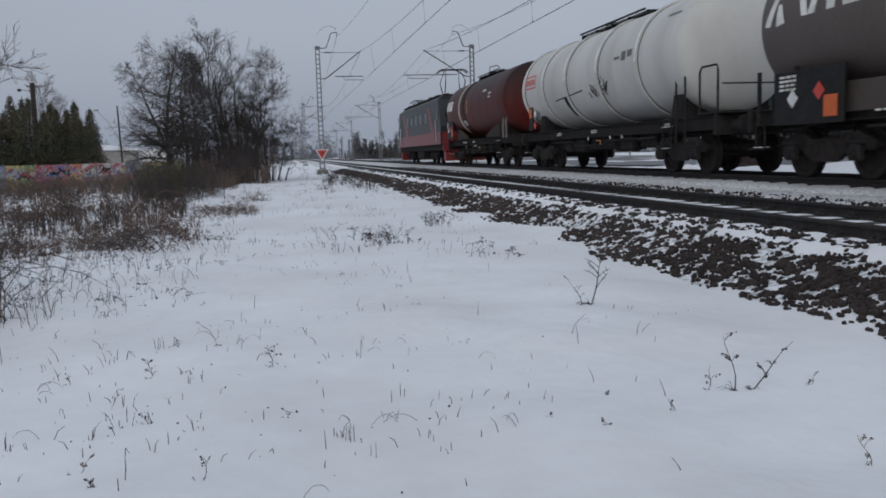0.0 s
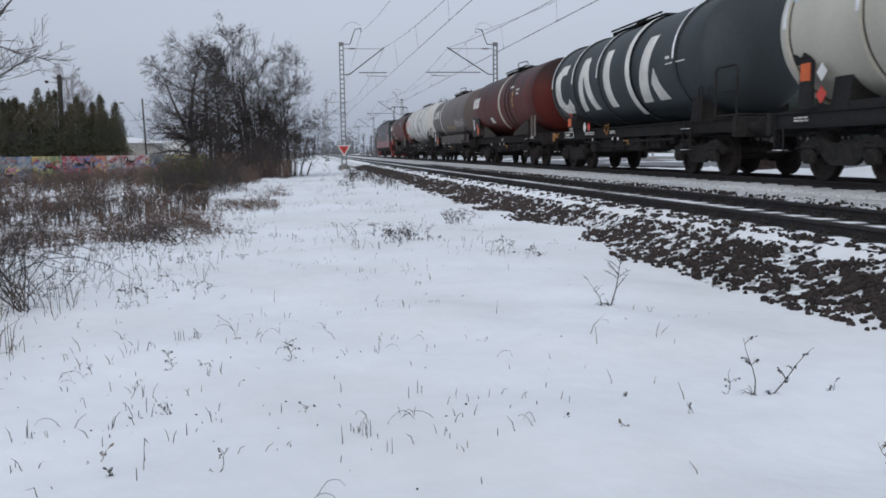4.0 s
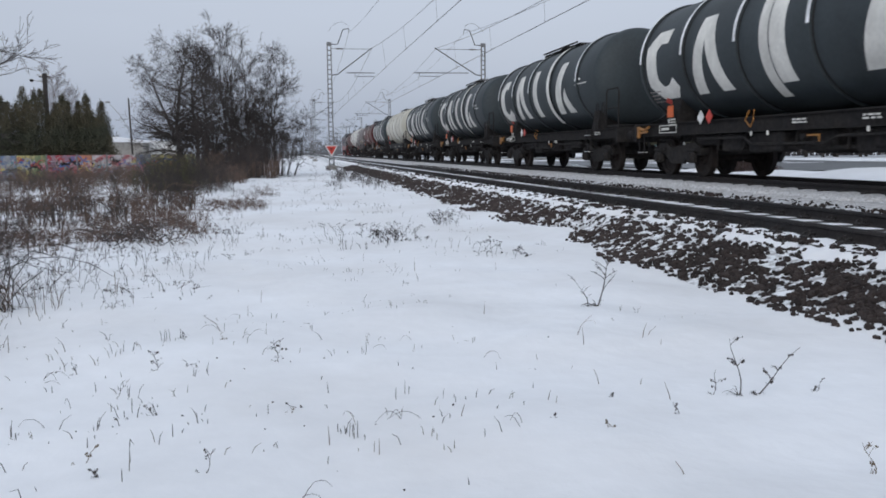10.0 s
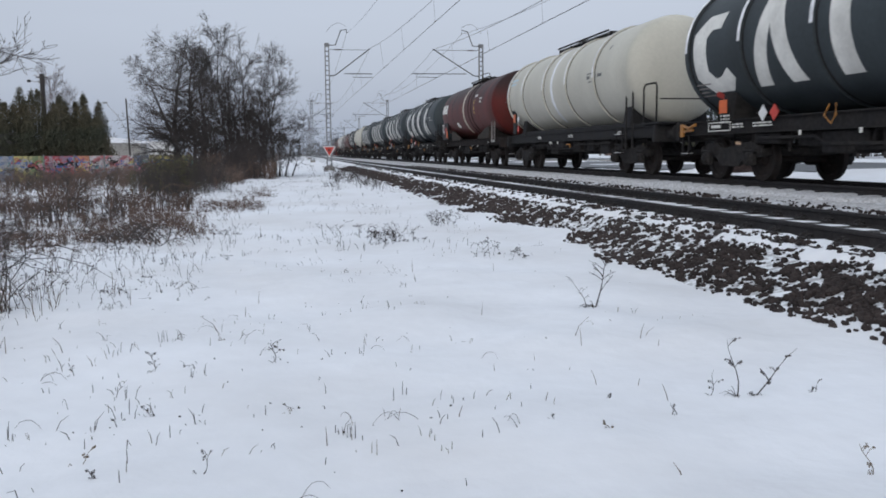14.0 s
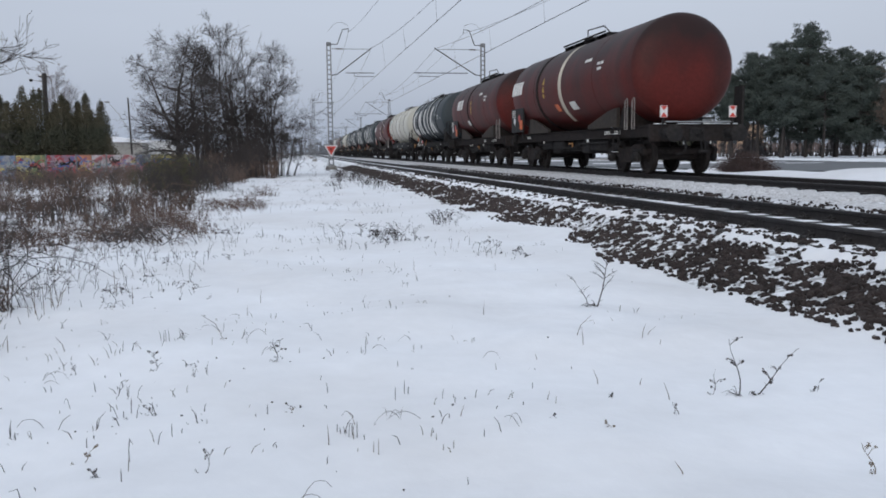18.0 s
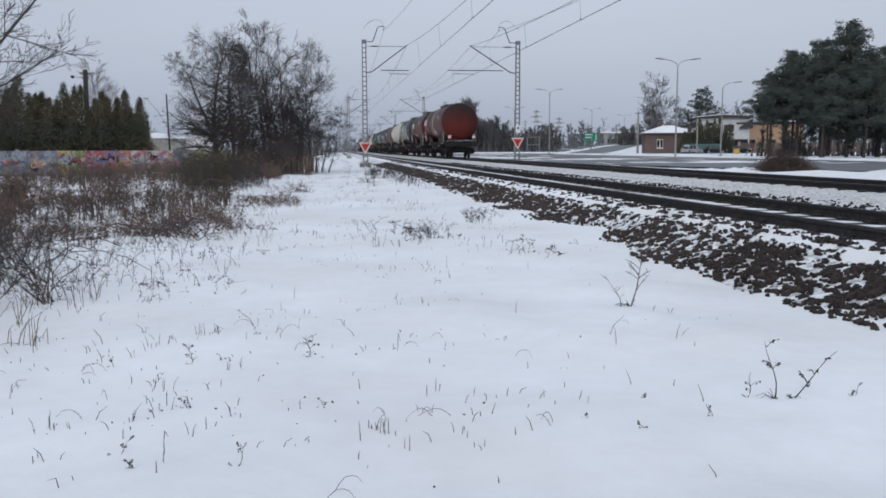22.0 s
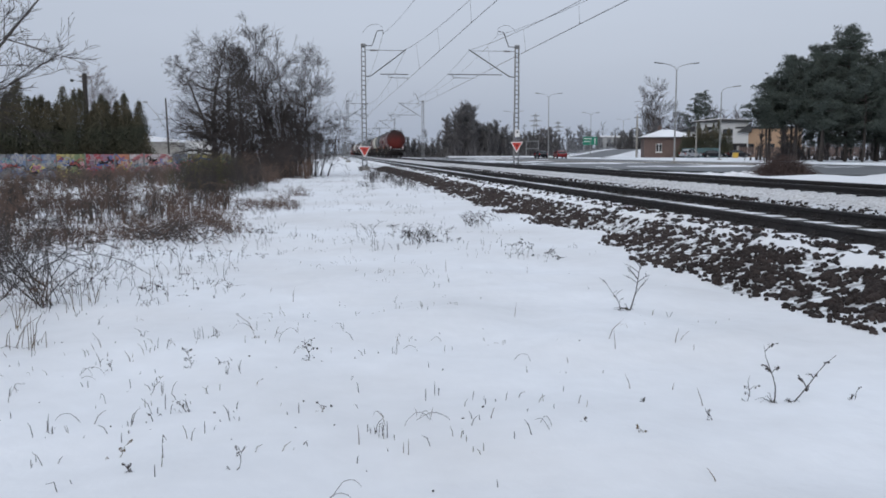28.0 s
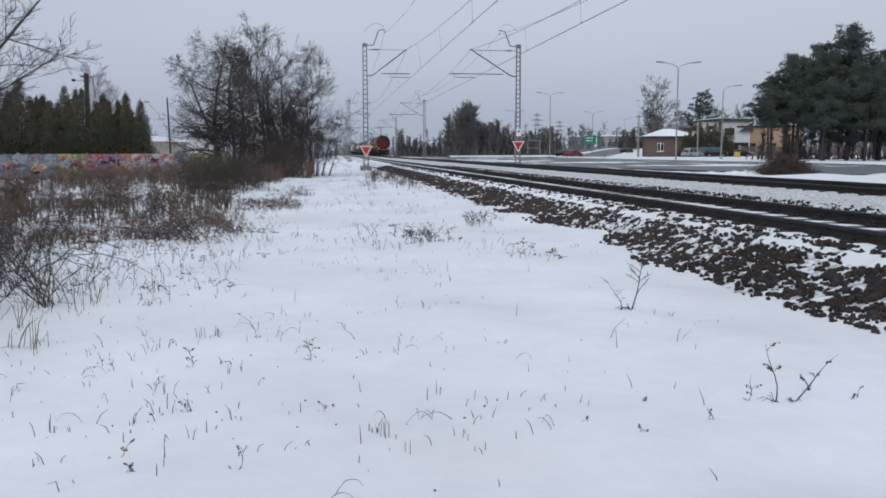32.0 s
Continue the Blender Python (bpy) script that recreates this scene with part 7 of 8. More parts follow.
def thuja(x, y, height, width, seed):
    z = ground_z(x, y) - 0.1
    t = thing("thuja", pose(x, y, z), "tall dark-green thuja in a hedge behind the fence", "conifer", "thuja hedge")
    rnd = random.Random(seed)
    part("trunk", Shape().tube([(0, 0, 0), (0, 0, height * 0.8)], [0.09, 0.03], 6), BARK, t)
    g = Shape()
    for k in range(520):
        u = rnd.random()
        full = width * (1 - u) ** 0.72 * (0.84 + 0.16 * math.sin(9 * u + seed)) * (0.85 + 0.15 * min(1, u * 4))
        rr = full * (rnd.uniform(0.7, 1.05) if k % 3 else rnd.uniform(0.1, 0.7))
        a = rnd.uniform(0, 6.28)
        spray(rnd, g, Vector((math.cos(a) * rr, math.sin(a) * rr, 0.1 + u * (height - 0.3))), 0.42 - 0.2 * u, 17, 1.6, 1.05)
    for k in range(14):
        w = rnd.random()
        spray(rnd, g, Vector((rnd.gauss(0, 0.09) * (1 - w), rnd.gauss(0, 0.09) * (1 - w), height * (0.86 + 0.14 * w))), 0.2, 8, 1.8, 1.2)
    part("foliage", g, THUJA, t, "dark scale-leaved foliage")


rnd = random.Random(81)
k = 0
for row in range(2):
    x = -28.4 + 0.5 * row
    while x < -15.9 - 0.2 * row:
        u = (x + 28.4) / 12.0
        thuja(x, 64.6 + 1.5 * row + rnd.gauss(0, 0.25), 7.0 - 2.1 * u + rnd.uniform(-0.7, 1.1), rnd.uniform(1.2, 1.9), 200 + k)
        x += rnd.uniform(0.75, 1.05)
        k += 1

pole = thing("wooden_pole", pose(-21.7, 70, ground_z(-21.7, 70)), "dark wooden utility pole with a small lamp and insulators", "utility pole")
part("post", Shape().tube([(0, 0, 0), (0.02, 0, 8.1)], [0.2, 0.17], 10), BARK, pole)
part("lamp_arm", Shape().tube([(-0.1, 0, 7.5), (-0.5, 0, 7.5), (-0.85, 0, 7.6)], 0.025, 5), GALV, pole)
part("lamp_head", Shape().lathe([(0, 0.02), (0.05, 0.14), (0.16, 0.16), (0.22, 0.05)], 10, "z", (-0.95, 0, 7.45)), FRAME, pole)
for d in (-0.25, 0.28):
    part("insulator", Shape().lathe([(0, 0.03), (0.08, 0.06), (0.16, 0.03)], 8, "z", (d, 0, 7.9)), SIGN_WHITE, pole)
part("cross_arm", Shape().box((0, 0, 7.85), (0.8, 0.08, 0.08)), BARK, pole)
part("stay_arm", Shape().tube([(-0.1, 0, 5.9), (-0.9, 0, 6.5)], 0.03, 5), GALV, pole)
lamp = thing("street_lamp", pose(-16.5, 75, ground_z(-16.5, 75)), "thin dark street lamp with a long curved arm behind the fence", "street lamp", "street lamps")
part("post", Shape().tube([(0, 0, 0), (-0.15, 0, 6.3)], [0.09, 0.06], 8), BARK, lamp)
part("arm", Shape().tube([(-0.1, 0, 3.4), (-0.9, 0, 4.9), (-1.7, 0, 5.8)], 0.02, 5), GALV, lamp)
part("lamp_head", Shape().box((-1.85, 0, 5.95), (0.4, 0.2, 0.14), None, 0.04), GALV, lamp)
bare_tree(-23.3, 82.0, 8.9, 95, "distant bare birch with a pale hazy crown", (40, 10, 9), 0.08, 0.38, (0, 0), 0.0065, 1, 0.0, 0.1, twig=TWIG_PALE)


shed = thing("shed", pose(-20.6, 92, ground_z(-20, 92) + 0.2), "low grey shed with a snowy flat roof behind the fence", "shed")
part("wall", Shape().box((0, 0, 1.2), (3.6, 4, 3.4)), CONCRETE, shed)
part("roof", Shape().prism([(-2.0, 2.85), (2.0, 2.75), (2.0, 2.9), (-2.0, 3.5)], "y", -2.3, 2.3), SNOW, shed, "snow-covered roof")
shed = thing("shed", pose(-17.9, 95, ground_z(-17, 95)), "pale plastered outbuilding behind the fence", "shed")
part("wall", Shape().box((0, 0, 1.4), (3.4, 4, 3.2)), SIGN_WHITE, shed)
part("roof", Shape().box((0, 0, 3.05), (3.7, 4.3, 0.14), None, 0.03), SNOW, shed, "snow-covered roof")
part("pipe", Shape().tube([(-0.9, -1, 3.0), (-0.9, -1, 3.5)], 0.1, 8), GALV, shed)


# ---- street lamps by the road ----
def road_lamp(x, y, height, arms, z=None):
    b = (0.34 if z is None else z)
    t = thing("street_lamp", pose(x, y, b), "tall grey steel street lamp with " + ("two arms" if arms == 2 else "one arm"), "street lamp", "street lamps")
    part("post", Shape().tube([(0, 0, 0), (0, 0, 1.2), (0, 0, height - 0.7)], [0.11, 0.09, 0.06], 8), GALV, t)
    part("base", Shape().box((0, 0, 0.05), (0.4, 0.4, 0.12), None, 0.02), CONCRETE, t)
    for s in ((-1, 1) if arms == 2 else (1,)):
        part("arm", Shape().tube([(0, 0, height - 0.75), (s * 0.18, 0, height - 0.4), (s * 0.7, 0, height - 0.15), (s * 1.4, 0, height - 0.02)], 0.035, 6), GALV, t)
        part("lamp_head", Shape().box((s * 1.85, 0, height + 0.02), (0.95, 0.3, 0.11), Matrix.Rotation(-s * 0.1, 3, "Y"), 0.04), GALV, t)


road_lamp(31.5, 84, 9.9, 2, 0.3)
road_lamp(42.6, 98.7, 8.7, 1, 0.42)
road_lamp(30.8, 140, 10.8, 2, 0.3)
road_lamp(34.7, 195, 10.6, 2, 0.3)
road_lamp(57.0, 210, 10.3, 2, 1.05)
road_lamp(84.0, 270, 10.0, 2, 2.2)


# ---- houses across the road ----
BRICK = material("brick_wall", (0.125, 0.088, 0.078), 0.85, vary=0.2, dirt=(0.085, 0.062, 0.057), amount=0.5, dirt_scale=1.2, bump=0.3, bump_scale=20)
PLASTER = material("white_plaster", (0.52, 0.53, 0.54), 0.85, vary=0.06, dirt=(0.36, 0.37, 0.37), amount=0.4, dirt_scale=0.6)
TAN = material("tan_plaster", (0.34, 0.235, 0.16), 0.85, vary=0.06, dirt=(0.28, 0.18, 0.11), amount=0.4, dirt_scale=0.6)
SLATE_ROOF = material("dark_roof", (0.030, 0.032, 0.036), 0.6, vary=0.2)
GLASS = material("window_glass", (0.02, 0.024, 0.028), 0.08, spec=0.8, vary=0.05)
TEAL = material("teal_fence", (0.07, 0.13, 0.14), 0.6, vary=0.1)


def window(parent, x, y, z, w, h, frame_mat=SIGN_WHITE):
    win = part("window", Shape().box((x, y, z), (w, 0.08, h), None, 0.01), frame_mat, parent)
    for s in (-1, 1):
        part("pane", Shape().box((x + s * w / 4, y - 0.045, z), (w / 2 - 0.1, 0.02, h - 0.16)), GLASS, win)
    part("sill", Shape().box((x, y - 0.08, z - h / 2 - 0.03), (w + 0.2, 0.2, 0.06)), SIGN_WHITE, win)
    return win


h1 = thing("house", pose(60.9, 165.9, 0.36, 0, 0, -14) @ Matrix.Scale(1.43, 4), "low dark brick bungalow with a snow-covered hip roof", "house", "houses across the road")
part("wall", Shape().box((0, 2.6, 1.45), (6.6, 6.0, 3.1), None, 0.02), BRICK, h1)
part("roof", Shape().poly([(-3.9, -1.0, 2.85), (3.9, -1.0, 2.85), (0.7, 2.6, 3.95), (-0.7, 2.6, 3.95)]).poly([(3.9, -1.0, 2.85), (3.9, 6.2, 2.85), (0.7, 2.6, 3.95)]).poly([(-3.9, -1.0, 2.85), (-0.7, 2.6, 3.95), (-3.9, 6.2, 2.85)]).poly([(-3.9, 6.2, 2.85), (-0.7, 2.6, 3.95), (0.7, 2.6, 3.95), (3.9, 6.2, 2.85)]), SNOW, h1, "snow-covered hip roof")
part("eave_board", Shape().box((0, 2.6, 2.78), (7.8, 7.2, 0.13), None, 0.02), SLATE_ROOF, h1)
part("chimney", Shape().box((-0.9, 3.2, 4.05), (0.5, 0.5, 0.9), None, 0.02), BRICK, h1)
window(h1, -1.3, -0.42, 1.35, 0.8, 1.2)
window(h1, 2.1, -0.42, 1.35, 1.3, 1.1, BRICK)
part("porch", Shape().box((4.1, 0.5, 2.1), (2.2, 2.6, 0.12), None, 0.02), SNOW, h1, "snowy porch roof")
part("porch_post", Shape().box((5.0, -0.5, 1.0), (0.12, 0.12, 2.1)), BRICK, h1)
h2 = thing("house", pose(73.2, 173.0, 0.36, 0, 0, -16) @ Matrix.Scale(1.43, 4), "white two-storey house with dark angular roofs", "house", "houses across the road")
part("wall", Shape().box((1.2, 3, 2.5), (7.4, 6, 5.2), None, 0.02), PLASTER, h2)
part("wall", Shape().box((-3.2, 3.5, 1.9), (2.2, 5, 4.0), None, 0.02), PLASTER, h2)
part("roof", Shape().prism([(-2.9, 5.05), (5.3, 5.05), (5.3, 5.35), (1.0, 5.55), (-2.9, 5.2)], "y", -0.6, 6.6), SLATE_ROOF, h2)
part("roof_snow", Shape().prism([(-2.7, 5.26), (1.0, 5.58), (5.1, 5.38), (5.1, 5.44), (1.0, 5.68), (-2.7, 5.34)], "y", 0.4, 6.2), SNOW, h2, "thin snow on the roof")
part("roof", Shape().prism([(-4.7, 3.75), (-2.6, 3.75), (-2.6, 4.6), (-4.7, 4.0)], "y", 0.6, 6.4), SLATE_ROOF, h2)
part("gable", Shape().prism([(3.3, 3.6), (5.2, 3.6), (5.2, 5.0)], "y", -0.75, 0.0), SLATE_ROOF, h2)
part("roof", Shape().prism([(-1.6, 3.0), (0.9, 3.0), (0.9, 3.14), (-0.2, 4.0), (-1.6, 3.2)], "y", -0.9, -0.01), SLATE_ROOF, h2, "dark angular lower roof")
part("roof_snow", Shape().prism([(-1.5, 3.22), (-0.2, 4.02), (0.8, 3.22), (0.8, 3.28), (-0.2, 4.1), (-1.5, 3.3)], "y", -0.8, -0.1), SNOW, h2, "thin snow on the lower roof")
part("base", Shape().box((2.5, -0.08, 1.0), (4.4, 0.2, 2.0)), FRAME_GREY, h2)
window(h2, -0.5, -0.04, 3.9, 0.9, 1.1, SLATE_ROOF)
window(h2, 2.0, -0.04, 3.6, 1.4, 1.0, SLATE_ROOF)
window(h2, -3.2, 0.95, 2.6, 1.0, 1.1, SLATE_ROOF)
h3 = thing("house", pose(84.0, 170.2, 0.36, 0, 0, -18) @ Matrix.Scale(1.43, 4), "tan plastered house behind the pines", "house", "houses across the road")
part("wall", Shape().box((0, 3, 2.1), (9.0, 6, 4.2), None, 0.02), TAN, h3)
part("roof", Shape().box((0, 3, 4.3), (9.6, 6.8, 0.3), None, 0.05), SLATE_ROOF, h3)
for xx in (-2.6, 0.2, 2.8):
    window(h3, xx, -0.04, 1.3, 1.2, 1.3, SLATE_ROOF)
yard = thing("garden_fence", pose(82.2, 160.2, 0.36, 0, 0, -18) @ Matrix.Scale(1.43, 4), "brown slatted garden fence between pale posts", "fence")
for k in range(7):
    part("post", Shape().box((-6 + 2.9 * k, 0, 0.75), (0.3, 0.3, 1.7), None, 0.03), CONCRETE, yard)
    if k < 6:
        for j in range(9):
            part("slat", Shape().box((-6 + 2.9 * k + 0.3 + 0.29 * j, 0, 0.75), (0.2, 0.05, 1.35)), BRICK, yard)
teal = thing("garden_fence", pose(65.8, 160.2, 0.36, 0, 0, -14) @ Matrix.Scale(1.43, 4), "teal metal garden fence", "fence")
for k in range(12):
    part("slat", Shape().box((-2.6 + 0.42 * k, 0, 0.65), (0.38, 0.04, 1.3), None, 0.01), TEAL, teal)
post = thing("wooden_pole", pose(56.3, 171.6, 0.36) @ Matrix.Scale(1.43, 4), "pale wooden utility pole beside the brick house", "utility pole")
part("post", Shape().tube([(0, 0, 0), (0, 0, 6.0)], [0.16, 0.12], 8), CONCRETE, post)
part("cross_arm", Shape().box((0, 0, 5.7), (0.9, 0.1, 0.1)), BARK, post)
post = thing("wooden_pole", pose(60.9, 151.6, 0.36) @ Matrix.Scale(1.43, 4), "slim pale post in front of the brick house", "utility pole")
part("post", Shape().tube([(0, 0, 0), (0, 0, 3.6)], [0.09, 0.07], 8), CONCRETE, post)
bin_ = thing("grit_bin", pose(67.3, 149.0, 0.36), "yellow grit bin on the pavement", "grit bin")
part("bin", Shape().box((0, 0, 0.4), (0.9, 0.6, 0.8), None, 0.06), YELLOW, bin_)
part("lid", Shape().box((0, 0, 0.86), (1.0, 0.7, 0.14), None, 0.05), YELLOW, bin_)
hedge_bits = ((66.0, 163, 4.4), (67.7, 163.6, 3.6), (69.5, 163.6, 4.8), (71.8, 163.6, 4.0), (73.5, 163.8, 5.4), (74.9, 163.8, 5.8), (76.4, 163.6, 3.7), (64.4, 162.6, 3.4), (68.6, 162.8, 5.6), (70.7, 162.8, 5.2), (77.6, 163.4, 4.6))
for k, (x, y, h) in enumerate(hedge_bits):
    thuja(62.6 + 0.72 * (x - 64.4), y - 0.4, 1.2 * h + 0.5, 1.7, 400 + k)


# ---- pines ----
def needle_pad(rnd, g, c, a, n):
    """A cushion of needles at a twig's end: thin blades that stand out and up from a flat round clump."""
    for k in range(n):
        d = Vector((rnd.gauss(0, 1), rnd.gauss(0, 1), rnd.gauss(0.35, 0.8))).normalized()
        p = c + Vector((d.x * a, d.y * a, d.z * a * 0.8)) * rnd.uniform(0.25, 0.95)
        e = (d + Vector((rnd.gauss(0, 0.25), rnd.gauss(0, 0.25), 0.55))).normalized() * a * rnd.uniform(0.3, 0.6)
        s = e.cross(Vector((rnd.gauss(0, 1), rnd.gauss(0, 1), rnd.gauss(0, 1))))
        s = s.normalized() * a * rnd.uniform(0.07, 0.14) if s.length > 1e-6 else Vector((0.03, 0, 0))
        n0 = len(g.v)
        g.v.extend([tuple(p - s), tuple(p + s), tuple(p + e)])
        g.f.append((n0, n0 + 1, n0 + 2))


def pine(x, y, height, seed, crown_from=0.2, width=3.0, lean=0.0, name="pine_tree"):
    z = 0.3
    t = thing(name, pose(x, y, z), "dark green pine with a ragged dense crown", "conifer", "pines by the road")
    rnd = random.Random(seed)
    pts = [Vector((lean * u * height + 0.12 * math.sin(4 * u + seed), 0.1 * math.cos(3 * u + seed), height * u)) for u in [i / 8 for i in range(9)]]
    part("trunk", Shape().tube(pts, [0.13 * (1 - 0.85 * i / 8) + 0.02 for i in range(9)], 8), BARK, t, "", True)
    leaf = Shape()
    layers = int(4 + height * (1 - crown_from) * 1.05)
    for k in range(layers):
        v = (k + 0.5) / layers
        u = crown_from + (1 - crown_from) * v
        n = rnd.randint(4, 6) if v < 0.85 else 4
        a0 = rnd.uniform(0, 6.28)
        for q in range(n):
            i = min(7, int(u * 8))
            b = pts[i].lerp(pts[i + 1], u * 8 - i) + Vector((0, 0, rnd.gauss(0, 0.15)))
            a = a0 + 6.28 * q / n + rnd.gauss(0, 0.35)
            ln = width * (0.62 + 0.55 * math.sin(math.pi * min(1, v * 0.75 + 0.12))) * rnd.uniform(0.45, 1.2) * (1.0 - 0.5 * v ** 3)
            e = b + Vector((math.cos(a) * ln, math.sin(a) * ln, ln * rnd.uniform(-0.05, 0.35) + 0.15))
            mid = b.lerp(e, 0.55) + Vector((0, 0, -0.07 * ln))
            part("limb", Shape().tube([b, mid, e], [0.05, 0.035, 0.012], 4, False), BARK, t)
            for j in range(int(5 + ln * 3.6)):
                w = 1.05 - 0.75 * rnd.random() ** 1.4
                c = (b.lerp(mid, w / 0.55) if w < 0.55 else mid.lerp(e, (w - 0.55) / 0.45)) + Vector((rnd.gauss(0, 0.26), rnd.gauss(0, 0.26), rnd.gauss(0.0, 0.2)))
                needle_pad(rnd, leaf, c, rnd.uniform(0.2, 0.46), 44)
    for k in range(5):
        needle_pad(rnd, leaf, pts[8] + Vector((rnd.gauss(0, 0.25), rnd.gauss(0, 0.25), rnd.uniform(-0.6, 0.15))), 0.36, 60)
    part("needles", leaf, PINE, t, "dark needle clumps")


# pines from the road side outwards: (x, height)
STAND = ((39.6, 6.0), (40.9, 7.9), (42.2, 9.4), (43.2, 10.4), (44.6, 10.2), (46.0, 11.5), (47.4, 13.0), (49.0, 12.5), (50.6, 10.6), (52.2, 9.6), (53.8, 10.2), (55.8, 9.6), (58.0, 8.8), (60.3, 8.0), (63.1, 7.4))
rnd = random.Random(77)
for k, (x, h) in enumerate(STAND):
    pine(x, 80 + 2.6 * (k % 2) + rnd.uniform(-0.6, 0.6), 0.99 * h, 500 + k, min(0.55, 3.6 / h) if k < 5 else 1.7 / h, 2.35 if h > 8 else 1.8, -0.05 if k < 3 else 0.0)
for k, (x, h) in enumerate(((43.0, 7.2), (47.2, 8.8), (51.0, 8.4), (54.8, 8.4), (58.7, 7.8))):
    pine(x, 76.8, h, 540 + k, 3.2 / h if k < 2 else 1.5 / h, 2.2)
pine(81.5, 200, 15.0, 530, 0.15, 3.6, 0.0, "conifer_tree")
bare_tree(72.2, 203, 17.5, 96, "tall bare poplar with upswept branches behind the houses", (16, 9, 7), 0.22, 0.6, (0, 0), 0.019, 4, 0.04, 0.08)
bare_tree(78.0, 204, 12.0, 97, "bare bushy tree behind the houses", (20, 9, 7), 0.12, 0.8, (0, 0), 0.015, 3, 0.05, 0.12)
bare_tree(91.5, 214, 13.0, 98, "bare bushy tree behind the houses", (20, 9, 7), 0.12, 0.8, (0, 0), 0.015, 3, 0.05, 0.12)

for k, (x, h) in enumerate(((52.5, 8.2), (55.5, 7.6), (58.5, 8.4), (61.5, 7.2))):
    bare_tree(x, 74.5 + 0.6 * (k % 2), h, 120 + k, "brown bare tree in front of the pines", (13, 8, 7), 0.09, 0.7, (0, 0), 0.009, 2, 0.04, 0.12, "bare trees by the pines", twig=TWIG_RED)

# heap of cut brush beside the road
rnd = random.Random(72)
g = Shape()
heap_z = ground_z(18.0, 35.0)
for k in range(1900):
    u = rnd.random()
    x, y = 17.35 + 1.45 * u + rnd.gauss(0, 0.15), 35.2 + rnd.gauss(0, 0.55)
    a = rnd.uniform(0, 6.28)
    ln = rnd.uniform(0.25, 0.8)
    z = heap_z - 0.05 + rnd.random() * 0.85 * math.sin(math.pi * (0.15 + 0.72 * u)) * math.exp(-((y - 35.2) / 0.9) ** 2)
    g.tube([(x, y, z), (x + math.cos(a) * ln * 0.5, y + math.sin(a) * ln * 0.5, z + rnd.uniform(0, 0.22)), (x + math.cos(a) * ln, y + math.sin(a) * ln, z + rnd.uniform(-0.15, 0.2))], [0.010, 0.007, 0.004], 3, False)
for k in range(12):
    x, y = 15.4 + rnd.random() * 1.7, 36.2 + rnd.gauss(0, 0.5)
    w = rnd.uniform(0.2, 0.45)
    z = ground_z(x, y) - 0.03
    c = Shape().quad_grid([[(x + w * (i / 3 - 1), y + 0.6 * w * (j / 3 - 1), z + 0.42 * w * max(0.0, 1 - (i / 3 - 1) ** 2) * max(0.0, 1 - (j / 3 - 1) ** 2) * (1 + lump(x + i, y + j, 1.2))) for i in range(7)] for j in range(7)])
    tagged(part("snow_clump", c, SNOW, smooth=True), "lump of shovelled snow beside the brush heap", "snow", "snow lumps by the road", "structure")
tagged(part("brush_heap", g, HEAP_TWIG), "low heap of cut brown brush beside the road", "brush heap", "", "stuff")


# ---- far woods, pylons, signs ----
def far_wood(name, x0, x1, y, base, tall, step, seed, mat, depth=10, fill=34, thick=1.0):
    """A wood of bare stems and fine upward strokes."""
    rnd = random.Random(seed)
    g = Shape()

    def stroke(p, d, ln, w):
        s = Vector((rnd.gauss(0, 1), rnd.gauss(0, 0.4), 0)).normalized() * w * thick
        n0 = len(g.v)
        g.v.extend([tuple(p - s), tuple(p + s), tuple(p + d * ln)])
        g.f.append((n0, n0 + 1, n0 + 2))
        return p + d * ln * rnd.uniform(0.3, 0.9)

    x = x0
    while x < x1:
        yy = y + rnd.uniform(-depth, depth)
        h = tall * rnd.uniform(0.5, 1.1) * max(0.35, 0.9 + 0.95 * lump(x, seed, 0.13, 2))
        g.tube([(x, yy, base), (x + rnd.gauss(0, 0.2), yy, base + h)], [0.14, 0.03], 4, False)
        for k in range(fill):
            u = rnd.uniform(0.03, 0.97)
            d = Vector((rnd.gauss(0, 0.7), rnd.gauss(0, 0.7), rnd.uniform(0.25, 1.0))).normalized()
            p = Vector((x, yy, base + h * u))
            ln = h * rnd.uniform(0.13, 0.28) * (1.0 - 0.3 * u)
            for j in range(5):
                q = stroke(p, d, ln, 0.085)
                e = (d + Vector((rnd.gauss(0, 0.6), rnd.gauss(0, 0.6), rnd.gauss(0.2, 0.4)))).normalized()
                stroke(q, e, ln * rnd.uniform(0.3, 0.6), 0.065)
                d = (d + Vector((rnd.gauss(0, 0.15), rnd.gauss(0, 0.15), 0.05))).normalized()
        for k in range(14):
            p = Vector((x + rnd.gauss(0, 0.9), yy + rnd.gauss(0, 0.9), base))
            stroke(p, Vector((rnd.gauss(0, 0.25), rnd.gauss(0, 0.25), 1)).normalized(), h * rnd.uniform(0.15, 0.45), 0.14)
        x += rnd.uniform(0.5, 1.5) * step
    return tagged(part(name, g, mat), "distant grey-brown winter wood", "woods", "", "stuff")


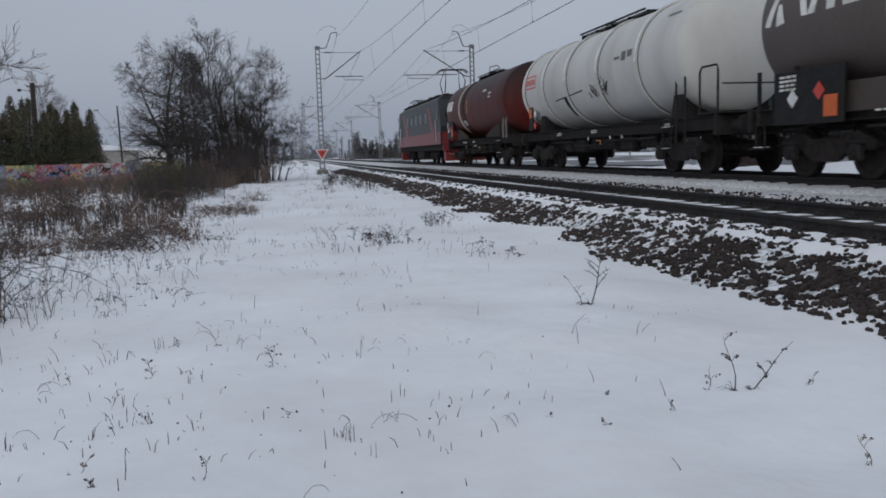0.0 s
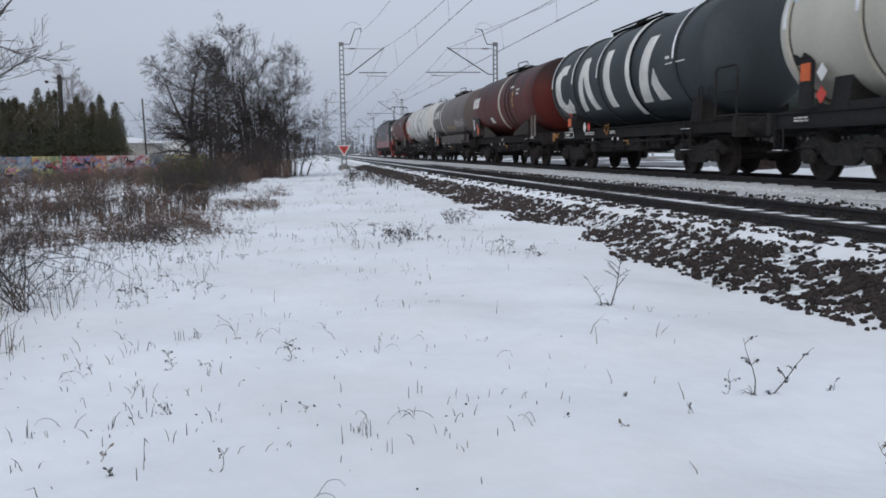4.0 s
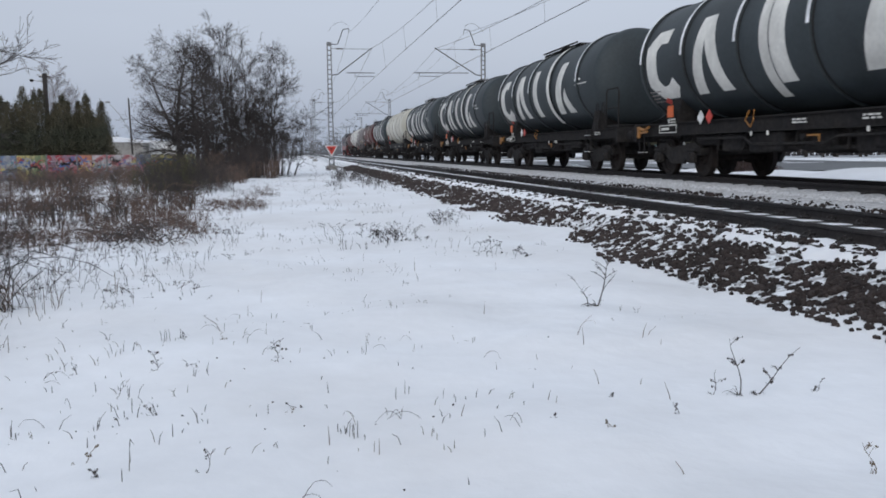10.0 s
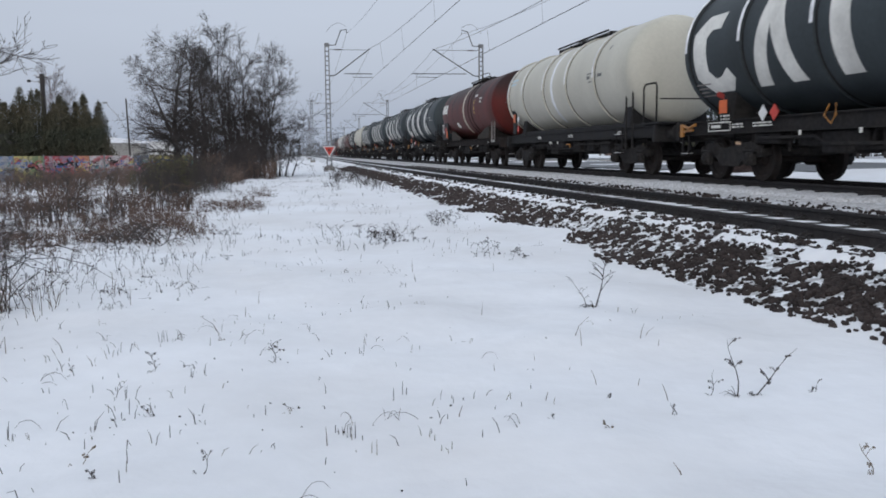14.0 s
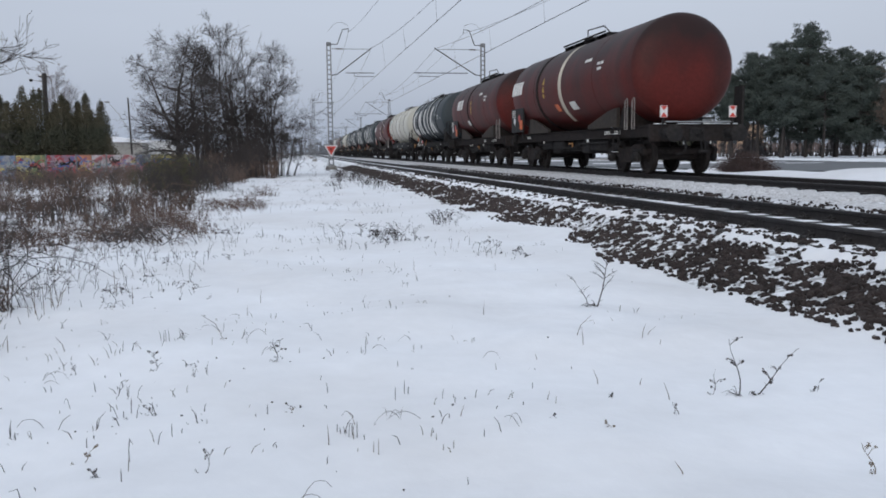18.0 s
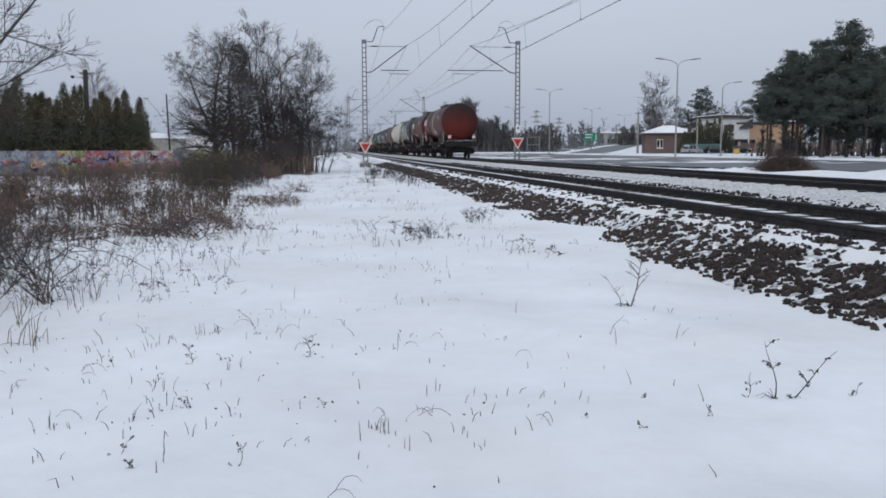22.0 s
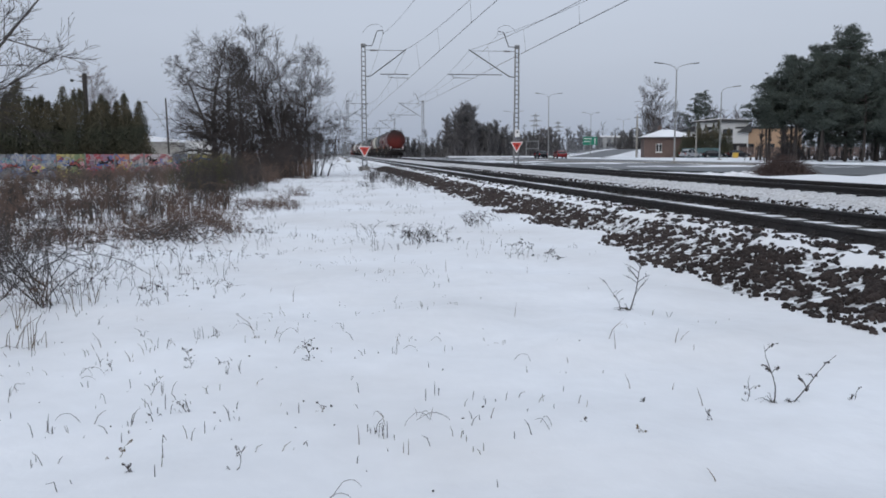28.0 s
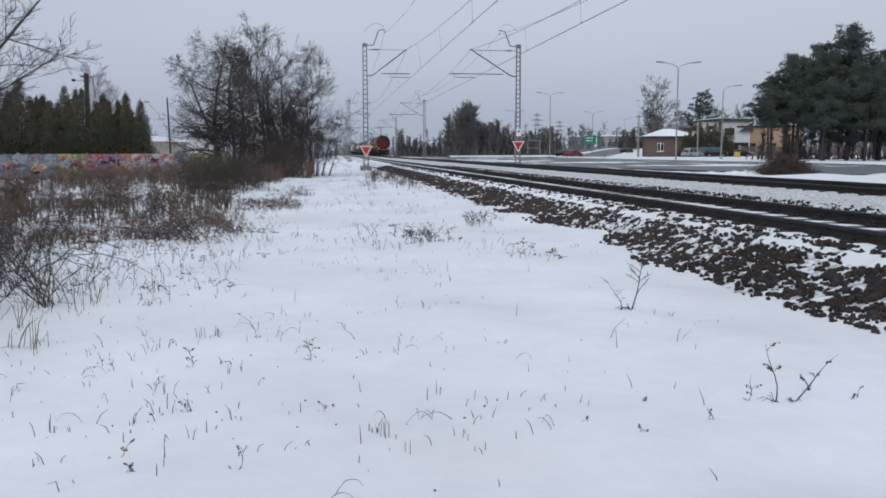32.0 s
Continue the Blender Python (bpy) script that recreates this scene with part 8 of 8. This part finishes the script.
far_wood("far_woods", 20.5, 33, 208, 0.2, 7.6, 0.20, 301, FAR_WOOD, 5, 76, 0.95)
far_wood("far_woods", 32, 43, 212, 0.4, 8.0, 0.22, 302, FAR_WOOD, 5, 70, 0.9)
far_wood("far_woods", 41, 49, 222, 0.4, 5.2, 0.26, 313, FAR_WOOD, 5, 60, 0.95)
far_wood("far_woods", 50.0, 53, 228, 0.6, 5.4, 0.3, 314, FAR_WOOD, 3, 56, 0.9)
far_wood("far_woods", 82, 100, 270, 2.0, 4.6, 0.35, 315, FAR_WOOD, 5, 50, 1.1)
far_wood("far_woods", 9, 22, 230, 0.2, 5.4, 0.28, 316, FAR_WOOD, 8, 50, 1.0)
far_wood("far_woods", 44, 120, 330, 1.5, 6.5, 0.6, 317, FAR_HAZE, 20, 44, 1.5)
far_wood("shrubs", 47, 84, 96, 0.3, 4.2, 0.5, 312, TWIG, 4, 34, 0.6)
far_wood("far_woods", 9, 24, 260, 0.2, 6.0, 0.9, 311, FAR_WOOD, 8)
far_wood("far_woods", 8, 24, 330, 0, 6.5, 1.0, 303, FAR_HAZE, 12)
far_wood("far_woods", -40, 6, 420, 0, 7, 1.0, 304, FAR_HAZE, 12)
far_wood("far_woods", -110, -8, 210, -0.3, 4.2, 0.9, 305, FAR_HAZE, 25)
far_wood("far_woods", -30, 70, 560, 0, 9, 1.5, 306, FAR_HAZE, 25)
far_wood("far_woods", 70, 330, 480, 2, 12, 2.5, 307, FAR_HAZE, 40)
far_wood("far_woods", 66, 120, 192, 0.5, 8.0, 0.9, 308, FAR_WOOD, 8, 60, 1.0)
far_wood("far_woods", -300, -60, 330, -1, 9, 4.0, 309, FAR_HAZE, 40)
far_wood("far_woods", 95, 190, 150, 0.5, 10, 2.5, 310, FAR_WOOD, 20)


def pylon(x, y, height):
    t = thing("power_pylon", pose(x, y, 0), "distant grey lattice power pylon", "pylon", "pylons on the horizon")
    for sx in (-1, 1):
        for sy in (-1, 1):
            part("leg", Shape().tube([(sx * height * 0.09, sy * height * 0.09, 0), (sx * 0.4, sy * 0.4, height)], 0.11, 4), GALV, t)
    g = Shape()
    for k in range(9):
        z0, z1 = height * k / 9, height * (k + 1) / 9
        w0, w1 = height * 0.09 * (1 - k / 9) + 0.4 * k / 9, height * 0.09 * (1 - (k + 1) / 9) + 0.4 * (k + 1) / 9
        for sy in (-1, 1):
            g.tube([(-w0, sy * w0, z0), (w1, sy * w1, z1)], 0.06, 3)
            g.tube([(w0, sy * w0, z0), (-w1, sy * w1, z1)], 0.06, 3)
    part("bracing", g, GALV, t)["kind"] = "stuff"
    for u, w in ((0.7, 5), (0.82, 6.5), (0.94, 4)):
        part("cross_arm", Shape().prism([(-w, height * u), (0, height * u - 0.4), (w, height * u), (0, height * u + 1.2)], "y", -0.2, 0.2), GALV, t)


pylon(143, 700, 34)
pylon(176, 760, 30)
pylon(262, 800, 26)
GREEN = material("sign_green", (0.02, 0.20, 0.13), 0.45, vary=0.06)
board = thing("direction_sign", pose(65.0, 240, 3.2), "green road direction board with pale marks on posts", "road sign")
part("panel", Shape().box((0, 0, 1.6), (4.2, 0.1, 2.3), None, 0.03), GREEN, board)
part("marks", Shape().box((-0.7, -0.08, 2.2), (2.2, 0.03, 0.2)).box((-0.9, -0.08, 1.4), (1.7, 0.03, 0.2)).box((1.4, -0.08, 1.5), (0.25, 0.03, 1.6)), SIGN_WHITE, board)
for xx in (-1.7, 1.7):
    part("post", Shape().tube([(xx, 0.1, -2.6), (xx, 0.1, 3.0)], 0.1, 6), GALV, board)
gantry = thing("sign_gantry", pose(41.2, 205, 0.3), "grey steel portal sign seen from behind", "road sign")
for z in (2.1, 3.9):
    part("beam", Shape().box((0, 0, z), (3.2, 0.1, 0.14), None, 0.02), GALV, gantry)
for xx in (-1.5, 1.5):
    part("post", Shape().tube([(xx, 0.1, -0.1), (xx, 0.1, 3.9)], 0.08, 6), GALV, gantry)


# ---- cars ----
PAINTS = {"silver": material("car_silver", (0.34, 0.35, 0.36), 0.3, 0.5, vary=0.04), "dark": material("car_dark", (0.008, 0.009, 0.012), 0.45, 0.0, vary=0.05, spec=0.2),
          "red": material("car_red", (0.17, 0.010, 0.014), 0.4, 0.0, vary=0.05), "blue": material("car_blue", (0.04, 0.06, 0.09), 0.3, 0.2, vary=0.05)}
TYRE = material("tyre", (0.018, 0.018, 0.019), 0.9, vary=0.1)
LIGHT_GLASS = material("lamp_glass", (0.55, 0.55, 0.56), 0.15, vary=0.03)
TAIL_GLASS = material("tail_lamp", (0.30, 0.015, 0.015), 0.2, vary=0.03)


def car(paint, m, label, tall=1.0, group="cars on the road"):
    """A family car; its front is +y."""
    c = thing("car", m, label, "car", group)
    side = [(-2.08, 0.34), (-2.13, 0.6), (-2.06, 0.84), (-1.8, 0.90), (-0.4, 0.92), (1.0, 0.88), (1.7, 0.78), (2.05, 0.62), (2.1, 0.42), (1.95, 0.26), (-1.9, 0.26)]
    g = Shape()
    rows = []
    for xx, kk in ((-0.86, 0.90), (-0.82, 0.97), (-0.6, 1.0), (0.6, 1.0), (0.82, 0.97), (0.86, 0.90)):
        rows.append([(xx, a * (0.985 if kk < 0.95 else 1.0), 0.55 + (b2 - 0.55) * kk) for a, b2 in side + side[:1]])
    g.quad_grid(rows)
    g.poly(rows[0][:-1]).poly(rows[-1][:-1])
    part("body", g, PAINTS[paint], c)
    top = 1.40 * tall
    arch = [(-1.8, 0.88), (-1.45, 0.5 * (0.88 + top) + 0.08), (-1.1, top - 0.06), (-0.4, top), (0.2, top - 0.05), (0.6, 0.5 * (0.86 + top) + 0.06), (1.15, 0.86)]
    cab = Shape()
    cab.quad_grid([[(sx * (0.80 - 0.2 * max(0.0, (z - 0.86) / (top - 0.86))) * w, y, z) for y, z in arch] for sx, w in ((-1, 1.0), (-1, 0.6), (1, 0.6), (1, 1.0))])
    for sx in (-1, 1):
        cab.poly([(sx * (0.80 - 0.2 * max(0.0, (z - 0.86) / (top - 0.86))), y, z) for y, z in arch])
    part("windows", cab, GLASS, c, "dark car windows")
    part("roof", Shape().quad_grid([[(xx, y, z + 0.018 - 0.02 * abs(xx)) for y, z in arch[1:6]] for xx in (-0.6, -0.3, 0, 0.3, 0.6)]), PAINTS[paint], c)
    for s in (-1, 1):
        for y in (-1.3, 1.3):
            wh = part("wheel", Shape().lathe([(-0.1, 0.001), (-0.1, 0.2), (-0.11, 0.31), (0.11, 0.31), (0.1, 0.2), (0.1, 0.001)], 18, "x", (s * 0.8, y, 0.31)), TYRE, c)
            part("rim", Shape().lathe([(0, 0.001), (0, 0.19)], 14, "x", (s * 0.915, y, 0.31)), GALV, wh)
        part("pillar", Shape().tube([(s * 0.83, 1.12, 0.92), (s * 0.61, 0.2, top - 0.04)], 0.04, 5).tube([(s * 0.83, -1.72, 0.93), (s * 0.61, -1.1, top - 0.05)], 0.07, 5).tube([(s * 0.83, -0.35, 0.93), (s * 0.61, -0.45, top - 0.02)], 0.04, 5), PAINTS[paint], c)
        part("headlight", Shape().box((s * 0.65, 2.09, 0.68), (0.34, 0.1, 0.15), None, 0.03), LIGHT_GLASS, c)
        part("tail_light", Shape().box((s * 0.72, -2.12, 0.78), (0.2, 0.08, 0.28), None, 0.02), TAIL_GLASS, c)
        part("mirror", Shape().box((s * 0.98, 0.85, 0.98), (0.16, 0.1, 0.12), None, 0.03), PAINTS[paint], c)
    return c


car("silver", pose(61.5, 155.6, 0.36, 0, 0, -65), "silver minivan parked before the houses", 1.18, "parked cars")
car("dark", pose(66.6, 157, 0.36, 0, 0, -100), "dark car parked before the houses", 1.0, "parked cars")
car("dark", pose(71.2, 156.6, 0.36, 0, 0, -95), "dark car parked before the houses", 1.0, "parked cars")
car("dark", pose(62.0, 118, 0.36, 0, 0, -8), "dark car parked under the pines", 1.0, "parked cars")
CAR_A = car("dark", pose(36, 60, ROAD_Z), "dark hatchback driving along the road")
CAR_B = car("red", pose(36, 40, ROAD_Z), "red car driving along the road")
CAR_C = car("dark", pose(36, 20, ROAD_Z), "dark car driving along the road behind a red one")


# ---- what moves ----
def train_pose(ahead, t):
    y = TAIL_0 + SPEED * t + ahead
    return pose(far_track(y), y, RAIL_2, 0, 0, heading(y))


def drive(ob, rows):
    """A car's way. rows: seconds, x, y; the road lies level, then climbs the ramp."""
    out = []
    for i, (t, x, y) in enumerate(rows):
        p, q = rows[max(0, i - 1)], rows[min(len(rows) - 1, i + 1)]
        u = max(0.0, (y - 165) / 150)
        z = ROAD_Z + (2.3 * soft_step(0.0, 0.75, u) if x > 38.5 else 0.0)
        out.append((t, pose(x, y, z + 0.02, 0, 0, -math.degrees(math.atan2(q[1] - p[1], q[2] - p[2])))))
    walk(ob, out)


def motions():
    lane = 35.6
    drive(CAR_A, [(0.0, lane, 20.0), (22.0, lane, 42.0), (23.0, lane, 62.0), (24.0, lane, 92.0), (24.5, lane, 107.0), (25.0, lane, 123.0), (25.5, lane, 139.0), (27.5, lane, 170.0), (28.5, 37.4, 176.0), (29.4, 41.0, 179.0), (30.0, 47.0, 184.0), (30.5, 50.5, 188.0), (31.0, 55.0, 194.0), (31.5, 59.0, 200.0), (32.0, 65.0, 207.0)])
    drive(CAR_B, [(0.0, lane, 2.0), (22.0, lane, 34.0), (23.0, lane, 58.0), (24.0, lane, 80.5), (24.5, lane, 89.5), (25.0, lane, 99.5), (25.5, lane, 111.5), (27.5, lane, 147.0), (28.0, lane, 152.0), (29.0, lane, 158.5), (30.0, lane + 0.1, 161.0), (30.5, 36.4, 163.5), (31.0, 38.2, 165.0), (32.0, 42.0, 168.5)])
    near = 32.2
    drive(CAR_C, [(0.0, near, -10.0), (22.0, near, 14.0), (23.0, near, 36.0), (24.0, near, 56.5), (25.0, near, 80.0), (25.5, near, 95.0), (27.5, near, 144.0), (28.0, near, 152.0), (29.0, 32.6, 157.5), (30.0, 34.0, 161.0), (31.0, 37.0, 170.5), (32.0, 41.5, 175.0)])
    times = [2.0 * k for k in range(17)]
    for ob, ahead, wheels in TRAIN:
        walk(ob, [(t, train_pose(ahead, t)) for t in times])
        # the wheels turn while they pass close by
        near = (22 - ahead - TAIL_0) / SPEED
        t0, t1 = max(0.0, near - 1.0), min(32.0, near + 1.6)
        if t1 <= t0:
            continue
        step, turn = 1 / 30, math.degrees(SPEED / 30 / 0.46)
        n = int((t1 - t0) / step)
        for wset in wheels:
            at = wset.matrix_basis.translation.copy()
            rows = [(0.0, pose(*at))] if t0 > 0.05 else []
            rows += [(t0 + step * k, pose(*at, -turn * k)) for k in range(n + 1)]
            if rows[-1][0] < 31.9:
                rows.append((32.0, pose(*at, -turn * n)))
            walk(wset, rows)


motions()
